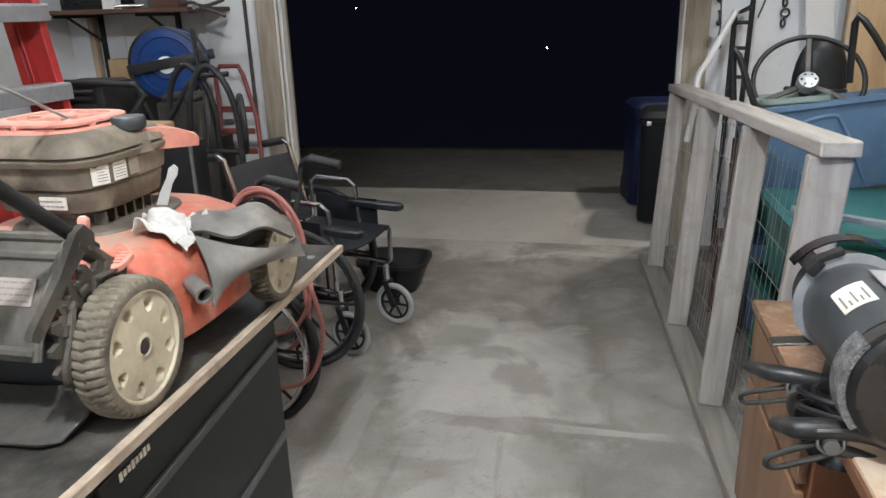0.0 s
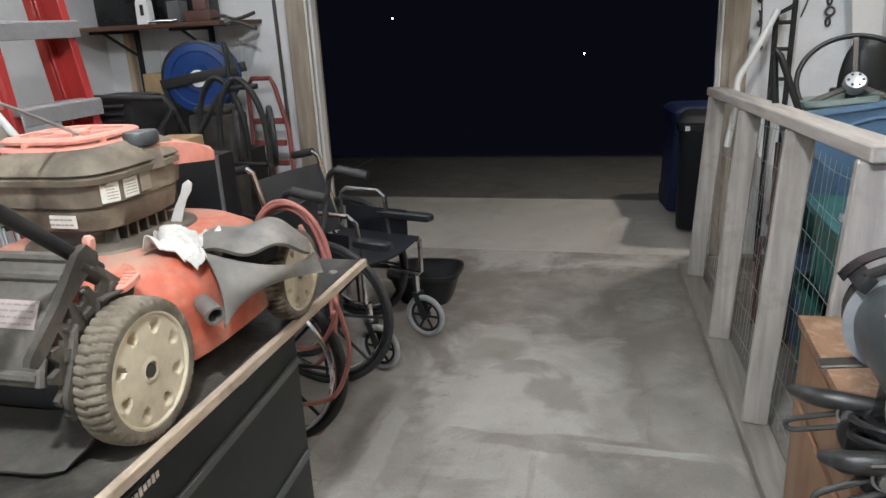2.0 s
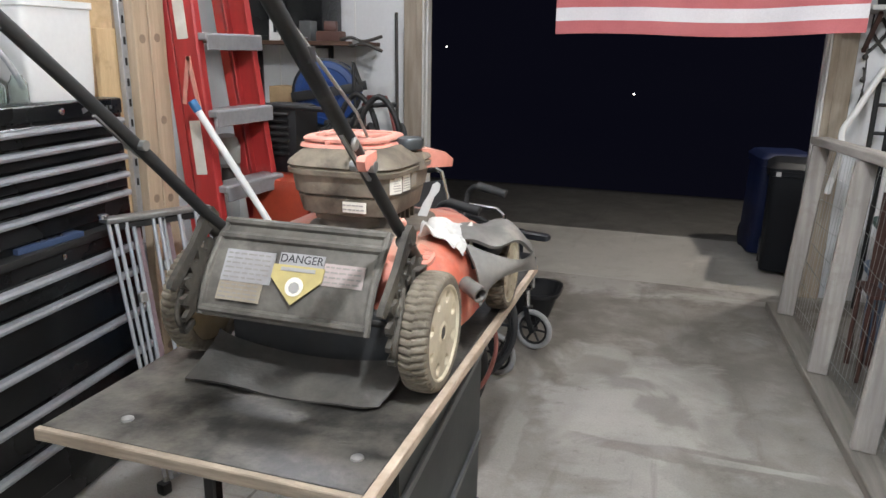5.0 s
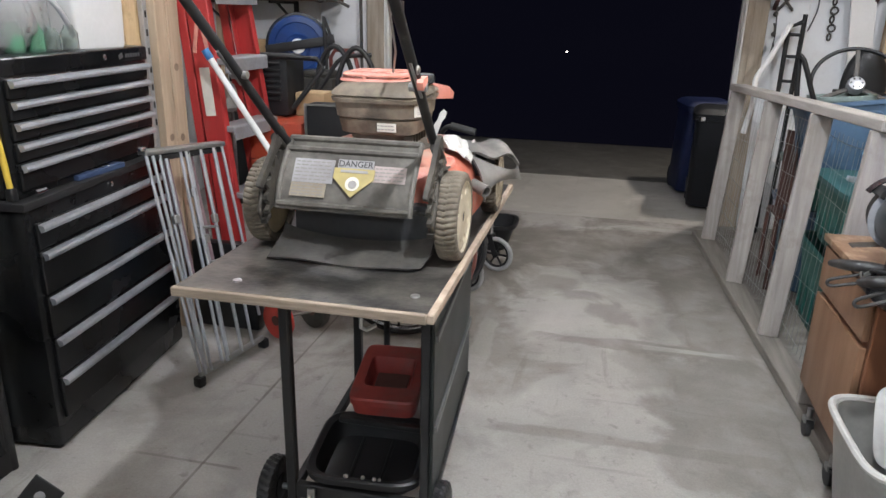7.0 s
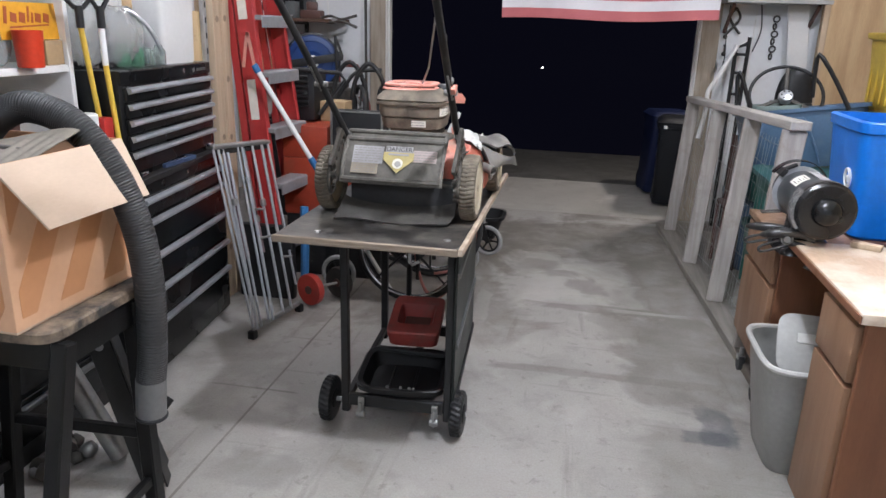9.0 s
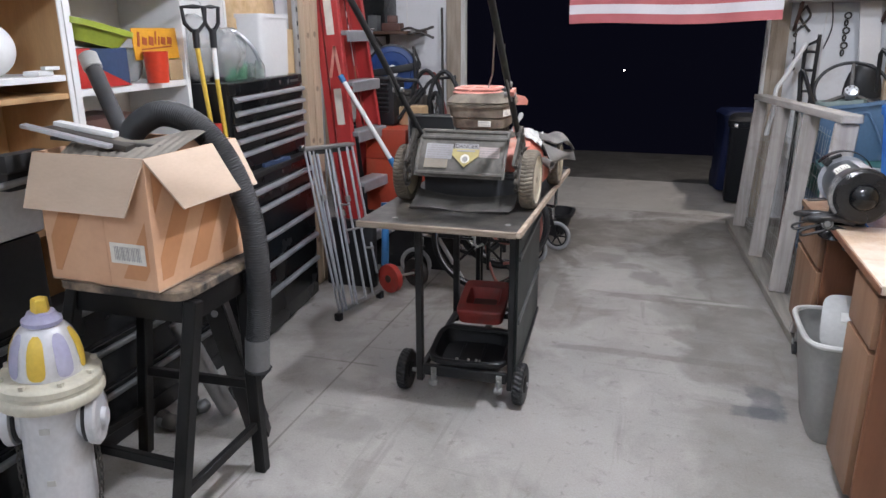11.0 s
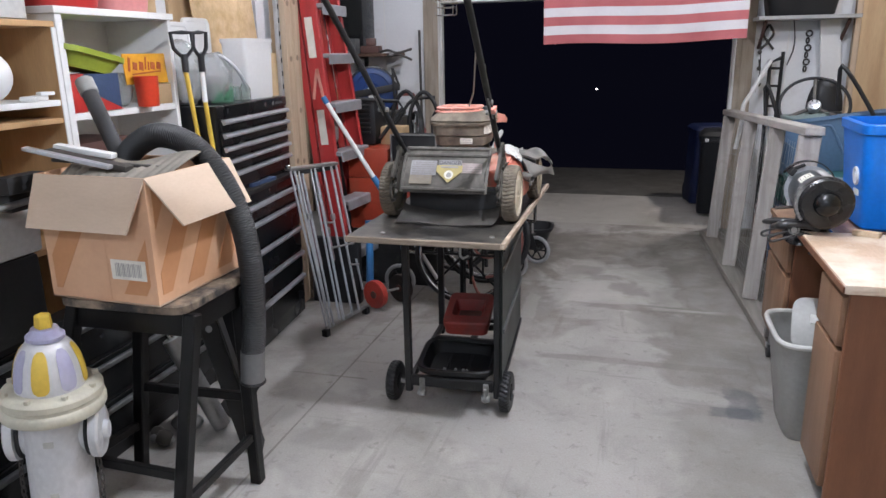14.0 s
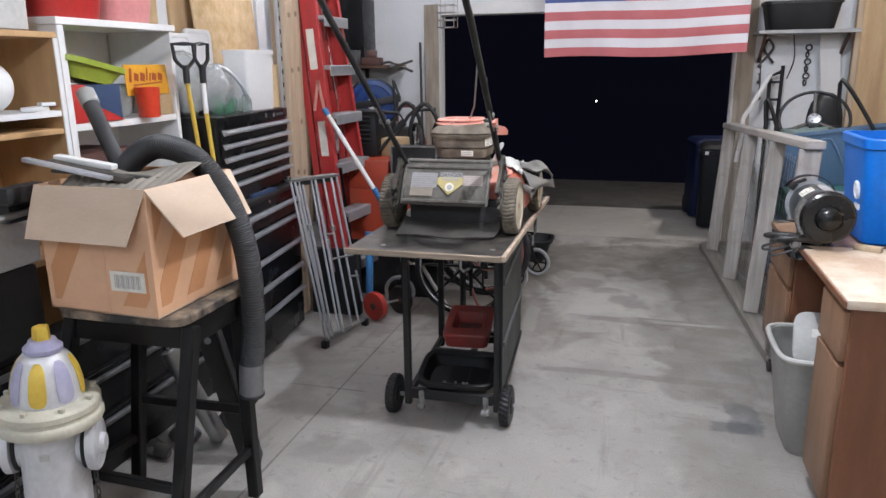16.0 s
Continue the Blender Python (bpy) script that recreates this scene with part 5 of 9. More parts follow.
# blue tool set and loose sockets on the cabinet's worktop
bm = B()
box(bm, (-1.925, 1.40, 0.834), (0.05, 0.24, 0.018))
case = solo("tool_strip", bm, m_navy, "dark blue plastic bit case on the tool cabinet", "tool case", bevel=0.004)
for k in range(4):
    bm = B()
    lathe(bm, [(0.009, 0), (0.010, 0.004), (0.007, 0.006)], 12, pose(-1.915, 1.36 + 0.027 * k, 0.843))
    part("bit", bm, m_chrome, case)
bm = B()
rod(bm, (-1.875, 1.06, 0.8385), (-1.88, 1.11, 0.8385), 0.013, 0.009)
solo("socket", bm, m_chrome, "chrome socket lying on the tool cabinet", "socket")
bm = B()
rod(bm, (-1.955, 1.73, 0.8375), (-1.93, 1.765, 0.8375), 0.012, 0.010)
solo("socket", bm, m_chrome, "chrome socket lying on the tool cabinet", "socket")

# ---- on the tool chest ----
wb = thing("storage_bin", "white plastic storage bin on the tool chest", "storage bin", (-2.055, 1.605, 1.228))
bm = B()
open_tub(bm, (-2.055, 1.605, 1.228), (0.072, 0.135), (0.066, 0.127), 0.292, power=9, rim=0.006)
part("body", bm, m_white_plastic, wb)
rnd = random.Random(11)
for k in range(3):
    x, y = -2.10 + 0.05 * (k % 2), 1.10 + 0.13 * k
    bm = B()

    def bag(u, v, x=x, y=y, k=k):
        a, b = 2 * math.pi * u, math.pi * v
        r = 0.085 + 0.028 * noise.noise(Vector((math.cos(a) * 2 + k * 7, math.sin(a) * 2, v * 5)))
        zz = 0.11 * (1 - math.cos(b)) * (1.0 + 0.25 * (k == 0)) + 0.02 * noise.noise(Vector((u * 9, v * 9, k * 3.1)))
        return Vector((x + r * math.sin(b) ** 0.7 * math.cos(a), y + r * math.sin(b) ** 0.7 * math.sin(a), 1.230 + max(zz, 0)))

    sheet(bm, bag, 26, 14, 0.0015)
    solo("plastic_bag", bm, m_bag, "crumpled clear plastic bag on the tool chest", "bag", group="bags on the tool chest", smooth=70)
for k, (x, y, r, hh, mt) in enumerate(((-2.0, 1.30, 0.026, 0.085, m_green_glass), (-2.03, 1.38, 0.03, 0.075, m_glass), (-1.985, 1.43, 0.027, 0.08, m_glass), (-2.01, 1.22, 0.03, 0.09, m_green_glass), (-1.99, 1.36, 0.025, 0.07, m_glass), (-2.06, 1.27, 0.028, 0.08, m_glass))):
    bm = B()
    lathe(bm, [(r * 0.9, 0), (r, 0.006), (r, hh * 0.7), (r * 0.6, hh * 0.88), (r * 0.55, hh), (r * 0.48, hh), (r * 0.5, hh * 0.87), (r * 0.9, hh * 0.68), (r * 0.9, 0.008)], 24, pose(x, y, 1.2285))
    solo("glass_jar", bm, mt, "small clear glass jar on the tool chest", "jar", group="jars on the tool chest")
bm = B()
tube(bm, [(-2.06, 1.20, 1.23), (-2.06, 1.20, 1.36), (-2.05, 1.24, 1.435), (-2.03, 1.34, 1.43), (-1.99, 1.40, 1.36), (-1.975, 1.44, 1.27)], 0.0085, 10, n=6)
lampg = solo("gooseneck", bm, m_alu, "bent grey flexible lamp neck among plastic bags", "lamp")
bm = B()
rod(bm, (-2.06, 1.20, 1.2285), (-2.06, 1.20, 1.245), 0.035)
part("foot", bm, m_black_plastic, lampg)

for y0, y1, z1, x in ((1.24, 1.47, 1.60, -2.30), (1.50, 1.74, 1.63, -2.36)):
    bm = B()
    loft(bm, [[Vector((x + dx, (y0 + y1) / 2 + p.x, 1.2285 + (z1 - 1.2285) / 2 + p.y)) for p in rounded(0, 0, 0, (y1 - y0) / 2 - e, (z1 - 1.2285) / 2 - e, 9, 36)] for dx, e in ((0, 0.004), (0.004, 0), (0.016, 0), (0.020, 0.004), (0.018, 0.018), (0.012, 0.022))])
    solo("white_board", bm, m_white_plastic, "white plastic board standing behind the bags on the chest", "board", group="white boards")

# ---- tools with yellow handles, standing on the cabinet beside the chest ----
for k, (x, y, zb, z1, lx, ly) in enumerate(((-1.950, 0.915, 0.826, 1.43, -0.006, 0.085), (-1.905, 0.965, 0.826, 1.43, 0.003, 0.040))):
    base = thing("grabber", "yellow-handled garden tool with a black grip standing on the tool cabinet", "garden tool", (x, y, zb), group="yellow garden tools")
    bm = B()
    rod(bm, (x + lx, y + ly, zb + 0.03), (x, y, z1 - (0.18 if k else 0.05)), 0.0095)
    part("shaft", bm, m_yellow, base, "yellow tube")
    bm = B()
    rod(bm, (x, y, z1 - (0.18 if k else 0.05)), (x - 0.003, y, z1), 0.0105)
    part("upper_shaft", bm, m_white_plastic if k else m_black_plastic, base)
    bm = B()
    hw = 0.030 if k else 0.046
    gx_, gy_ = 0.66 * hw, 0.75 * hw
    tube(bm, [(x - 0.3 * gx_, y - 0.3 * gy_, z1 + 0.012), (x - 0.85 * gx_, y - 0.85 * gy_, z1 + 0.040), (x - gx_, y - gy_, z1 + 0.102), (x, y, z1 + 0.104), (x + gx_, y + gy_, z1 + 0.102), (x + 0.85 * gx_, y + 0.85 * gy_, z1 + 0.040), (x + 0.3 * gx_, y + 0.3 * gy_, z1 + 0.012)], 0.0085, 10, closed=True)
    rod(bm, (x, y, z1 - 0.055), (x, y, z1 + 0.018), 0.014)
    part("grip", bm, m_black_plastic, base, "black D-shaped grip")
    bm = B()
    loft(bm, [rounded(x + lx, y + ly, zb + z, rx, ry, 5, 24) for z, rx, ry in ((0.0, 0.011, 0.011), (0.005, 0.013, 0.013), (0.035, 0.012, 0.012), (0.04, 0.010, 0.010))])
    part("foot", bm, m_black_plastic, base)
# white roll and cup-shaped red piece beside the chest
bm = B()
lathe(bm, [(0.04, 0), (0.045, 0.01), (0.045, 0.27), (0.04, 0.275), (0.02, 0.275)], 30, pose(-1.945, 0.872, 0.815))
rl = solo("paper_roll", bm, m_white_plastic, "white paper roll on a post beside the tool cabinet", "paper roll")
bm = B()
rod(bm, (-1.945, 0.872, 0.0), (-1.945, 0.872, 0.815), 0.018)
part("stand", bm, m_black_satin, rl)
bm = B()
box(bm, (-1.925, 0.945, 1.015), (0.045, 0.052, 0.11))
part("red_holder", bm, m_red_plastic, rl, "red plastic holder", bevel=0.006)

# ---- built-up timber posts and the board behind ----
post_t = thing("timber_post", "built-up lumber post with bolts against the side wall", "post", (-2.02, 1.96, 0))
for k, (y0, y1, plugs) in enumerate(((1.944, 2.016, (0.27, 0.56, 0.85, 1.417, 1.71, 2.0)), (2.019, 2.102, (0.26, 0.55, 0.84, 1.131, 1.422, 1.72, 2.01)))):
    bm = B()
    span(bm, (-2.10, y0, 0), (-2.005 + 0.003 * k, y1, 2.75))
    pl = part("plank", bm, m_stud, post_t, bevel=0.003, seg=1)
    for z in plugs:
        bm = B()
        lathe(bm, [(0.0155, 0), (0.0155, 0.0008), (0.0145, 0.0012)], 18, pose(-2.005 + 0.003 * k, (y0 + y1) / 2 - 0.008 * k, z) @ AX["x"])
        part("dowel_plug", bm, m_knot, pl)
bm = B()
span(bm, (-2.085, 1.832, 0), (-2.062, 1.942, 1.45))
solo("pine_board", bm, m_pine, "pale yellow pine board standing beside the lumber post", "board", bevel=0.003, seg=1)
bm = B()
box(bm, (-2.457, 2.034, 1.619), (0.002, 0.09, 0.075), (4, 0, 0))
solo("paper_note", bm, m_yellow, "yellow paper note on a raw board", "note", smooth=0)
bm = B()
box(bm, (-2.33, 1.98, 0.95), (0.014, 0.62, 1.88), (0, -5, 0))
solo("chipboard_sheet", bm, m_osb, "pale chipboard sheet leaning on the wall behind the posts", "board", bevel=0.002, seg=1)
bm = B()
box(bm, (-2.469, 1.30, 1.96), (0.02, 0.34, 0.62))
solo("short_plank", bm, m_osb, "short raw board fixed high on the wall", "board", bevel=0.003, seg=1)
bm = B()
box(bm, (-2.469, 1.68, 2.0), (0.02, 0.22, 0.8))
solo("short_plank", bm, m_ply, "short raw board fixed high on the wall", "board", bevel=0.003, seg=1)
rail_m = thing("shelf_track", "slotted metal shelf track on the posts", "shelf track", (-2.047, 1.926, 0.0))
bm = B()
span(bm, (-2.058, 1.912, 0.0), (-2.036, 1.940, 2.3))
part("track", bm, m_alu, rail_m, bevel=0.002, seg=1)
for k in range(16):
    bm = B()
    box(bm, (-2.0355, 1.926, 0.92 + 0.07 * k), (0.003, 0.009, 0.026))
    part("slot", bm, m_black_plastic, rail_m, smooth=0)

# black case standing behind the folded rack
bm = B()
span(bm, (-1.97, 1.985, 0.0), (-1.665, 2.045, 0.40))
solo("tool_case", bm, m_black_plastic, "flat black plastic case standing behind the folded rack", "case", bevel=0.015)

# ---- red step ladder ----
lad = thing("step_ladder", "folded red fibreglass step ladder with grey treads", "ladder", (-1.80, 2.25, 0))
A0, A1 = Vector((-1.800, 2.10, 0.0)), Vector((-1.955, 2.10, 1.86))
B0, B1 = Vector((-1.745, 2.50, 0.0)), Vector((-1.965, 2.46, 1.86))
SIDE = Vector((0, -1, 0))
for a, b in ((A0, A1), (B0, B1)):
    bm = B()
    beam(bm, a, b, 0.098, 0.010, up=SIDE)
    rl = part("rail", bm, m_fibreglass, lad, "red fibreglass channel", bevel=0.003, seg=1)
    for s in (-1, 1):
        o = Vector((0.047 * s, 0.018 if b is A1 else -0.018, 0))
        bm = B()
        beam(bm, a + o, b + o, 0.008, 0.034, up=SIDE)
        part("flange", bm, m_fibreglass, rl, bevel=0.002, seg=1)
for z0, z1 in ((0.93, 1.13), (1.42, 1.64)):
    bm = B()
    p0, p1 = A0.lerp(A1, z0 / 1.86) + Vector((-0.006, -0.0065, 0)), A0.lerp(A1, z1 / 1.86) + Vector((-0.006, -0.0065, 0))
    beam(bm, p0, p1, 0.046, 0.002, up=SIDE)
    part("label", bm, m_paper, lad, "white instruction label")
for k in range(6):
    z = (0.28, 0.585, 0.875, 1.155, 1.43, 1.70)[k]
    a, b = A0.lerp(A1, z / 1.86), B0.lerp(B1, z / 1.86)
    bm = B()
    o = Vector((0.035, 0, 0))
    beam(bm, a + o + Vector((0, 0.006, 0)), b + o - Vector((0, 0.006, 0)), 0.105, 0.026)
    part("tread", bm, m_grey_step, lad, "grey ribbed tread", bevel=0.004, seg=1)
    bm = B()
    o = Vector((0.086, 0, -0.02))
    beam(bm, a + o + Vector((0, 0.008, 0)), b + o - Vector((0, 0.008, 0)), 0.006, 0.055)
    part("tread_lip", bm, m_grey_step, lad, bevel=0.002, seg=1)
bm = B()
beam(bm, A1 + Vector((0, -0.02, 0)), B1 + Vector((0, 0.02, 0)), 0.13, 0.05)
part("top_cap", bm, m_fibreglass, lad, bevel=0.008)
for a, b in ((A0, A1), (B0, B1)):
    bm = B()
    off = Vector((-0.085, 0.02 if b is A1 else -0.02, 0))
    beam(bm, a + off, b + off, 0.040, 0.020, up=SIDE)
    part("rear_rail", bm, m_fibreglass, lad, bevel=0.003, seg=1)
bm = B()
c = A0.lerp(A1, 1.36 / 1.86) + Vector((0.01, -0.012, 0))
beam(bm, c, c + Vector((0.035, 0, -0.19)), 0.016, 0.005, up=SIDE)
beam(bm, c, c + Vector((-0.030, 0, -0.17)), 0.016, 0.005, up=SIDE)
part("spreader", bm, m_faded_red, lad)

# ---- folded silver rack leaning on the chest ----
fr = thing("folding_rack", "folded aluminium clothes rack leaning on the tool cabinet", "rack", (-1.70, 1.72, 0))
RT0, RT1, RL0, RL1 = Vector((-1.850, 1.548, 0.872)), Vector((-1.752, 1.930, 0.850)), Vector((-1.660, 1.482, 0.045)), Vector((-1.580, 1.850, 0.045))
for p in (RL0, RL1):
    bm = B()
    box(bm, (p.x, p.y, 0.02), (0.035, 0.034, 0.04), (0, 0, -12))
    part("foot", bm, m_black_plastic, fr, bevel=0.006)
bm = B()
beam(bm, RT0, RT1, 0.050, 0.018)
part("top_bar", bm, m_steel, fr, bevel=0.004, seg=1)
bm = B()
beam(bm, RT0.lerp(RT1, 0.06) - Vector((0, 0, 0.022)), RT0.lerp(RT1, 0.96) - Vector((0, 0, 0.022)), 0.032, 0.022)
part("hinge_bar", bm, m_black_satin, fr, bevel=0.004, seg=1)
# thin rods in loose bundles between the top and the lower bar
for k, (sa, sb, dx, e0, e1) in enumerate(((0.02, 0.02, 0.0, 0.0, 1.0), (0.06, 0.05, 0.012, 0.0, 1.0), (0.17, 0.10, 0.0, 0.0, 1.0), (0.21, 0.14, 0.010, 0.02, 1.0), (0.41, 0.32, 0.004, 0.0, 1.0), (0.45, 0.37, 0.014, 0.0, 1.0), (0.52, 0.44, -0.002, 0.0, 1.0),
                                              (0.66, 0.62, 0.006, 0.0, 1.0), (0.70, 0.66, -0.004, 0.0, 1.0), (0.83, 0.80, 0.006, 0.0, 1.0), (0.87, 0.84, -0.002, 0.0, 0.56), (0.95, 1.0, 0.006, 0.0, 0.54), (0.97, 1.02, 0.0, 0.66, 0.88))):
    top, low = RT0.lerp(RT1, sa) + Vector((dx + 0.01, 0, -0.01)), RL0.lerp(RL1, sb) + Vector((dx, 0, 0))
    bm = B()
    rod(bm, top.lerp(low, e0), top.lerp(low, e1), 0.0064)
    part("rod", bm, m_alu, fr)
for sa, w in ((0.30, 0.030), (0.60, 0.024)):
    top, low = RT0.lerp(RT1, sa) + Vector((-0.014, 0, -0.02)), RL0.lerp(RL1, sa - 0.06) + Vector((-0.016, 0, 0.0))
    bm = B()
    beam(bm, top, top.lerp(low, 0.62), w, 0.004, up=(1, -0.25, 0.2))
    part("flat_strap", bm, m_mauve, fr, "dull mauve plastic strap", smooth=0)
for s0, s1, q in ((0.42, 0.98, 0.53), (0.40, 0.66, 0.36), (0.80, 1.0, 0.68)):
    bm = B()
    rod(bm, RT0.lerp(RT1, s0).lerp(RL0.lerp(RL1, s0), q) + Vector((0.012, 0, 0)), RT0.lerp(RT1, s1).lerp(RL0.lerp(RL1, s1), q + 0.02) + Vector((0.012, 0, 0)), 0.006)
    part("cross_rod", bm, m_steel, fr)
for s0, q in ((0.46, 0.20), (0.50, 0.42), (0.18, 0.30), (0.67, 0.34)):
    c = RT0.lerp(RT1, s0).lerp(RL0.lerp(RL1, s0 - 0.06), q)
    bm = B()
    box(bm, (c.x + 0.012, c.y, c.z), (0.022, 0.026, 0.034), (0, -12, -12))
    part("joint", bm, m_steel, fr, bevel=0.004, seg=1)
bm = B()
beam(bm, RL0, RL1, 0.018, 0.022)
part("lower_bar", bm, m_steel, fr, bevel=0.004, seg=1)
bm = B()
lathe(bm, [(0.014, 0), (0.016, 0.012), (0.010, 0.016)], 14, pose(-1.845, 1.545, 0.880))
part("bolt", bm, m_chrome, fr)

# white pole with blue grips, leaning on the ladder
pole = thing("extension_pole", "white pole with blue plastic grips leaning on the ladder", "pole", (-1.62, 2.10, 0))
P0, P1 = Vector((-1.20, 2.255, 0.0)), Vector((-1.835, 2.00, 1.21))
for a, b, r, mt, nm in ((0, 0.50, 0.012, m_white_plastic, "lower_tube"), (0.50, 0.62, 0.017, m_bluegrip, "blue_grip"), (0.62, 0.97, 0.013, m_white_plastic, "shaft"), (0.97, 1.0, 0.016, m_bluegrip, "upper_grip")):
    bm = B()
    rod(bm, P0.lerp(P1, a), P0.lerp(P1, b), r)
    part(nm, bm, mt, pole)

# small blue hand trolley with red wheels
tr = thing("trolley", "small blue trolley with red wheels on the floor", "trolley", (-1.56, 2.02, 0))
bm = B()
tube(bm, [(-1.60, 1.98, 0.09), (-1.61, 2.03, 0.30), (-1.62, 2.06, 0.50)], 0.022, 10, n=3)
part("upright", bm, m_bluegrip, tr)
for x, y in ((-1.555, 1.955), (-1.45, 2.10)):
    m = pose(x, y, 0.085) @ Matrix.Rotation(radians(-25), 4, "Z") @ AX["y"]
    bm = B()
    lathe(bm, [(0.03, -0.016), (0.082, -0.018), (0.085, 0), (0.082, 0.018), (0.03, 0.016)], 32, m)
    w = part("wheel", bm, m_red_metal if x < -1.5 else m_iron, tr, "red plastic wheel" if x < -1.5 else "dark iron wheel")
    bm = B()
    lathe(bm, [(0.022, -0.022), (0.022, 0.022)], 18, m)
    part("hub", bm, m_brown_thing, w)
bm = B()
rod(bm, (-1.56, 1.97, 0.085), (-1.45, 2.09, 0.085), 0.008)
part("axle", bm, m_steel, tr)

# ---- white bookcase with its load ----
bc = thing("bookcase", "white painted open bookcase against the wall", "bookcase", (-2.18, 0.66, 0))
bx0, bx1, by0, by1 = -2.33, -2.025, 0.325, 0.955
for nm, a, b in (("side_panel", (bx0, by0, 0), (bx1, by0 + 0.03, 1.585)), ("side_panel", (bx0, by1 - 0.022, 0), (bx1, by1, 1.585)), ("top_panel", (bx0, by0 - 0.01, 1.585), (bx1 + 0.008, by1 + 0.01, 1.610)),
                 ("shelf", (bx0, by0 + 0.03, 1.225), (bx1 - 0.004, by1 - 0.022, 1.250)), ("shelf", (bx0, by0 + 0.03, 0.86), (bx1 - 0.004, by1 - 0.022, 0.882)), ("shelf", (bx0, by0 + 0.03, 0.45), (bx1 - 0.004, by1 - 0.022, 0.472)),
                 ("shelf", (bx0, by0 + 0.03, 0.04), (bx1 - 0.004, by1 - 0.022, 0.06)), ("back_panel", (bx0 - 0.008, by0, 0), (bx0, by1, 1.585))):
    bm = B()
    span(bm, a, b)
    part(nm, bm, m_old_white, bc, bevel=0.002, seg=1)
bm = B()
span(bm, (bx0 + 0.02, 0.36, 0.882), (bx1 - 0.03, 0.70, 1.14))
solo("brown_carton", bm, m_brown_thing, "dark brown box on a lower bookcase shelf", "box", bevel=0.004)
bm = B()
open_tub(bm, (0, 0, 0), (0.12, 0.140), (0.10, 0.115), 0.070, power=6, rim=0.012)
bm.transform(pose(-2.13, 0.478, 1.400, -11, 4, 0))
solo("green_tray", bm, m_lime, "lime green plastic tray tilted on boxes in the bookcase", "tray")
bm = B()
span(bm, (-2.30, 0.362, 1.251), (-2.035, 0.43, 1.385))
solo("red_box", bm, m_red_plastic, "dark red box on the bookcase shelf", "box", bevel=0.005)
bm = B()
box(bm, (-2.11, 0.522, 1.318), (0.15, 0.175, 0.132), (0, 0, -4))
solo("navy_box", bm, m_navy, "navy blue cloth box on the bookcase shelf", "box", bevel=0.008)
bm = B()
prism(bm, [(0.452, 1.2515), (0.600, 1.2515), (0.455, 1.312)], 0.006, Matrix(((0, 0, 1, -2.026), (1, 0, 0, 0), (0, 1, 0, 0), (0, 0, 0, 1))))
solo("red_card", bm, m_red_plastic, "torn red card leaning on the navy box", "card", smooth=0)
bm = B()
sheet(bm, lambda u, v: Vector((-2.11 + (0.05 + 0.012 * noise.noise(Vector((u * 6, v * 5, 2)))) * math.cos(6.283 * u) * math.sin(3.14159 * v) ** 0.6, 0.70 + (0.042 + 0.014 * noise.noise(Vector((u * 6, v * 5, 9)))) * math.sin(6.283 * u) * math.sin(3.14159 * v) ** 0.6, 1.252 + 0.065 * (1 - math.cos(3.14159 * v)))), 20, 12, 0.0015)
solo("plastic_bag", bm, m_bag, "crumpled clear plastic bag on the bookcase shelf", "bag", smooth=70)
bm = B()
lathe(bm, [(0.038, 0), (0.040, 0.004), (0.046, 0.113), (0.048, 0.116), (0.044, 0.116), (0.036, 0.008)], 32, pose(-2.005, 0.728, 1.2505))
solo("plastic_cup", bm, m_cup, "bright red plastic cup on the bookcase shelf", "cup")
bm = B()
span(bm, (-2.10, 0.84, 1.251), (-2.035, 0.925, 1.332))
solo("small_carton", bm, m_tan, "small tan carton on the bookcase shelf", "box", bevel=0.003)
sg = thing("tin_sign", "yellow tin sign with worn red script shapes in the bookcase", "sign", (-2.05, 0.80, 1.335))
sgm = pose(-2.055, 0.800, 1.394, 86, 0, 90)
bm = B()
box(bm, (0, 0, 0), (0.262, 0.118, 0.004), m=sgm)
part("plate", bm, m_sign, sg, bevel=0.001, seg=1)
for x, y, w, hh, r in ((-0.105, 0.045, 0.016, 0.075, -12), (-0.07, 0.035, 0.032, 0.040, -12), (-0.03, 0.035, 0.032, 0.045, -12), (0.0, 0.05, 0.010, 0.07, -12), (0.018, 0.035, 0.010, 0.045, -12), (0.045, 0.035, 0.032, 0.040, -12), (0.085, 0.035, 0.032, 0.040, -12), (0.0, 0.0, 0.22, 0.008, 3)):
    bm = B()
    box(bm, (x * 0.95, y * 0.75 - 0.016, 0.003), (w * 0.8, hh * 0.72, 0.0015), (0, 0, r), m=sgm)
    part("script_bar", bm, m_sign_red, sg, smooth=0)
# tubs on top of the bookcase
for nm, y, r, hh, mt, lb in (("red_tub", 0.46, 0.155, 0.20, m_red_plastic, "dark red plastic tub on top of the bookcase"), ("pink_tub", 0.76, 0.135, 0.17, m_pink, "pink plastic tub on top of the bookcase")):
    bm = B()
    open_tub(bm, (-2.17, y, 1.610), (0.15, r), (0.135, r - 0.02), hh, power=4)
    solo(nm, bm, mt, lb, "tub")
# tan bookcase beside it
tb = thing("bookcase", "tan veneer bookcase with white edges", "bookcase", (-2.18, -0.1, 0))
ty0, ty1 = -0.50, 0.318
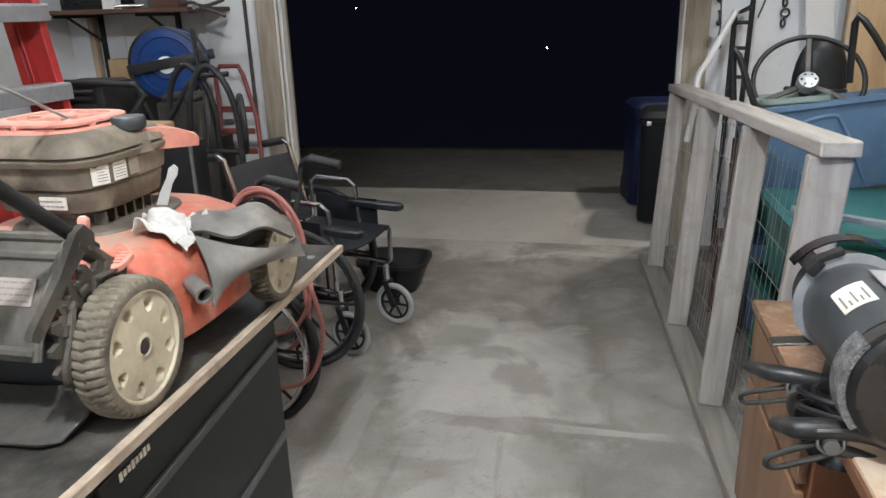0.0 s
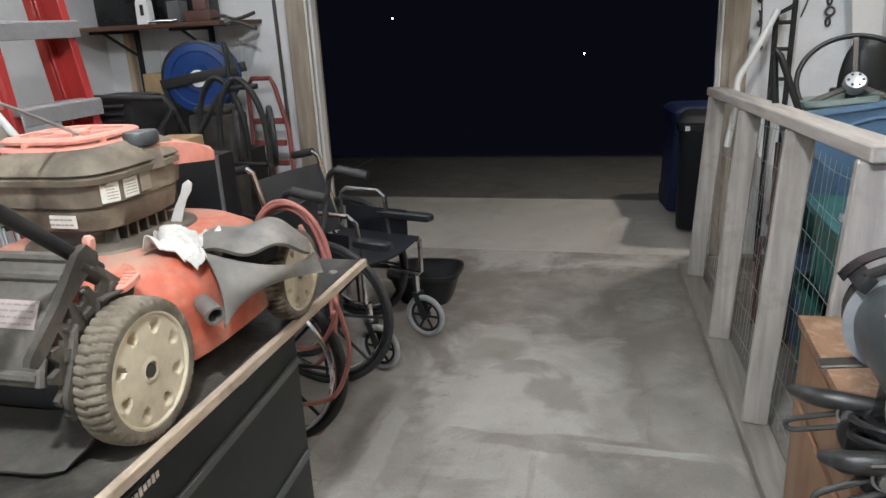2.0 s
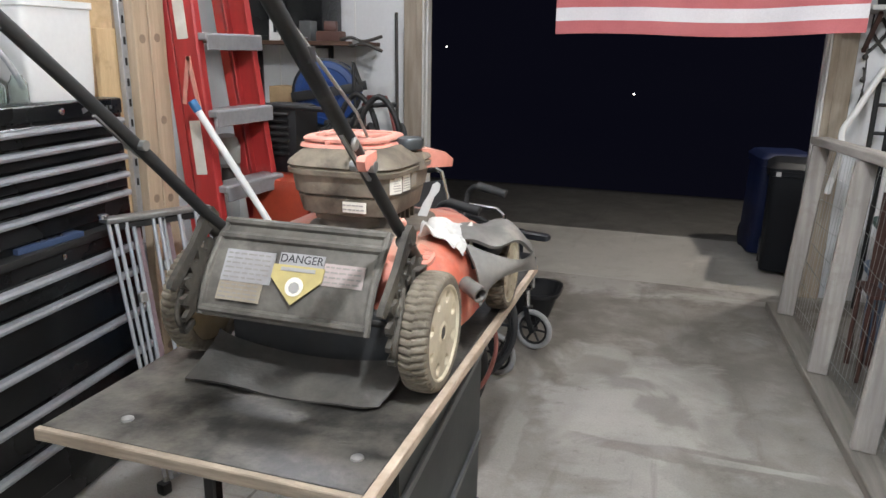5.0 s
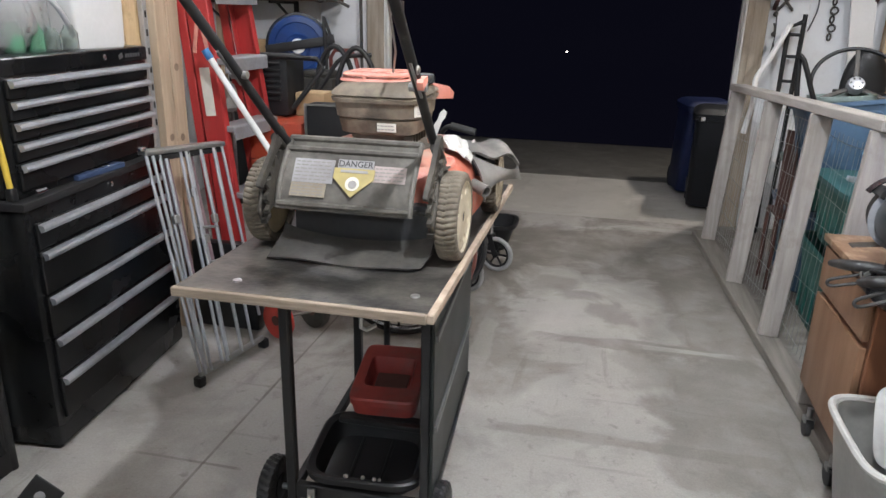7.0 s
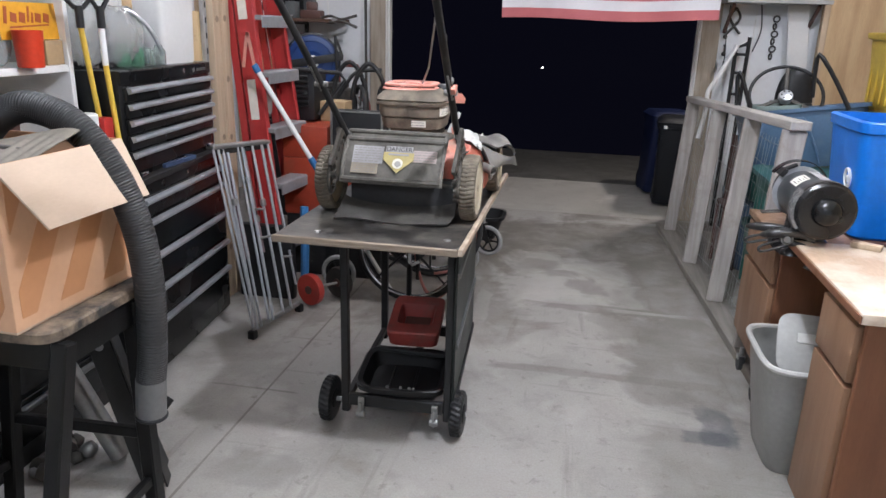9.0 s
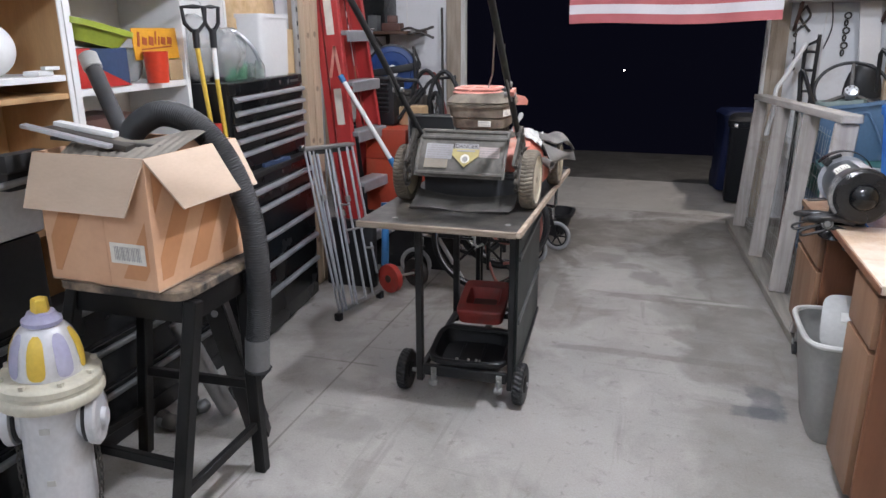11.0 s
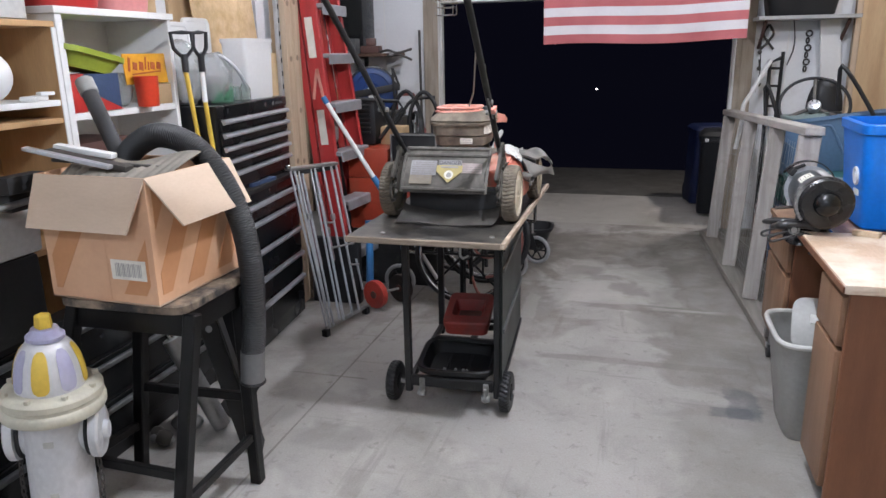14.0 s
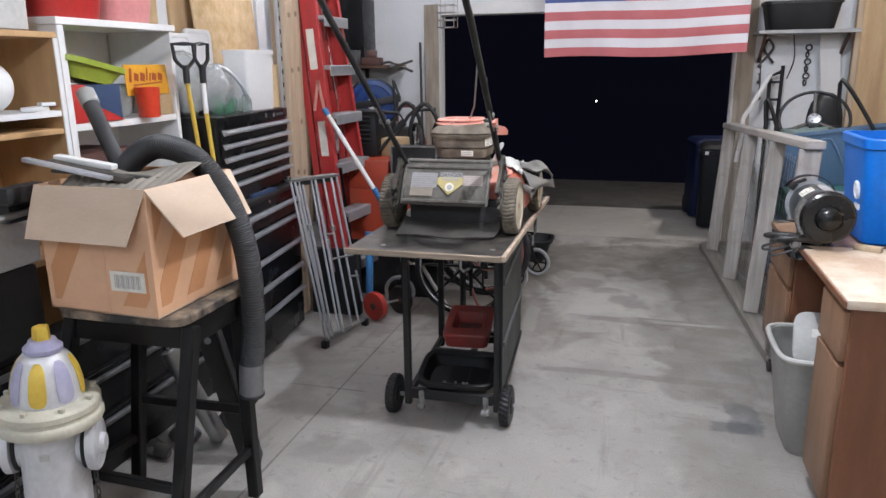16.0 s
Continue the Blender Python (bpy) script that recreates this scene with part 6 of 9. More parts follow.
for nm, a, b, mt in (("side_panel", (bx0, ty0, 0), (bx1, ty0 + 0.02, 1.54), m_case_brown), ("side_panel", (bx0, ty1 - 0.02, 0), (bx1, ty1, 1.54), m_case_brown), ("back_panel", (bx0 - 0.008, ty0, 0), (bx0, ty1, 1.54), m_case_brown),
                     ("top_panel", (bx0, ty0, 1.54), (bx1, ty1, 1.560), m_case_brown), ("shelf", (bx0, ty0 + 0.02, 1.283), (bx1 - 0.002, ty1 - 0.02, 1.303), m_old_white), ("shelf", (bx0, ty0 + 0.02, 1.225), (bx1 - 0.002, ty1 - 0.02, 1.243), m_case_brown),
                     ("shelf", (bx0, ty0 + 0.02, 0.80), (bx1 - 0.002, ty1 - 0.02, 0.82), m_case_brown), ("front_strip", (bx1 - 0.002, ty1 - 0.02, 0), (bx1 + 0.004, ty1, 1.54), m_old_white)):
    bm = B()
    span(bm, a, b)
    part(nm, bm, mt, tb, bevel=0.002, seg=1)
bm = B()
bmesh.ops.create_uvsphere(bm, u_segments=28, v_segments=18, radius=0.085, matrix=pose(-2.12, 0.090, 1.388))
solo("globe_shade", bm, m_white_plastic, "white glass globe shade on the tan bookcase", "lamp shade")
bm = B()
box(bm, (-2.06, 0.22, 1.312), (0.05, 0.10, 0.016), (0, 0, 20))
box(bm, (-2.05, 0.26, 1.326), (0.03, 0.05, 0.012), (0, 0, -15))
solo("fitting", bm, m_white_plastic, "small white plastic fitting on the tan bookcase", "fitting", bevel=0.003)
bm = B()
loft(bm, [rounded(-2.17, -0.06, z, rx, ry, 7) for z, rx, ry in ((1.560, 0.13, 0.30), (1.565, 0.14, 0.31), (1.70, 0.14, 0.315), (1.705, 0.148, 0.322), (1.755, 0.148, 0.322), (1.765, 0.135, 0.31))])
solo("cooler", bm, m_bin_rim, "off-white plastic cooler box on the tan bookcase", "cooler")

# ---- stool with an open carton ----
st = thing("bar_stool", "black wooden bar stool with a worn board seat", "stool", (-1.52, 0.02, 0))
SL = {"fr": ((-1.335, -0.275, 0.0), (-1.292, -0.135, 0.745)), "br": ((-1.340, 0.190, 0.0), (-1.310, 0.13, 0.745)), "bl": ((-1.80, 0.17, 0.0), (-1.66, 0.12, 0.745)), "fl": ((-1.84, -0.24, 0.0), (-1.68, -0.14, 0.745))}
for k, (a, b) in SL.items():
    bm = B()
    beam(bm, a, b, 0.040, 0.040, up=(0, 1, 0))
    part("leg", bm, m_stool, st, bevel=0.004, seg=1)
for a, b, z in (("fr", "br", 0.19), ("fl", "bl", 0.19), ("fr", "fl", 0.28), ("br", "bl", 0.34)):
    p, q = (Vector(SL[k][0]).lerp(Vector(SL[k][1]), z / 0.745) for k in (a, b))
    bm = B()
    beam(bm, p, q, 0.022, 0.030)
    part("stretcher", bm, m_stool, st, bevel=0.003, seg=1)
bm = B()
box(bm, (-1.490, -0.003, 0.715), (0.385, 0.30, 0.07))
part("apron", bm, m_stool, st, bevel=0.004)
bm = B()
loft(bm, [rounded(-1.500, 0.005, z, rx, ry, 9) for z, rx, ry in ((0.750, 0.205, 0.18), (0.754, 0.212, 0.188), (0.775, 0.212, 0.188), (0.779, 0.208, 0.184))])
part("seat", bm, m_worn_seat, st, "peeling tan seat board")

CB = {"fl": (-1.712, -0.180), "fr": (-1.345, -0.200), "br": (-1.335, 0.195), "bl": (-1.72, 0.21)}
cz0, cz1 = 0.781, 1.135
cbx = thing("carton", "open cardboard box with orange diagonal stripes on the stool", "cardboard box", (-1.53, 0.0, cz0))


def wall_frame(a, b):
    """x along the wall, y up, z outwards."""
    p, q = Vector((*CB[a], cz0)), Vector((*CB[b], cz0))
    x = (q - p).normalized()
    y = Vector((0, 0, 1))
    m = Matrix((x, y, x.cross(y))).transposed().to_4x4()
    m.translation = p
    return m, (q - p).length


for wi, (a, b) in enumerate((("fl", "fr"), ("fr", "br"), ("br", "bl"), ("bl", "fl"))):
    m, w = wall_frame(a, b)
    bm = B()
    box(bm, (w / 2, (cz1 - cz0) / 2, -0.0025), (w - 0.001, cz1 - cz0, 0.005), m=m)
    sd = part("side", bm, m_box_light, cbx, bevel=0.001, seg=1)
    if wi < 2:
        H = cz1 - cz0
        for k in range(5):
            x0 = -0.18 + k * 0.145 + (0.02 if wi else 0)
            lo, hi = 0.03, H - 0.03
            run = 0.17
            pts_ = [(x0, lo), (x0 + 0.075, lo), (x0 + 0.075 + run, hi), (x0 + run, hi)]
            xs0, xs1 = 0.02, w - 0.02
            # keep the stripe within the wall
            def cut(poly, keep, at):
                out = []
                for i in range(len(poly)):
                    p, q = poly[i], poly[(i + 1) % len(poly)]
                    ip, iq = (p[0] - at) * keep >= 0, (q[0] - at) * keep >= 0
                    if ip:
                        out.append(p)
                    if ip != iq:
                        t = (at - p[0]) / (q[0] - p[0])
                        out.append((at, p[1] + t * (q[1] - p[1])))
                return out
            clip = cut(cut(pts_, 1, xs0), -1, xs1)
            if wi == 0:
                clip = cut(clip, -1, w * 0.42) if k < 2 else (cut(clip, 1, w * 0.55) if k > 2 else [])
            if len(clip) > 2:
                bm = B()
                prism(bm, clip, 0.001, m @ Matrix.Translation((0, 0, 0.0002)))
                part("stripe", bm, m_box_orange, sd, smooth=0)
m, w = wall_frame("fl", "fr")
bm = B()
box(bm, (w * 0.765, 0.100, 0.002), (0.115, 0.056, 0.0012), m=m)
lb = part("label", bm, m_paper, cbx, "white barcode label")
for k in range(16):
    bm = B()
    box(bm, (w * 0.765 - 0.042 + 0.0056 * k, 0.100, 0.003), (0.0015 + 0.0012 * (k * 7 % 3), 0.038, 0.0006), m=m)
    part("code_bar", bm, m_print, lb, smooth=0)
bm = B()
box(bm, (w * 0.5, 0.177, 0.0012), (0.055, 0.345, 0.0008), m=m)
part("tape", bm, m_box_light, cbx, "clear tape strip", smooth=0)
bm = B()
vs = [(*CB[k], cz0 + 0.002) for k in ("fl", "fr", "br", "bl")]
prism(bm, [(v[0], v[1]) for v in vs], 0.005, Matrix.Translation((0, 0, cz0 + 0.001)))
part("base", bm, m_kraft, cbx)
for a, b, drop, L2, inset0, inset1 in (("fl", "fr", 70, 0.150, -0.004, 0.035), ("fr", "br", 62, 0.150, 0.05, 0.01), ("br", "bl", 78, 0.12, 0, 0), ("bl", "fl", 80, 0.12, 0, 0)):
    m, w = wall_frame(a, b)
    bm = B()
    mf = m @ Matrix.Translation((0, cz1 - cz0, 0)) @ Matrix.Rotation(radians(drop), 4, "X")
    prism(bm, [(0, 0.0), (w, 0.0), (w - inset1, L2), (inset0, L2)], 0.005, mf @ Matrix.Rotation(radians(90), 4, "X") @ Matrix.Scale(1, 4))
    part("flap", bm, m_kraft, cbx, "bare kraft flap", smooth=0)
# things in the carton: corrugated liner, metal bars, vacuum hose and pipe
bm = B()
sheet(bm, lambda u, v: Vector((-1.345 - 0.33 * u, -0.165 + 0.02 * math.sin(u * 9) + 0.13 * v + 0.10 * (1 - u) * v, 1.105 + 0.055 * v ** 0.8 + 0.005 * math.sin(u * 75) * (1 - v) + 0.012 * math.sin(u * 7 + 1) * v)), 90, 6, 0.003)
solo("cardboard_liner", bm, m_grey_liner, "torn grey corrugated liner sticking out of the carton", "cardboard", smooth=50)
for a, b, r, mt in (((-1.755, -0.155, 1.200), (-1.50, -0.13, 1.150), 0.012, m_alu), ((-1.73, -0.10, 1.185), (-1.48, -0.08, 1.138), 0.018, m_iron), ((-1.746, -0.05, 1.194), (-1.575, -0.02, 1.164), 0.016, m_white_plastic), ((-1.70, -0.12, 1.165), (-1.40, -0.02, 1.135), 0.010, m_iron)):
    bm = B()
    beam(bm, a, b, r * 2.2, r)
    solo("metal_bar", bm, mt, "scratched metal bar lying across the open carton", "bar", group="bars in the carton", bevel=0.004)
ppe = thing("vacuum_wand", "dark grey vacuum pipe with a pale collar in the carton", "vacuum pipe", (-1.62, 0.05, 0.80))
bm = B()
rod(bm, (-1.45, -0.005, 0.87), (-1.80, 0.17, 1.345), 0.0245, seg=24)
part("pipe", bm, m_vac_hose, ppe)
bm = B()
lathe(bm, [(0.0255, 0), (0.028, 0.003), (0.028, 0.05), (0.025, 0.053), (0.019, 0.053), (0.019, 0.01)], 24, Matrix.Translation((-1.80, 0.17, 1.345)) @ Vector((-0.35, 0.175, 0.475)).to_track_quat("Z", "Y").to_matrix().to_4x4() @ Matrix.Translation((0, 0, -0.02)))
part("collar", bm, m_bin_grey, ppe, "pale metal collar")
vh = thing("vacuum_hose", "thick ribbed black vacuum hose arching out of the carton", "hose", (-1.30, 0.12, 0.40))
HP = curve_pts([(-1.70, 0.125, 1.095), (-1.65, 0.115, 1.135), (-1.585, 0.105, 1.185), (-1.50, 0.10, 1.212), (-1.40, 0.11, 1.178), (-1.325, 0.12, 1.085), (-1.275, 0.13, 0.95), (-1.258, 0.135, 0.80), (-1.268, 0.14, 0.62), (-1.285, 0.14, 0.50)], 14)
bm = B()
nH = len(HP)
fine = []
for i in range(nH - 1):
    for s in range(6):
        fine.append(HP[i].lerp(HP[i + 1], s / 6))
fine.append(HP[-1])
cnt = len(fine)
tube(bm, fine, lambda t: 0.0364 + 0.0011 * math.cos(t * (cnt - 1) * math.pi / 2), 20)
part("ribbed_hose", bm, m_vac_hose, vh, smooth=60)
bm = B()
rod(bm, (-1.283, 0.14, 0.52), (-1.292, 0.14, 0.415), 0.0385, seg=24)
part("cuff", bm, m_duct, vh, "grey taped cuff")
bm = B()
ring(bm, (-1.291, 0.14, 0.412), (0.1, 0, 1), 0.036, 0.006)
part("cuff_rim", bm, m_black_plastic, vh)
bm = B()
rod(bm, (-1.665, 0.118, 1.122), (-1.76, 0.135, 1.075), 0.040, 0.036, 24)
part("nozzle", bm, m_black_plastic, vh, "black plastic hose end")

# ---- painted fire hydrant ----
HX, HY = -1.615, -0.33
hy = thing("fire_hydrant", "worn white fire hydrant with lilac and yellow bonnet stripes", "fire hydrant", (HX, HY, 0))
bm = B()
lathe(bm, [(0.16, 0), (0.16, 0.03), (0.125, 0.035), (0.118, 0.10), (0.113, 0.50), (0.118, 0.515), (0.118, 0.53)], 48, pose(HX, HY, 0))
part("barrel", bm, m_hydrant, hy, "scuffed white barrel", smooth=40)
bm = B()
lathe(bm, [(0.118, 0.530), (0.178, 0.532), (0.183, 0.540), (0.183, 0.556), (0.178, 0.562), (0.172, 0.564), (0.172, 0.572), (0.176, 0.576), (0.176, 0.592), (0.168, 0.600), (0.13, 0.604)], 56, pose(HX, HY, 0))
fg = part("flange", bm, m_flange, hy, "yellowed bolted flange", smooth=40)
for k in range(8):
    a = 2 * math.pi * (k + 0.3) / 8
    bm = B()
    rod(bm, (HX + 0.155 * math.cos(a), HY + 0.155 * math.sin(a), 0.600), (HX + 0.155 * math.cos(a), HY + 0.155 * math.sin(a), 0.612), 0.012, seg=6)
    part("bolt", bm, m_flange, fg)
dome = [(0.120, 0.602), (0.121, 0.62), (0.118, 0.65), (0.108, 0.685), (0.090, 0.715), (0.068, 0.735), (0.056, 0.740)]
bm = B()
lathe(bm, dome, 48, pose(HX, HY, 0))
bon = part("bonnet", bm, m_hydrant, hy, "white painted bonnet")
for k in range(8):
    mt = (m_lilac, m_yellow)[k % 2]
    a0 = 2 * math.pi * (k + 0.12) / 8 - 1.95
    bm = B()

    def petal(u, v, a0=a0):
        i = v * (len(dome) - 3) + 0.5
        j = int(i)
        r = dome[j][0] + (dome[j + 1][0] - dome[j][0]) * (i - j) + 0.0022
        z = dome[j][1] + (dome[j + 1][1] - dome[j][1]) * (i - j)
        a = a0 + (u - 0.5) * 0.50 * (1 - 0.6 * abs(2 * v - 1) ** 5)
        return Vector((HX + r * math.cos(a), HY + r * math.sin(a), z))

    sheet(bm, petal, 6, 12, 0.0012)
    part("painted_petal", bm, mt, bon, smooth=60)
bm = B()
lathe(bm, [(0.058, 0.738), (0.066, 0.742), (0.066, 0.752), (0.052, 0.760), (0.045, 0.772), (0.02, 0.774)], 36, pose(HX, HY, 0))
part("collar", bm, m_lilac, hy, "lilac painted collar")
bm = B()
loft(bm, [[Vector((HX + 1.2 * r * math.cos(a), HY + 1.2 * r * math.sin(a), z)) for a in [2 * math.pi * i / 5 for i in range(5)]] for z, r in ((0.772, 0.027), (0.806, 0.024), (0.810, 0.019))])
part("operating_nut", bm, m_yellow, hy, "yellow painted operating nut", smooth=0)
for sgn, an in ((1, 24), (-1, 24)):
    aa = radians(an if sgn >= 0 else an + 180)
    m = pose(HX, HY, 0.455) @ Matrix.Rotation(aa, 4, "Z") @ AX["x"]
    bm = B()
    lathe(bm, [(0.062, 0.07), (0.064, 0.128), (0.080, 0.131), (0.082, 0.158), (0.074, 0.166), (0.030, 0.169), (0.026, 0.186), (0.018, 0.188)], 28, m)
    cap = part("hose_cap", bm, m_hydrant, hy)
    bm = B()
    lathe(bm, [(0.066, 0.112), (0.074, 0.115), (0.074, 0.124), (0.066, 0.127)], 28, m)
    part("cap_ring", bm, m_black_satin, cap)
for a in (radians(22), radians(-150)):
    ch = None
    for k in range(13):
        z = 0.38 - 0.027 * k
        c = Vector((HX + (0.135 + 0.012 * math.sin(k * 0.5)) * math.cos(a), HY + 0.135 * math.sin(a), z))
        bm = B()
        pts_ = [c + Vector((0.008 * math.cos(t) if k % 2 else 0, 0 if k % 2 else 0.008 * math.cos(t), 0.017 * math.sin(t))) for t in [2 * math.pi * i / 12 for i in range(12)]]
        tube(bm, pts_, 0.0032, 6, True)
        part("chain_link", bm, m_iron, hy)
for k, (w_, z) in enumerate(((0.035, 0.46), (0.03, 0.30), (0.06, 0.20))):
    bm = B()
    a = radians(-62)
    c = (HX + 0.116 * math.cos(a), HY + 0.116 * math.sin(a), z)
    box(bm, (0, 0, 0), (w_, 0.004, 0.018), m=Matrix.Translation(c) @ Matrix.Rotation(a + math.pi / 2, 4, "Z"))
    part("cast_mark", bm, m_bin_rim, hy, bevel=0.001, seg=1)

hy.scale = (0.73, 0.73, 0.975)
hy.location.x -= 0.035
hy.rotation_euler.y = radians(3.0)

# ---- steel odds and ends round the stool ----
for k, (a, b, w_) in enumerate((((-1.455, 0.35, 0.02), (-1.545, 0.27, 0.60), 0.065), ((-1.50, 0.42, 0.02), (-1.62, 0.34, 0.60), 0.055))):
    ai = thing("angle_iron", "dark punched steel bracket leaning by the stool", "bracket", a, group="steel brackets")
    bm = B()
    beam(bm, a, b, w_, 0.006, up=(0.35, -0.9, 0))
    part("web", bm, m_black_satin, ai, bevel=0.002, seg=1)
    bm = B()
    beam(bm, Vector(a) + Vector((w_ / 2, 0.03, 0)), Vector(b) + Vector((w_ / 2, 0.03, 0)), 0.006, 0.06, up=(0.35, -0.9, 0))
    part("flange", bm, m_black_satin, ai, bevel=0.002, seg=1)
    for t in ((0.86, 0.95) if k == 0 else ()):
        c = Vector(a).lerp(Vector(b), t) + Vector((0.002, -0.006, 0))
        bm = B()
        lathe(bm, [(0.012, 0), (0.012, 0.002)], 16, Matrix.Translation(c) @ Vector((0.35, -0.9, 0.15)).to_track_quat("Z", "Y").to_matrix().to_4x4())
        part("punched_hole", bm, m_duct, ai)
fi = thing("angle_iron", "black punched angle iron standing on the floor", "bracket", (-1.66, 0.62, 0), group="steel brackets")
bm = B()
beam(bm, (-1.69, 0.56, 0.02), (-1.60, 0.66, 0.16), 0.09, 0.006, up=(0.5, -0.6, 0.6))
part("web", bm, m_black_satin, fi, bevel=0.002, seg=1)
for t in (0.25, 0.5, 0.78):
    c = Vector((-1.69, 0.56, 0.02)).lerp(Vector((-1.60, 0.66, 0.16)), t) + Vector((0.003, -0.004, 0.004))
    bm = B()
    lathe(bm, [(0.014, 0), (0.014, 0.002)], 14, Matrix.Translation(c) @ Vector((0.5, -0.6, 0.6)).to_track_quat("Z", "Y").to_matrix().to_4x4())
    part("punched_hole", bm, m_duct, fi)
cyl = thing("gas_spring", "silver metal cylinder leaning under the stool", "metal cylinder", (-1.62, 0.40, 0))
bm = B()
rod(bm, (-1.66, 0.48, 0.02), (-1.80, 0.42, 0.40), 0.035, seg=20)
part("barrel", bm, m_steel, cyl)
bm = B()
rod(bm, (-1.80, 0.42, 0.40), (-1.86, 0.395, 0.56), 0.014, seg=14)
part("rod", bm, m_chrome, cyl)
rnd = random.Random(21)
for k in range(9):
    x, y = -1.86 + 0.10 * rnd.random(), 0.28 + 0.22 * rnd.random()
    bm = B()
    r = 0.02 + 0.012 * rnd.random()
    lathe(bm, [(r * 0.8, 0), (r, r * 0.4), (r, r * 1.2), (r * 0.7, r * 1.7), (r * 0.3, r * 1.8)], 14, pose(x, y, 0.012, 70 * rnd.random(), 40, 360 * rnd.random()) @ Matrix.Translation((0, 0, -0.0)))
    zmin = min(v.co.z for v in bm.verts)
    bm.transform(Matrix.Translation((0, 0, -zmin)))
    solo("metal_fitting", bm, m_steel if k % 2 else m_iron, "small greasy metal fitting on the floor", "fitting", group="loose fittings under the stool")
# black storage cabinet beside the bookcases, its top cluttered
bk = thing("drawer_cabinet", "black steel drawer cabinet behind the stool", "cabinet", (-1.86, 0.62, 0))
bm = B()
span(bm, (-2.02, -0.42, 0.0), (-1.93, 0.86, 0.60))
part("body", bm, m_black_satin, bk, bevel=0.006)
for z in (0.08, 0.25, 0.42):
    bm = B()
    span(bm, (-1.93, -0.40, z), (-1.918, 0.84, z + 0.155))
    dr = part("drawer", bm, m_black_metal, bk, bevel=0.003, seg=1)
    bm = B()
    span(bm, (-1.918, -0.36, z + 0.118), (-1.897, 0.80, z + 0.138))
    part("drawer_pull", bm, m_cart_trim, dr, bevel=0.004, seg=1)
vz = thing("bench_vise", "black cast bench vise beside the carton", "vise", (-1.95, -0.10, 0.60))
bm = B()
span(bm, (-2.02, -0.30, 0.60), (-1.90, -0.02, 0.86))
part("pedestal", bm, m_black_satin, vz, bevel=0.02)
bm = B()
loft(bm, [rounded(-1.96, -0.14, z, rx, ry, 9) for z, rx, ry in ((0.861, 0.055, 0.14), (0.866, 0.060, 0.145), (1.012, 0.066, 0.152), (1.018, 0.062, 0.148))])
part("grey_base_box", bm, m_bin_rim, vz, "pale grey base box")
bm = B()
box(bm, (-1.88, -0.14, 1.06), (0.16, 0.10, 0.08))
box(bm, (-1.80, -0.14, 1.10), (0.05, 0.14, 0.05))
part("jaw", bm, m_black_satin, vz, bevel=0.008)
bm = B()
rod(bm, (-1.80, -0.26, 1.04), (-1.80, -0.02, 1.05), 0.010)
part("handle", bm, m_steel, vz)

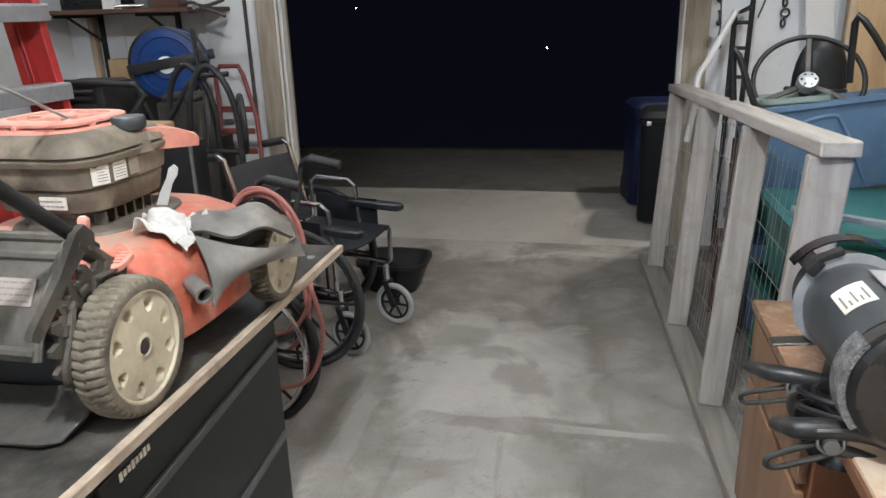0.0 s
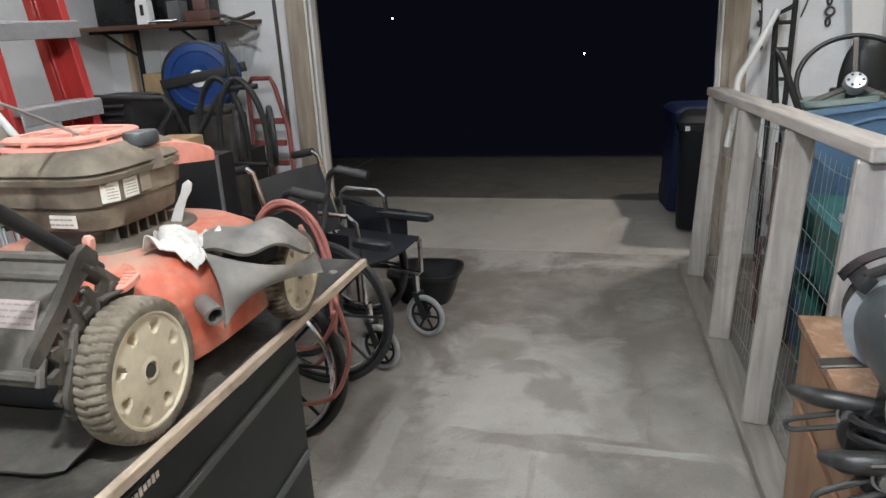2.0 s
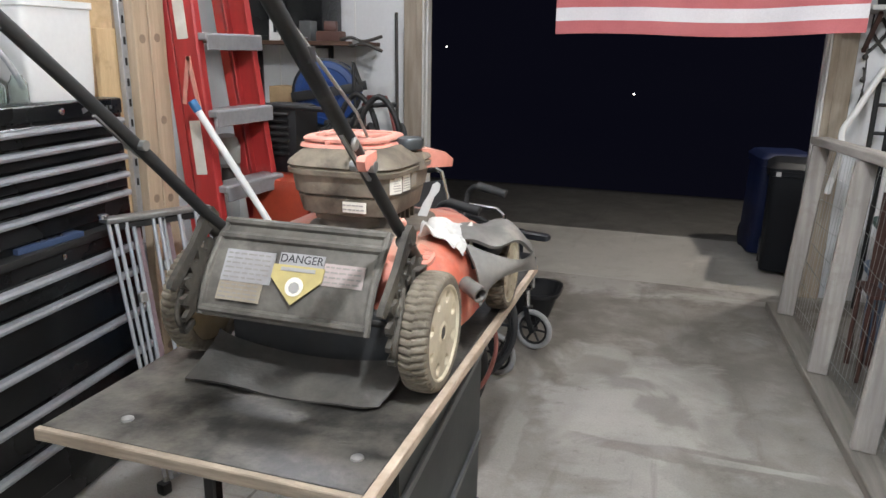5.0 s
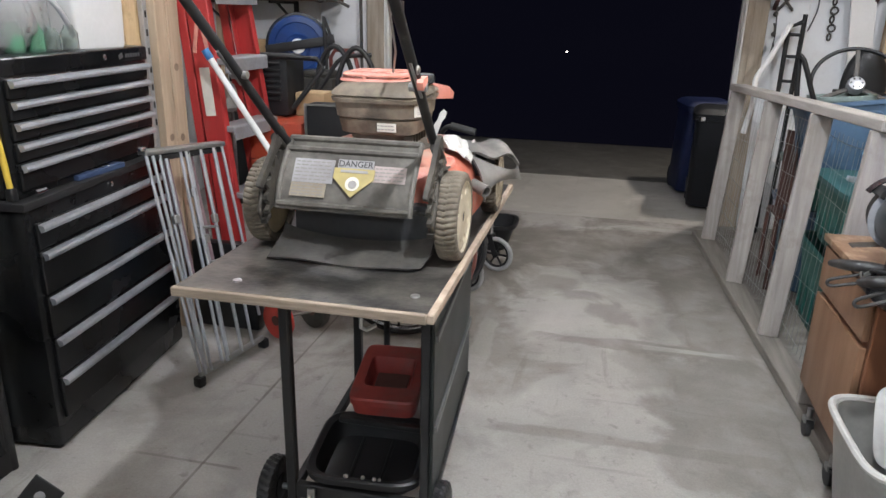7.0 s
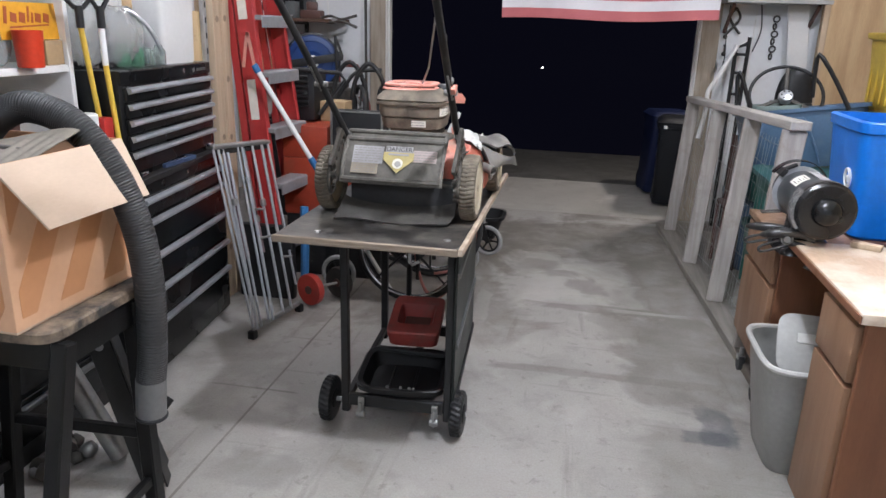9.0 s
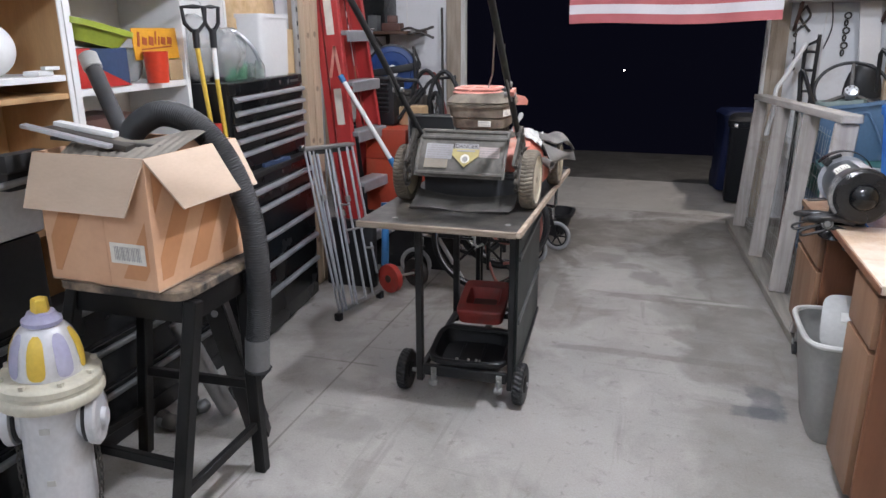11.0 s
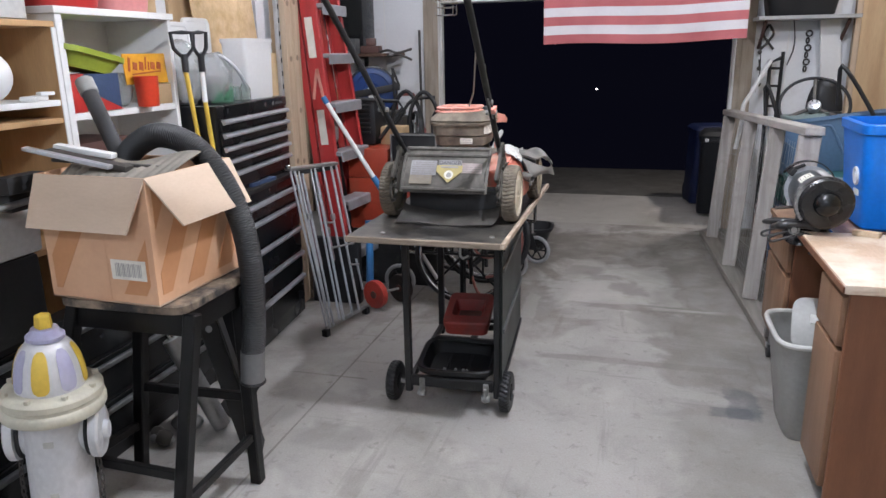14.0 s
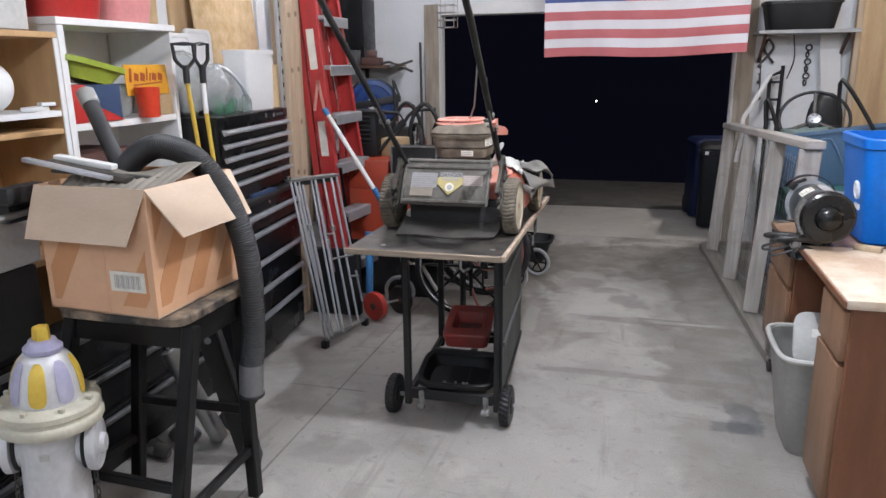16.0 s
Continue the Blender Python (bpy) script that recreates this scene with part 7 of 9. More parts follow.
# ---- wheelchairs ----
def wheelchair(label, at, turn, width, grip_z, lean, arms=True, aside=0.0, m_post=None):
    """Faces +x in its own coordinates; the rear axle stands over the origin."""
    ch = thing("wheelchair", label, "wheelchair", at, turn, "wheelchairs", world=False)
    h = width / 2
    for s in (-1, 1):
        y = s * (h + 0.035)
        m = pose(0, y, 0.305) @ AX["y"]
        bm = B()
        ring(bm, (0, y, 0.305), (0, 1, 0), 0.292, 0.013, 64, 10)
        w = part("rear_wheel", bm, m_rubber_black, ch, "black tyre")
        bm = B()
        ring(bm, (0, y, 0.305), (0, 1, 0), 0.272, 0.009, 56, 8)
        lathe(bm, [(0.03, -0.025), (0.036, -0.012), (0.036, 0.012), (0.03, 0.025)], 20, m)
        for k in range(8):
            a = 2 * math.pi * k / 8
            rod(bm, (0.03 * math.cos(a), y, 0.305 + 0.03 * math.sin(a)), (0.268 * math.cos(a), y, 0.305 + 0.268 * math.sin(a)), 0.008, 0.006, 8)
        part("rim", bm, m_black_plastic, w, "black spoked rim")
        bm = B()
        ring(bm, (0, y + s * 0.030, 0.305), (0, 1, 0), 0.262, 0.008, 56, 8)
        part("push_rim", bm, m_chrome, w)
        # front caster
        yc = s * (h - 0.03)
        bm = B()
        ring(bm, (0.43, yc, 0.10), (0, 1, 0), 0.087, 0.013, 36, 10)
        cs = part("caster", bm, m_grey_tyre, ch, "grey caster tyre")
        bm = B()
        ring(bm, (0.43, yc, 0.10), (0, 1, 0), 0.070, 0.007, 32, 8)
        lathe(bm, [(0.016, -0.02), (0.018, 0), (0.016, 0.02)], 16, pose(0.43, yc, 0.10) @ AX["y"])
        for k in range(6):
            a = 2 * math.pi * k / 6
            rod(bm, (0.43, yc, 0.10), (0.43 + 0.07 * math.cos(a), yc, 0.10 + 0.07 * math.sin(a)), 0.006, seg=8)
        part("caster_rim", bm, m_black_plastic, cs)
        bm = B()
        for q in (-0.022, 0.022):
            beam(bm, (0.43, yc + q, 0.10), (0.395, yc + q, 0.205), 0.006, 0.026, up=(1, 0, 0))
        beam(bm, (0.395, yc - 0.026, 0.208), (0.395, yc + 0.026, 0.208), 0.03, 0.012)
        part("fork", bm, m_black_satin, ch)
        bm = B()
        rod(bm, (0.393, yc, 0.20), (0.390, yc, 0.29), 0.014)
        part("caster_stem", bm, m_chrome, ch)
        # side frame
        yf = s * h
        bm = B()
        yg = yf + aside
        tube(bm, [(-0.03, yf, 0.12), (-0.03, yf, 0.45), (lean + 0.02, yg, grip_z - 0.08), (lean, yg, grip_z - 0.012), (lean - 0.04, yg, grip_z + 0.004)], 0.012, 10, n=4 if aside else 0)
        part("back_post", bm, m_post or m_chrome, ch)
        bm = B()
        rod(bm, (lean - 0.03, yg, grip_z + 0.004), (lean - 0.15, yg, grip_z - 0.020), 0.018, seg=14)
        part("push_grip", bm, m_rubber_black, ch, "black rubber grip")
        bm = B()
        tube(bm, [(-0.03, yf, 0.30), (0.39, yf, 0.29), (0.40, yf, 0.30), (0.40, yf, 0.45)], 0.011, 10)
        rod(bm, (-0.03, yf, 0.45), (0.40, yf, 0.45), 0.011, seg=10)
        part("side_frame", bm, m_chrome, ch)
        if arms:
            fore = 0.24 if s > 0 else 0.40
            bm = B()
            tube(bm, [(-0.03, yf, 0.47), (-0.02, yf, 0.635), (0.01, yf, 0.658), (fore - 0.05, yf, 0.658), (fore - 0.015, yf, 0.635), (fore, yf, 0.46)], 0.010, 10)
            part("arm_tube", bm, m_chrome, ch)
            bm = B()
            loft(bm, [rounded(0.33 if s > 0 else 0.455, yf, z, rx if s > 0 else rx * 0.6, ry, 5, 28) for z, rx, ry in ((0.540, 0.135, 0.022), (0.546, 0.145, 0.027), (0.566, 0.145, 0.027), (0.573, 0.135, 0.020))])
            part("arm_pad", bm, m_vinyl, ch, "black padded armrest")
            bm = B()
            sheet(bm, lambda u, v, yf=yf: Vector((0.0 + 0.34 * u, yf, 0.46 + 0.12 * v)), 6, 4, 0.004)
            part("skirt_guard", bm, m_vinyl, ch)
    bm = B()
    sheet(bm, lambda u, v: Vector((-0.02 + 0.42 * u, (v - 0.5) * width, 0.462 - 0.03 * math.sin(math.pi * v))), 8, 8, 0.008)
    part("seat", bm, m_vinyl, ch, "sagging black vinyl seat")
    bm = B()
    sheet(bm, lambda u, v: Vector((-0.03 + (lean + 0.03) * u - 0.025 * math.sin(math.pi * v), (v - 0.5) * width, 0.46 + (grip_z - 0.51) * u)), 8, 8, 0.008)
    part("backrest", bm, m_vinyl, ch, "black vinyl back sling")
    bm = B()
    beam(bm, (0.18, -h, 0.30), (0.18, h, 0.45), 0.02, 0.02)
    beam(bm, (0.21, h, 0.30), (0.21, -h, 0.45), 0.02, 0.02)
    part("cross_brace", bm, m_black_satin, ch)
    return ch


wheelchair("black wheelchair with chrome frame and padded armrests", (-1.235, 3.005, 0), -16, 0.42, 0.815, -0.14)
wheelchair("partly folded black wheelchair hung with a red hose", (-1.055, 2.345, 0), 178, 0.36, 0.855, -0.055, False, -0.13, m_black_satin)


# red hose hung over the folded chair
hs = thing("air_hose", "coiled red rubber hose hung over a wheelchair handle", "hose", (-0.92, 2.15, 0.2))
rnd = random.Random(8)
for k in range(6):
    w, dz = 0.125 + 0.025 * rnd.random(), 0.16 + 0.50 * rnd.random()
    cx, cy = -0.945 + 0.03 * rnd.random(), 2.13 + 0.05 * rnd.random()
    top = 0.835 + 0.03 * rnd.random()
    bm = B()
    tube(bm, [(cx - w * 0.95, cy, top - 0.12), (cx - 0.55 * w, cy + 0.01, top - 0.03), (cx, cy, top), (cx + w * 0.55, cy - 0.01, top - 0.03), (cx + w * 0.95, cy - 0.02, top - 0.13), (cx + w * 1.1, cy - 0.04, top - 0.12 - dz * 0.6), (cx + 0.5 * w, cy - 0.03, top - 0.12 - dz), (cx - 0.4 * w, cy - 0.01, top - 0.12 - dz), (cx - w, cy + 0.01, top - 0.12 - dz * 0.5)], 0.0078, 8, True, 6)
    part("loop", bm, m_hose_red, hs)
bm = B()
tube(bm, [(-0.86, 2.10, 0.80), (-0.79, 2.07, 0.68), (-0.725, 2.05, 0.50), (-0.72, 2.05, 0.38), (-0.78, 2.04, 0.25), (-0.92, 2.05, 0.20)], 0.0078, 8, n=6)
part("loop", bm, m_hose_red, hs)

# black tub on the floor beyond
bm = B()
open_tub(bm, (-0.90, 3.52, 0.0), (0.175, 0.15), (0.13, 0.11), 0.165, power=4, rim=0.012)
solo("plastic_tub", bm, m_black_plastic, "black plastic tub on the concrete floor", "tub")

# ---- machine with orange body and black engine ----
gen = thing("generator", "orange cased generator with a black louvred engine on top", "generator", (-1.60, 2.58, 0))
bm = B()
span(bm, (-1.88, 2.40, 0.36), (-1.29, 2.52, 0.69))
span(bm, (-1.88, 2.402, 0.685), (-1.61, 2.78, 0.87))
part("case", bm, m_orange, gen, "orange painted steel case", bevel=0.02)
bm = B()
span(bm, (-1.87, 2.41, 0.0), (-1.31, 2.51, 0.359))
part("base_box", bm, m_black_satin, gen, "black base under the case", bevel=0.008)
bm = B()
span(bm, (-1.58, 2.39, 0.700), (-1.30, 2.50, 0.960))
grl = part("front_panel", bm, m_black_plastic, gen, bevel=0.004)
bm = B()
for a, b in (((-1.585, 2.376, 0.690), (-1.290, 2.388, 0.704)), ((-1.585, 2.378, 0.956), (-1.290, 2.388, 0.964)), ((-1.585, 2.378, 0.704), (-1.575, 2.388, 0.956)), ((-1.300, 2.378, 0.704), (-1.290, 2.388, 0.956))):
    span(bm, a, b)
part("panel_frame", bm, m_steel, grl)
for k in range(2):
    bm = B()
    box(bm, (-1.45 + 0.05 * k, 2.395, 0.60), (0.035, 0.012, 0.02))
    part("side_mark", bm, m_paper, gen, smooth=0)
bm = B()
span(bm, (-1.97, 2.56, 0.87), (-1.74, 2.77, 1.16))
part("engine", bm, m_black_plastic, gen, bevel=0.03)
for k in range(7):
    bm = B()
    box(bm, (-1.845, 2.553, 0.955 + 0.028 * k), (0.14, 0.02, 0.009), (25, 0, 0))
    part("louvre", bm, m_black_satin, gen, bevel=0.002, seg=1)
bm = B()
tube(bm, [(-1.98, 2.53, 0.86), (-1.985, 2.51, 1.12), (-1.95, 2.51, 1.165), (-1.58, 2.54, 1.150), (-1.55, 2.54, 1.11), (-1.70, 2.52, 0.92)], 0.012, 10)
part("guard_tube", bm, m_black_satin, gen)
bm = B()
lathe(bm, [(0.05, 0), (0.07, 0.02), (0.075, 0.09), (0.06, 0.13), (0.02, 0.14)], 24, pose(-2.02, 2.46, 0.90))
part("air_filter", bm, m_bin_grey, gen)
bm = B()
rod(bm, (-2.02, 2.46, 0.80), (-2.02, 2.46, 0.92), 0.03)
rod(bm, (-2.02, 2.46, 0.82), (-1.80, 2.60, 0.82), 0.025)
part("intake_pipe", bm, m_iron, gen)
bm = B()
span(bm, (-1.735, 2.62, 0.87), (-1.58, 2.76, 0.985))
part("fuel_tank", bm, m_tan, gen, "tan cardboard-coloured tank cover", bevel=0.012)
for x, y in ((-1.84, 2.43), (-1.34, 2.43), (-1.84, 2.50), (-1.34, 2.50)):
    bm = B()
    rod(bm, (x, y, 0), (x, y, 0.045), 0.025)
    part("foot", bm, m_rubber_black, gen)

# ---- black steel hand cart with hooped frame ----
hc = thing("hand_cart", "black steel hand cart with hooped tube frame and spoked wheels", "hand cart", (-1.55, 3.2, 0))
for x, y in ((-1.56, 3.02), (-1.72, 3.12)):
    bm = B()
    tube(bm, [(x - 0.10, y, 0.05), (x - 0.11, y, 0.80), (x - 0.09, y, 1.06), (x, y + 0.01, 1.18), (x + 0.09, y + 0.02, 1.06), (x + 0.11, y + 0.03, 0.80), (x + 0.08, y + 0.03, 0.05)], 0.014, 10, n=5)
    part("hoop", bm, m_black_satin, hc)
for z in (0.30, 0.55, 0.80):
    bm = B()
    rod(bm, (-1.82, 3.10, z), (-1.46, 3.04, z), 0.010)
    part("cross_bar", bm, m_black_satin, hc)
for x, y in ((-1.66, 3.16), (-1.52, 3.22)):
    bm = B()
    ring(bm, (x, y, 0.90), (1, 0.6, 0), 0.13, 0.014, 40, 8)
    wh = part("spoked_wheel", bm, m_rubber_black, hc)
    bm = B()
    ax = Vector((1, 0.6, 0)).normalized()
    sd = ax.cross(Vector((0, 0, 1)))
    for k in range(5):
        a = 2 * math.pi * k / 5
        rod(bm, (x, y, 0.90), Vector((x, y, 0.90)) + 0.125 * (math.cos(a) * sd + math.sin(a) * Vector((0, 0, 1))), 0.008, seg=8)
    part("spokes", bm, m_steel, wh)
bm = B()
tube(bm, [(-1.90, 3.05, 0.80), (-1.75, 3.06, 1.0), (-1.66, 3.08, 1.12), (-1.50, 3.10, 1.14)], 0.012, 10, n=4)
part("handle", bm, m_black_satin, hc)
bm = B()
box(bm, (-1.62, 3.10, 0.055), (0.40, 0.24, 0.10))
part("toe_plate", bm, m_black_satin, hc, bevel=0.01)

# ---- red hand truck against the wall ----
ht = thing("hand_truck", "red steel hand truck standing by the door jamb", "hand truck", (-1.95, 4.1, 0))
bm = B()
tube(bm, [(-2.12, 4.06, 0.06), (-2.13, 4.12, 0.85), (-2.14, 4.14, 1.05), (-2.11, 4.15, 1.10), (-1.99, 4.15, 1.10), (-1.96, 4.14, 1.05), (-1.89, 4.12, 0.80), (-1.85, 4.06, 0.06)], 0.014, 10)
part("tube_frame", bm, m_dull_red, ht)
for z in (0.35, 0.60, 0.72, 0.85):
    bm = B()
    y = 4.06 + 0.06 * (z - 0.06) / 0.8
    beam(bm, (-2.12, y, z), (-1.92 + 0.06 * (0.93 - z), y, z), 0.02, 0.035)
    part("cross_bar", bm, m_dull_red, ht, bevel=0.004, seg=1)
bm = B()
rod(bm, (-2.0, 4.085, 0.35), (-2.0, 4.12, 0.85), 0.010)
part("centre_bar", bm, m_dull_red, ht)
bm = B()
box(bm, (-1.98, 3.98, 0.025), (0.30, 0.18, 0.01))
part("toe_plate", bm, m_dull_red, ht)
for x in (-2.17, -1.81):
    bm = B()
    lathe(bm, [(0.04, -0.025), (0.115, -0.028), (0.12, 0), (0.115, 0.028), (0.04, 0.025)], 30, pose(x, 4.13, 0.12) @ AX["x"])
    part("wheel", bm, m_rubber_black, ht)

# ---- wall shelf with its load ----
ws = thing("wall_shelf", "dark shelf board on steel brackets against the white wall", "shelf", (-2.65, 4.2, 1.40))
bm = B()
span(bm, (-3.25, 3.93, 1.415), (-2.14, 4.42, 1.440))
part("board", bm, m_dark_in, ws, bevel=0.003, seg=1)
for x in (-3.05, -2.50):
    bm = B()
    span(bm, (x - 0.015, 4.40, 0.60), (x + 0.015, 4.42, 1.415))
    part("standard", bm, m_black_satin, ws)
    bm = B()
    beam(bm, (x, 4.40, 1.405), (x, 3.98, 1.405), 0.014, 0.018)
    beam(bm, (x, 4.40, 1.25), (x, 4.10, 1.40), 0.012, 0.014)
    part("bracket", bm, m_black_satin, ws)
bm = B()
span(bm, (-3.12, 4.36, 0.0), (-3.08, 4.415, 1.41))
part("wood_leg", bm, m_stud, ws, "pale wooden leg", bevel=0.003, seg=1)
tvb = thing("speaker_cabinet", "black cabinet standing on the wall shelf", "cabinet", (-2.85, 4.15, 1.44))
bm = B()
span(bm, (-3.02, 4.02, 1.440), (-2.72, 4.36, 2.0))
part("body", bm, m_black_plastic, tvb, bevel=0.01)
bm = B()
span(bm, (-3.00, 4.012, 1.47), (-2.74, 4.021, 1.97))
part("front_panel", bm, m_black_metal, tvb, bevel=0.003)
bm = B()
span(bm, (-2.66, 4.10, 1.440), (-2.40, 4.38, 1.98))
solo("speaker_cabinet", bm, m_black_metal, "black cabinet standing on the wall shelf", "cabinet", bevel=0.008)
bm = B()
prism(bm, [(-0.045, 0), (0.045, 0), (0.038, 0.13), (0.02, 0.155), (-0.025, 0.155), (-0.04, 0.12)], 0.05, pose(-2.68, 4.05, 1.440, 90, 0, 0))
jg = solo("white_jug", bm, m_white_plastic, "white plastic jug on the wall shelf", "jug", bevel=0.008)
bm = B()
box(bm, (-2.68, 3.998, 1.52), (0.022, 0.004, 0.06))
part("spout_gap", bm, m_black_plastic, jg)
bm = B()
span(bm, (-2.50, 3.98, 1.440), (-2.42, 4.07, 1.56))
solo("grey_box", bm, m_cart_trim, "grey metal box on the wall shelf", "box", bevel=0.006)
bm = B()
span(bm, (-2.38, 3.97, 1.440), (-2.22, 4.07, 1.50))
box(bm, (-2.30, 4.02, 1.53), (0.08, 0.06, 0.06), (0, 0, 12))
solo("small_motor", bm, m_brown_thing, "rusty red-brown small motor on the wall shelf", "motor", bevel=0.01)
rnd = random.Random(3)
for k in range(4):
    bm = B()
    rod(bm, (-2.62 + 0.045 * k, 3.96, 1.452), (-2.58 + 0.045 * k, 3.985, 1.456), 0.011, 0.008)
    solo("socket", bm, m_chrome, "chrome socket on the wall shelf", "socket", group="sockets on the wall shelf")
pl = thing("pliers", "large black pliers hanging over the end of the shelf", "pliers", (-2.05, 4.0, 1.40))
bm = B()
tube(bm, [(-2.20, 3.95, 1.448), (-2.13, 3.95, 1.462), (-2.05, 3.95, 1.44), (-1.93, 3.95, 1.47)], 0.010, 8, n=4)
tube(bm, [(-2.20, 3.95, 1.435), (-2.13, 3.95, 1.415), (-2.05, 3.95, 1.43), (-1.93, 3.95, 1.385)], 0.010, 8, n=4)
part("handles_pair", bm, m_iron, pl)
bm = B()
lathe(bm, [(0.022, -0.008), (0.024, 0), (0.022, 0.008)], 16, pose(-2.10, 3.95, 1.437) @ AX["y"])
part("pivot", bm, m_steel, pl)
bm = B()
rod(bm, (-1.945, 4.25, 0.0), (-1.945, 4.22, 1.62), 0.011)
solo("steel_rod", bm, m_iron, "rusty steel rod standing against the wall", "rod")

# ---- blue hose reel ----
re = thing("hose_reel", "blue plastic hose reel with a black frame on a crate", "hose reel", (-2.22, 3.85, 0.72))
m = pose(-2.235, 3.84, 1.14) @ Matrix.Rotation(radians(18), 4, "Z") @ AX["y"] @ Matrix.Diagonal((0.84, 0.84, 1, 1))
bm = B()
lathe(bm, [(0.05, -0.105), (0.088, -0.109), (0.096, -0.103), (0.168, -0.103), (0.176, -0.109), (0.215, -0.106), (0.23, -0.095), (0.225, -0.075), (0.10, -0.06), (0.10, 0.06), (0.225, 0.075), (0.23, 0.095), (0.215, 0.105), (0.05, 0.10)], 48, m)
dr = part("drum", bm, m_blue_reel, re, "blue flanged drum")
bm = B()
lathe(bm, [(0.232, -0.10), (0.243, -0.095), (0.243, -0.078), (0.232, -0.073)], 48, m)
part("flange_rim", bm, m_black_plastic, dr)
bm = B()
lathe(bm, [(0.055, -0.108), (0.055, -0.118), (0.03, -0.122)], 24, m)
part("hub", bm, m_white_plastic, dr)
for z in (0.11, -0.12):
    bm = B()
    beam(bm, m @ Vector((-0.24, 0.03, z)), m @ Vector((0.26, -0.05, z)), 0.02, 0.055)
    part("frame_bar", bm, m_black_satin, re, bevel=0.004)
bm = B()
tube(bm, [m @ Vector(p) for p in ((0.26, -0.05, -0.14), (0.20, -0.22, -0.14), (0.22, 0.30, -0.14))], 0.011, 8)
part("stand_tube", bm, m_black_satin, re)
bm = B()
tube(bm, [m @ Vector(p) for p in ((-0.22, 0.05, -0.14), (-0.10, 0.42, -0.14))], 0.011, 8)
part("stand_tube", bm, m_black_satin, re)
bm = B()
span(bm, (-2.52, 3.62, 0.0), (-2.02, 4.05, 0.72))
solo("crate", bm, m_black_plastic, "dark plastic crate under the hose reel", "crate", bevel=0.012)
bm = B()
span(bm, (-2.72, 3.96, 1.04), (-2.46, 4.14, 1.16))
solo("small_carton", bm, m_tan, "tan cardboard carton behind the hose reel", "box", bevel=0.004)
bm = B()
span(bm, (-2.80, 3.95, 0.0), (-2.54, 4.25, 1.04))
solo("black_cabinet", bm, m_black_plastic, "black cabinet under a tan carton", "cabinet", bevel=0.01)
bm = B()
span(bm, (-2.08, 3.40, 0.0), (-1.84, 3.58, 0.98))
box(bm, (-1.96, 3.49, 1.0), (0.20, 0.15, 0.04))
solo("parts_crate", bm, m_iron, "dark greasy machine part stack behind the hand cart", "machine", bevel=0.02)

# ---- flag under the ceiling ----
fg_ = thing("flag", "faded striped flag hanging in front of the open door", "flag", (-0.12, 3.30, 1.48))
FX0, FX1, FZ0, SH = -0.785, 0.495, 1.478, 0.0577


def cloth(x, z):
    t = (x - FX0) / (FX1 - FX0)
    sag = 0.018 * (math.sin(t * 7 + 0.6) * 0.6 + t * 0.9 - 0.4) * (1 - (z - FZ0) / 0.75)
    return Vector((x, 3.30 + 0.022 * math.sin(t * 11) * (1.2 - (z - FZ0)) + 0.010 * math.sin(t * 25 + z * 6), z + sag * 0.8))


for k in range(13):
    mt = m_flag_red if k % 2 == 0 else m_flag_white
    x0 = FX0 + (0.41 * (FX1 - FX0) if k >= 6 else 0)
    bm = B()
    sheet(bm, lambda u, v, k=k, x0=x0: cloth(x0 + (FX1 - x0) * u, FZ0 + SH * (k + v)), 40, 2, 0.0012)
    part("stripe", bm, mt, fg_, smooth=60)
bm = B()
sheet(bm, lambda u, v: cloth(FX0 + 0.41 * (FX1 - FX0) * u, FZ0 + SH * (6 + 7 * v)), 20, 10, 0.0012)
part("canton", bm, m_flag_blue, fg_, smooth=60)
bm = B()
rod(bm, (FX0 - 0.05, 3.30, FZ0 + SH * 13 + 0.012), (FX1 + 0.05, 3.30, FZ0 + SH * 13 + 0.012), 0.010)
part("rod", bm, m_steel, fg_)
for x in (FX0 + 0.1, FX1 - 0.1):
    bm = B()
    rod(bm, (x, 3.30, FZ0 + SH * 13 + 0.02), (x, 3.30, 2.75), 0.003, seg=6)
    part("hanger", bm, m_wire, fg_)

# wire basket hung beside the opening
wbk = thing("wire_basket", "chrome wire basket hanging by the door jamb", "wire basket", (-1.62, 3.9, 1.75))
for k in range(4):
    z = 1.72 + 0.055 * k
    bm = B()
    tube(bm, [(-1.71, 3.90, z), (-1.57, 3.90, z), (-1.57, 4.02, z), (-1.71, 4.02, z)], 0.0035, 6, True)
    part("hoop", bm, m_chrome, wbk)
for x, y in ((-1.71, 3.90), (-1.64, 3.90), (-1.57, 3.90), (-1.57, 4.02), (-1.71, 4.02)):
    bm = B()
    rod(bm, (x, y, 1.72), (x, y, 2.75 if (x, y) in ((-1.71, 4.02), (-1.57, 4.02)) else 1.90), 0.003, seg=6)
    part("wire", bm, m_chrome, wbk)

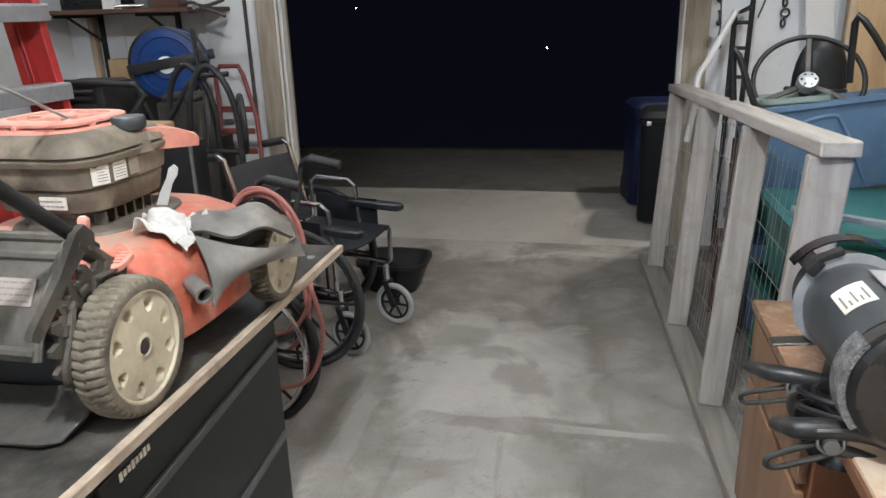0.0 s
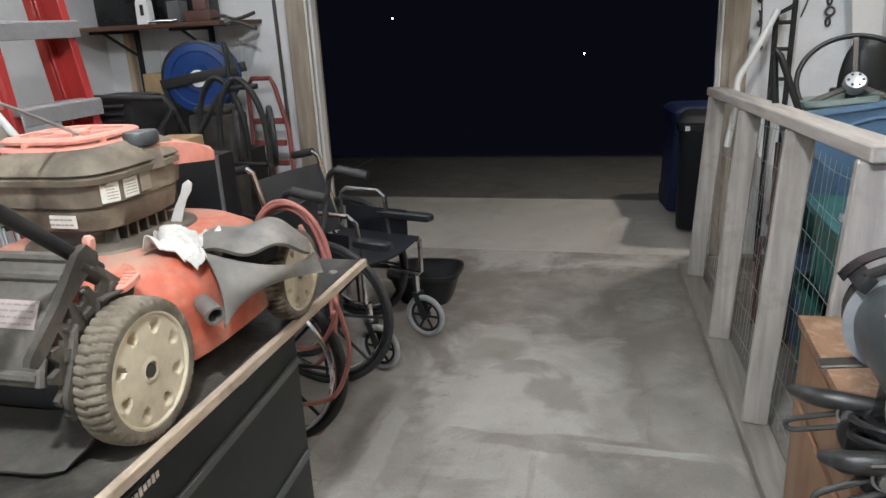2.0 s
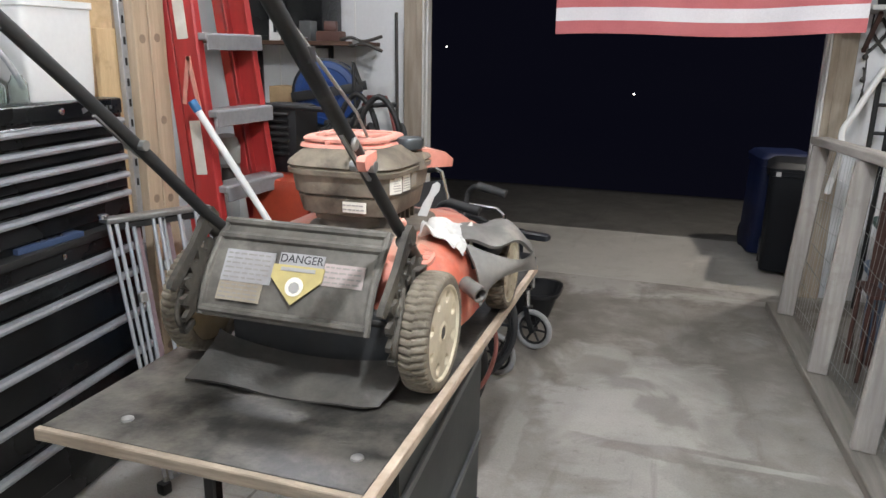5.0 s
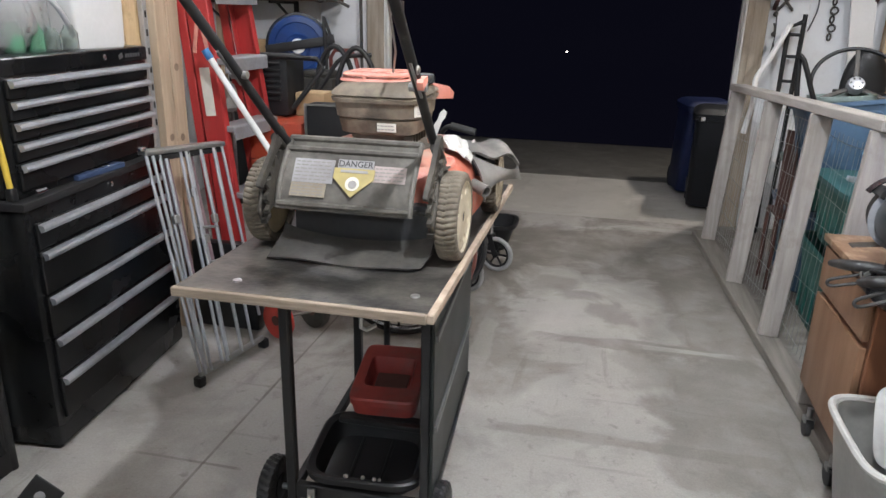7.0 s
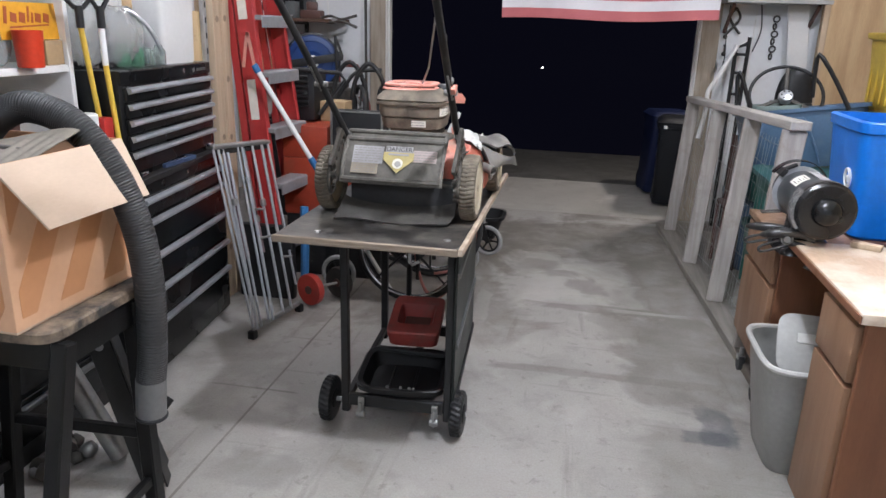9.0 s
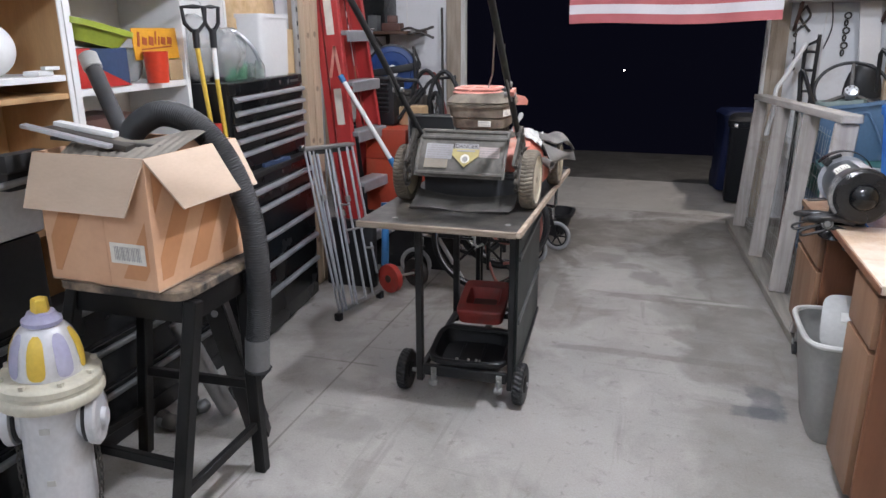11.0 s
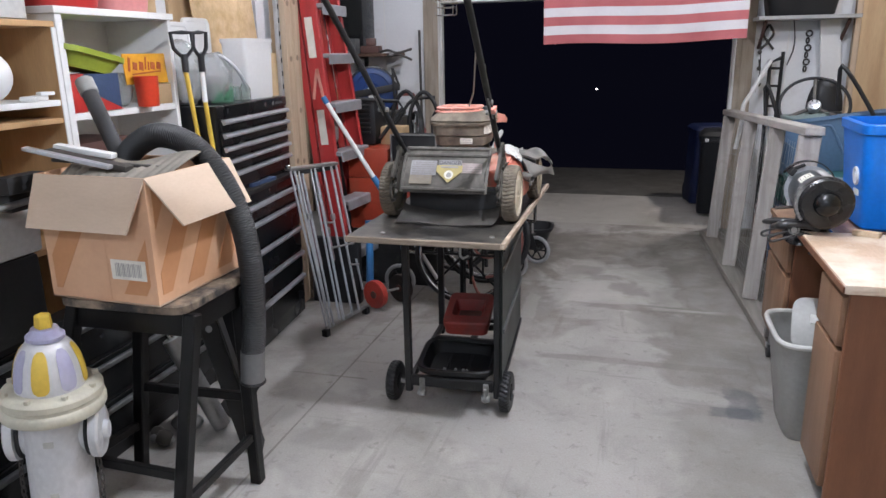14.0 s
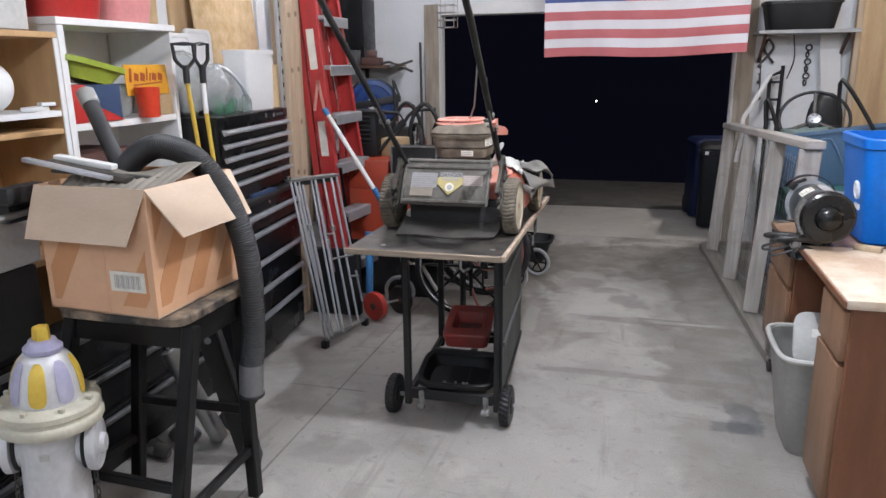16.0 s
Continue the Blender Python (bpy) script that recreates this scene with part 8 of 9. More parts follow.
# ---- two wheelie bins outside ----
def wheelie(at, turn, m_cart_blue, label, foot):
    b = thing("wheelie_bin", label, "wheelie bin", at, turn, "wheelie bins", world=False)
    bm = B()
    loft(bm, [rounded(0, 0, z, rx, ry, 8) for z, rx, ry in ((0.03, foot - 0.006, 0.18), (0.06, foot, 0.185), (0.66, 0.172, 0.21), (0.665, 0.188, 0.225), (0.695, 0.188, 0.225))])
    part("body", bm, m_cart_blue, b)
    bm = B()
    loft(bm, [rounded(0, 0, z, rx, ry, 8) for z, rx, ry in ((0.697, 0.192, 0.23), (0.715, 0.192, 0.23), (0.745, 0.16, 0.19), (0.750, 0.14, 0.17))])
    part("lid", bm, m_cart_blue, b)
    bm = B()
    rod(bm, (-0.15, 0.25, 0.68), (0.15, 0.25, 0.68), 0.014)
    part("handle", bm, m_black_plastic, b)
    for x in (-0.16, 0.16):
        bm = B()
        lathe(bm, [(0.03, -0.02), (0.085, -0.02), (0.09, 0), (0.085, 0.02), (0.03, 0.02)], 28, pose(x, 0.16, 0.09) @ AX["x"])
        part("wheel", bm, m_rubber_black, b)
    bm = B()
    rod(bm, (-0.17, 0.16, 0.09), (0.17, 0.16, 0.09), 0.01)
    part("axle", bm, m_steel, b)
    for x in (-0.12, 0.12):
        bm = B()
        box(bm, (x, -0.217, 0.68), (0.03, 0.02, 0.03))
        part("lid_clip", bm, m_chrome, b)
    return b


wheelie((0.52, 5.46, -0.004), 8, m_cart_blue, "dark blue wheeled rubbish bin on the driveway", 0.195)
wheelie((0.575, 4.98, -0.004), -6, m_cart_black, "black wheeled rubbish bin on the driveway", 0.172)

# ---- lumber fence with wire ----
fc = thing("fence", "weathered lumber fence panel with wire mesh along the bay", "fence", (0.55, 3.0, 0))
F0, F1 = Vector((0.47, 4.05, 0)), Vector((0.62, 1.88, 0))


def on_fence(y, z=0.0):
    t = (4.05 - y) / (4.05 - 1.88)
    p = F0.lerp(F1, t)
    return Vector((p.x - 0.045 + 0.057 * z, y, z))


bm = B()
beam(bm, on_fence(4.10, 0.022), on_fence(1.45, 0.022), 0.10, 0.044)
part("sill", bm, m_sill, fc, "flat sill plank on the floor", bevel=0.004, seg=1)
bm = B()
beam(bm, on_fence(4.02, 0.975) + Vector((0.025, 0, 0)), on_fence(1.82, 1.065) + Vector((0.005, 0, 0)), 0.088, 0.038)
part("top_rail", bm, m_rail, fc, "grey weathered top rail", bevel=0.004, seg=1)
for y, w in ((3.90, 0.082), (3.13, 0.082), (2.46, 0.082), (1.865, 0.096)):
    zt = 0.955 + 0.090 * (4.04 - y) / 2.22
    bm = B()
    box(bm, on_fence(y, 0.044 + (zt - 0.044) / 2) + Vector((0.012 if y > 3.5 else 0.0, 0, 0)), (w, 0.040, zt - 0.046), (0, 3.26, -4))
    part("post", bm, m_fence, fc, "grey weathered stud", bevel=0.004, seg=1)
# welded wire behind the studs
bm = B()
for k in range(43):
    y = 3.88 - 0.0465 * k
    wv = 0.006 * math.sin(k * 1.7)
    a, b, c, d_ = (on_fence(y, z) + Vector((0.056, 0, 0)) for z in (0.06, 0.4, 0.8, 0.96))
    tube(bm, [a, b + Vector((wv, wv, 0)), c - Vector((wv, 0, 0)), d_], 0.0011, 4)
for k in range(8):
    z = 0.10 + 0.12 * k
    pts_ = [on_fence(3.9 - 0.2 * j, z + 0.012 * math.sin(j * 1.3 + k)) + Vector((0.057, 0, 0)) for j in range(11)]
    tube(bm, pts_, 0.0012, 4)
part("wire_mesh", bm, m_wire, fc, "thin welded wire mesh")

# white pipe bent over the rail's far end
bm = B()
tube(bm, [(0.56, 3.90, 0.72), (0.585, 3.88, 0.92), (0.60, 3.98, 1.03), (0.66, 4.06, 1.12), (0.78, 4.16, 1.34)], 0.016, 10, n=5)
solo("pipe", bm, m_white_plastic, "bent white plastic pipe over the fence rail", "pipe")

# ---- totes stacked in the bay ----
def tote(name, c, half, h, mat, lid_mat, label, turn=0, tilt=0, tip=0):
    t = thing(name, label, "storage tote", c, turn, world=False)
    m = pose(0, 0, 0, tilt, tip, 0)
    bm = B()
    open_tub(bm, (0, 0, 0), half, (half[0] * 0.88, half[1] * 0.9), h, power=7, rim=0.016)
    bm.transform(m)
    part("body", bm, mat, t)
    for s in (-1, 1):
        bm = B()
        for k in range(5):
            box(bm, (half[0] * 0.94 * s, half[1] * (-0.6 + 0.3 * k), h * 0.45), (0.012, 0.02, h * 0.6))
        bm.transform(m)
        part("ribs", bm, mat, t, bevel=0.003, seg=1)
    if lid_mat:
        bm = B()
        loft(bm, [rounded(0, 0, z, half[0] + dx, half[1] + dx, 7) for z, dx in ((h - 0.012, 0.020), (h + 0.012, 0.022), (h + 0.016, 0.01), (h + 0.010, -0.02), (h + 0.014, -0.03))])
        bm.transform(m)
        part("lid", bm, lid_mat, t)
    return t


tote("storage_tote", (0.98, 2.62, 0.0), (0.26, 0.36), 0.40, m_tote_green, None, "dark green plastic tote behind the fence")
tote("storage_tote", (1.02, 2.02, 0.0), (0.28, 0.22), 0.38, m_tote_blue, m_tote_blue, "slate blue plastic tote behind the fence")
tote("storage_tote", (1.02, 3.42, 0.0), (0.28, 0.30), 0.42, m_tote_blue, m_tote_blue, "slate blue plastic tote behind the fence")
tote("storage_tote", (0.98, 2.62, 0.405), (0.25, 0.30), 0.30, m_tote_green, m_teal, "green plastic tote with a teal lid behind the fence")
tote("storage_tote", (1.06, 1.98, 0.40), (0.30, 0.17), 0.24, m_lime, m_teal, "lime green plastic tote with a teal lid")
big = tote("storage_tote", (1.02, 3.10, 0.70), (0.32, 0.21), 0.33, m_tote_blue, None, "large open slate blue tote set askew on the stack", 0, -6, -8)
bm = B()
tube(bm, [(-0.17, -0.207, 0.235), (-0.13, -0.209, 0.265), (-0.04, -0.210, 0.275), (-0.01, -0.209, 0.24), (0.03, -0.200, 0.12), (0.06, -0.192, 0.02)], 0.007, 8, n=5)
bm.transform(pose(0, 0, 0, -6, -8, 0))
part("moulded_arch", bm, m_tote_blue, big)
bm = B()
open_tub(bm, (0, 0, 0), (0.12, 0.13), (0.09, 0.11), 0.315, power=5)
bm.transform(pose(0.865, 3.12, 0.722, -3, -5, 0))
solo("plastic_bin", bm, m_tray_green, "grey-green plastic bin standing in the blue tote", "bin")
tote("storage_tote", (1.06, 3.46, 0.44), (0.30, 0.33), 0.19, m_tote_green, m_tote_green, "dark green plastic tote behind the fence")
# red folding chair back between the totes
rc = thing("garden_chair", "dark red-brown plastic chair wedged behind the fence", "chair", (0.74, 3.35, 0))
bm = B()
sheet(bm, lambda u, v: Vector((0.70 + 0.03 * math.sin(math.pi * u), 3.18 + 0.24 * u, 0.40 + 0.42 * v)), 8, 8, 0.012)
part("backrest", bm, m_brown_thing, rc)
bm = B()
sheet(bm, lambda u, v: Vector((0.66 + 0.10 * v, 3.18 + 0.24 * u, 0.40)), 6, 6, 0.015)
part("seat", bm, m_brown_thing, rc)
for x, y in ((0.665, 3.19), (0.665, 3.41), (0.755, 3.19), (0.755, 3.41)):
    bm = B()
    rod(bm, (x, y, 0), (x, y, 0.40), 0.012)
    part("leg", bm, m_brown_thing, rc)

# steering wheel and black levers lying on the big tote
sw = thing("steering_wheel", "old black steering wheel with a chrome hub on the totes", "steering wheel", (0.90, 3.15, 0.90))
SN = Vector((-0.10, -0.80, 0.60)).normalized()
sc = Vector((0.905, 3.17, 1.085))
bm = B()
ring(bm, sc, SN, 0.197, 0.0098, 56, 10)
part("rim", bm, m_black_plastic, sw, "thin black rim")
q = SN.to_track_quat("Z", "Y").to_matrix()
for a in (90, 210, 330):
    bm = B()
    d_ = q @ Vector((math.cos(radians(a)), math.sin(radians(a)), 0))
    beam(bm, sc - SN * 0.02 + d_ * 0.03, sc + d_ * 0.195, 0.022, 0.010, up=SN)
    part("spoke", bm, m_iron, sw, bevel=0.003, seg=1)
bm = B()
lathe(bm, [(0.040, -0.03), (0.040, 0.0), (0.034, 0.012), (0.014, 0.016)], 28, Matrix.Translation(sc) @ q.to_4x4())
hb = part("hub", bm, m_alu, sw)
for k in range(6):
    bm = B()
    a = 2 * math.pi * k / 6
    lathe(bm, [(0.005, 0), (0.005, 0.006)], 8, Matrix.Translation(sc) @ q.to_4x4() @ pose(0.024 * math.cos(a), 0.024 * math.sin(a), 0.010))
    part("hub_bolt", bm, m_black_plastic, hb)
bm = B()
rod(bm, sc - SN * 0.02, sc - SN * 0.15, 0.018)
part("column", bm, m_iron, sw)
for k, pts_ in enumerate((((0.69, 2.93, 0.98), (0.645, 2.93, 1.09), (0.603, 2.94, 1.20), (0.585, 2.95, 1.20), (0.605, 2.96, 1.02)), ((1.16, 2.88, 1.05), (1.075, 2.89, 1.19), (0.99, 2.90, 1.31), (0.967, 2.92, 1.305), (0.985, 2.95, 1.10)))):
    bm = B()
    tube(bm, pts_, 0.012, 10, n=2)
    solo("lever", bm, m_black_plastic, "black curved lever tube on the totes", "lever", group="levers on the totes")
bm = B()
loft(bm, [rounded(1.02, 3.45, 1.03 + 0.205 * math.sin(a), 0.105 * math.cos(a) ** 0.8 + 0.004, 0.055 * math.cos(a) ** 0.6 + 0.004, 2.3) for a in (0.0, 0.25, 0.5, 0.75, 1.0, 1.2, 1.35, 1.48)])
solo("seat_back", bm, m_black_plastic, "black padded seat back standing on the totes", "seat")
bm = B()
span(bm, (0.90, 3.385, 0.647), (1.12, 3.53, 1.03))
solo("parts_box", bm, m_black_plastic, "black parts box on a green tote", "box", bevel=0.01)
bm = B()
beam(bm, (0.68, 2.30, 0.80), (1.10, 2.26, 0.745), 0.03, 0.02)
solo("metal_bar", bm, m_alu, "pale metal bar lying on the lime tote", "bar", bevel=0.004)
# black bicycle-like frame hanging on the wall
bf = thing("bike_stand", "dark steel tube stand against the white wall", "stand", (0.80, 4.25, 0))
bm = B()
tube(bm, [(0.80, 4.30, 0.0), (0.80, 4.30, 1.32), (0.88, 4.28, 1.36)], 0.014, 10)
tube(bm, [(0.86, 4.28, 0.0), (0.88, 4.28, 1.40)], 0.014, 10)
for z in (1.0, 1.15, 1.28):
    rod(bm, (0.80, 4.30, z), (0.88, 4.28, z), 0.010)
part("tube_frame", bm, m_black_satin, bf)

# ---- white wall at the right of the door: hung tools and shelf ----
rs = thing("wall_shelf", "narrow grey board shelf high on the front wall", "shelf", (0.95, 4.3, 1.63))
bm = B()
span(bm, (0.66, 4.06, 1.625), (1.33, 4.42, 1.650))
part("board", bm, m_grey_board, rs, bevel=0.002, seg=1)
for x in (0.72, 1.27):
    bm = B()
    beam(bm, (x, 4.41, 1.43), (x, 4.14, 1.615), 0.02, 0.02)
    part("brace", bm, m_brown_thing, rs)
bm = B()
open_tub(bm, (0.95, 4.22, 1.650), (0.25, 0.14), (0.22, 0.12), 0.20, power=7)
solo("dark_crate", bm, m_black_plastic, "dark plastic crate on the narrow shelf", "crate")
bm = B()
box(bm, (1.245, 4.345, 1.12), (0.14, 0.02, 1.28), (2.5, -7, 0))
solo("white_board", bm, m_white_plastic, "clean white plank leaning against the front wall", "board", bevel=0.003, seg=1)
bm = B()
span(bm, (1.05, 4.20, 0.0), (1.32, 4.40, 0.49))
solo("parts_crate", bm, m_black_plastic, "dark crate under the white plank", "crate", bevel=0.01)
tg = thing("tongs", "rusty iron tongs hanging from the shelf", "tongs", (0.78, 4.38, 1.4))
bm = B()
for s in (-1, 1):
    tube(bm, [(0.78, 4.385, 1.60), (0.78 + 0.035 * s, 4.385, 1.54), (0.78 + 0.012 * s, 4.385, 1.49), (0.78 - 0.045 * s, 4.385, 1.42)], 0.009, 8, n=5)
part("jaws", bm, m_iron, tg)
for k in range(6):
    ch = thing("chain", "iron chain ring hanging on the white wall", "chain", (1.07, 4.39, 1.25 + 0.05 * k), group="hanging chain")
    bm = B()
    ring(bm, (1.06 + 0.006 * (k % 2), 4.395, 1.27 + 0.052 * k), (0.3 if k % 2 else 1, 1 if k % 2 else 0.3, 0), 0.020, 0.006, 20, 6)
    part("link", bm, m_iron, ch)
for k, (x, z) in enumerate(((0.735, 1.30), (0.745, 1.18), (0.73, 1.42))):
    hk = thing("hook", "small dark hook on the white wall", "hook", (x, 4.40, z), group="wall hooks")
    bm = B()
    tube(bm, [(x, 4.415, z + 0.04), (x, 4.385, z + 0.03), (x, 4.37, z), (x, 4.385, z - 0.02)], 0.006, 8, n=4)
    bmesh.ops.create_icosphere(bm, subdivisions=2, radius=0.016, matrix=Matrix.Translation((x, 4.385, z - 0.022)))
    part("hook_bar", bm, m_iron, hk)
bm = B()
tube(bm, [(0.74, 4.39, 1.62), (0.735, 4.39, 1.45), (0.745, 4.39, 1.25), (0.72, 4.385, 1.10)], 0.004, 6, n=6)
solo("cord", bm, m_black_plastic, "thin dark cord hanging on the white wall", "cord")
bm = B()
tube(bm, [(0.95, 4.40, 1.64), (0.97, 4.39, 1.45), (0.93, 4.385, 1.30)], 0.004, 6, n=6)
solo("cord", bm, m_black_plastic, "thin dark cord hanging on the white wall", "cord")

# plywood sheet with a stud, at the wall's end
bm = B()
span(bm, (1.34, 4.30, 0.0), (2.48, 4.33, 2.40))
solo("plywood_sheet", bm, m_ply, "tall plywood sheet standing against the front wall", "board", bevel=0.002, seg=1)
bm = B()
span(bm, (1.335, 4.255, 0.0), (1.375, 4.297, 2.40))
solo("lumber_stud", bm, m_stud, "pale lumber stud against the plywood", "stud", bevel=0.003, seg=1)

# yellow tote up on a stack by the side wall
tote("storage_tote", (1.62, 2.95, 0.0), (0.30, 0.30), 0.50, m_black_plastic, m_black_plastic, "black plastic tote at the bottom of a stack")
tote("storage_tote", (1.62, 2.95, 0.515), (0.30, 0.30), 0.48, m_black_plastic, m_black_plastic, "black plastic tote in the middle of a stack")
tote("storage_tote", (1.62, 2.95, 1.012), (0.32, 0.30), 0.42, m_yellow, m_yellow, "yellow plastic tote on top of a stack")

# ---- bright blue recycling bin ----
rb = thing("recycling_bin", "bright blue recycling bin with white marks on a low stand", "recycling bin", (0.98, 1.60, 0))
bm = B()
loft(bm, [rounded(0.98, 1.62, z, rx, ry, 9) for z, rx, ry in ((0.70, 0.19, 0.165), (0.71, 0.20, 0.175), (1.09, 0.234, 0.204), (1.095, 0.243, 0.213), (1.13, 0.245, 0.215), (1.135, 0.238, 0.208), (1.135, 0.225, 0.195), (0.73, 0.19, 0.165))])
part("bin_body", bm, m_recycle, rb)
bm = B()
mk = pose(0.7575, 1.535, 0.915, 0, -5.3, 0)
tube(bm, [mk @ Vector((0, 0.028 * math.cos(a * math.tau / 24), 0.034 * math.sin(a * math.tau / 24))) for a in range(24)], 0.006, 6, True)
part("white_mark", bm, m_white_plastic, rb, "white printed ring mark")
bm = B()
box(bm, (0.7580, 1.535, 0.912), (0.005, 0.018, 0.026), (0, -5.3, 0))
part("white_mark", bm, m_white_plastic, rb, smooth=0)
bm = B()
box(bm, (0.7630, 1.525, 0.850), (0.005, 0.060, 0.024), (0, -5.3, 0))
part("white_mark", bm, m_white_plastic, rb, smooth=0)
bm = B()
span(bm, (0.76, 1.42, 0.0), (1.22, 1.84, 0.699))
solo("storage_box", bm, m_brown_thing, "dark box that carries the recycling bin", "box", bevel=0.008)

# ---- desk ----
DX = 0.505
dk = thing("desk", "worn brown wooden desk with drawers facing the aisle", "desk", (0.85, 0.80, 0))
bm = B()
span(bm, (DX - 0.02, 0.452, 0.735), (DX + 0.72, 1.125, 0.765))
part("desktop", bm, m_top, dk, "scuffed pale wooden top", bevel=0.006)
bm = B()
span(bm, (DX - 0.026, 0.447, 0.739), (DX - 0.0205, 1.13, 0.761))
part("edge_band", bm, m_oak, dk, bevel=0.002, seg=1)
bm = B()
span(bm, (DX + 0.012, 0.485, 0.05), (DX + 0.66, 0.775, 0.735))
part("pedestal", bm, m_oak, dk, "brown laminate pedestal", bevel=0.003, seg=1)
bm = B()
span(bm, (DX, 0.462, 0.03), (DX + 0.70, 0.480, 0.735))
part("end_panel", bm, m_oak, dk, "scratched brown end panel", bevel=0.003, seg=1)
for z0, z1 in ((0.560, 0.718), (0.08, 0.545)):
    bm = B()
    span(bm, (DX - 0.016, 0.484, z0), (DX + 0.011, 0.752, z1))
    part("drawer_front", bm, m_drawer, dk, "veneered drawer front", bevel=0.005)
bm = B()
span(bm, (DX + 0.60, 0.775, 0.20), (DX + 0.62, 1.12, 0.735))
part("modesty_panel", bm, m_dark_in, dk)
for x, y in ((DX + 0.06, 0.52), (DX + 0.62, 0.52), (DX + 0.62, 0.74), (DX + 0.06, 0.74)):
    bm = B()
    rod(bm, (x, y, 0), (x, y, 0.052), 0.022)
    part("foot", bm, m_black_plastic, dk)
bm = B()
span(bm, (DX + 0.58, 1.095, 0.0), (DX + 0.64, 1.12, 0.735))
part("far_leg", bm, m_oak, dk, bevel=0.003, seg=1)
# far pedestal on casters
cb = thing("drawer_pedestal", "brown wooden drawer pedestal on casters", "cabinet", (0.80, 1.52, 0))
bm = B()
span(bm, (DX + 0.005, 1.29, 0.16), (DX + 0.24, 1.76, 0.695))
part("body", bm, m_oak, cb, bevel=0.003, seg=1)
bm = B()
span(bm, (DX - 0.02, 1.28, 0.695), (DX + 0.25, 1.775, 0.718))
part("top_board", bm, m_ped_top, cb, "worn brown wooden top", bevel=0.004)
for z0, z1 in ((0.545, 0.685), (0.20, 0.525)):
    bm = B()
    span(bm, (DX - 0.016, 1.305, z0), (DX + 0.004, 1.75, z1))
    part("drawer_front", bm, m_drawer, cb, "veneered drawer front", bevel=0.004)
bm = B()
span(bm, (DX + 0.10, 1.30, 0.10), (DX + 0.24, 1.75, 0.16))
part("plinth", bm, m_oak, cb)
for x, y in ((DX + 0.03, 1.435), (DX + 0.20, 1.34), (DX + 0.20, 1.72), (DX + 0.03, 1.72)):
    bm = B()
    rod(bm, (x - 0.012, y, 0.035), (x + 0.012, y, 0.035), 0.035, seg=20)
    w = part("caster", bm, m_rubber_black, cb)
    bm = B()
    rod(bm, (x, y, 0.05), (x, y, 0.105), 0.010)
    box(bm, (x, y, 0.062), (0.034, 0.03, 0.02))
    part("caster_fork", bm, m_steel, w)

# ---- waste basket ----
wbn = thing("waste_basket", "tall grey plastic waste basket beside the desk", "waste basket", (0.578, 1.06, 0))
bm = B()
open_tub(bm, (0.578, 1.06, 0.0), (0.160, 0.195), (0.108, 0.150), 0.395, wall=0.005, power=5, rim=0.006)
part("body", bm, m_bin_grey, wbn)
bm = B()
tube(bm, [Vector((p.x, p.y, 0.397)) for p in rounded(0.578, 1.06, 0.395, 0.167, 0.202, 5, 44)], 0.010, 8, True)
part("rim", bm, m_bin_rim, wbn, "pale rolled rim")
bm = B()
loft(bm, [[pose(0.60, 1.10, 0.40, 50, 0, -8) @ p for p in rounded(0, 0, z, rx, ry, 5, 30)] for z, rx, ry in ((0, 0.105, 0.105), (0.006, 0.11, 0.11), (0.010, 0.10, 0.10))])
lid = part("swing_lid", bm, m_bin_grey, wbn, "loose grey lid tipped into the basket")
bm = B()
box(bm, (0, 0.02, 0.011), (0.09, 0.035, 0.004), m=pose(0.60, 1.10, 0.40, 50, 0, -8))
part("lid_label", bm, m_bin_rim, lid, "pale raised plate")

# ---- bench grinder ----
gd = thing("bench_grinder", "old black bench grinder with a worn label", "bench grinder", (0.58, 1.20, 0.72))
gx, gz = 0.545, 0.922
bm = B()
lathe(bm, [(0.050, -0.13), (0.074, -0.125), (0.080, -0.10), (0.080, 0.10), (0.074, 0.125), (0.050, 0.13)], 40, pose(gx, 1.22, gz) @ AX["y"])
part("motor", bm, m_motor, gd, "grey-green motor body")
bm = B()
sheet(bm, lambda u, v: Vector((gx - 0.0815 * math.sin(radians(16 + 36 * u)), 1.17 + 0.075 * v, gz + 0.0815 * math.cos(radians(16 + 36 * u)))), 12, 2, 0.0012)
gl_ = part("motor_label", bm, m_paper, gd, "torn white paper label")
for k in range(5):
    bm = B()
    a0 = 21 + 6 * k
    sheet(bm, lambda u, v, a0=a0: Vector((gx - 0.0832 * math.sin(radians(a0 + 2.2 * u)), 1.180 + (0.052 - 0.012 * (a0 % 4)) * v, gz + 0.0832 * math.cos(radians(a0 + 2.2 * u)))), 2, 4, 0.0006)
    part("print_bar", bm, m_faded_print, gl_, smooth=0)
bm = B()
sheet(bm, lambda u, v: Vector((gx + 0.084 * math.sin(radians(-2 + 50 * u)), 1.13 + 0.15 * v, gz + 0.084 * math.cos(radians(-2 + 50 * u)) + 0.006 * u)), 10, 3, 0.002)
part("top_plate", bm, m_faded_label, gd, "pale curled card over the motor")
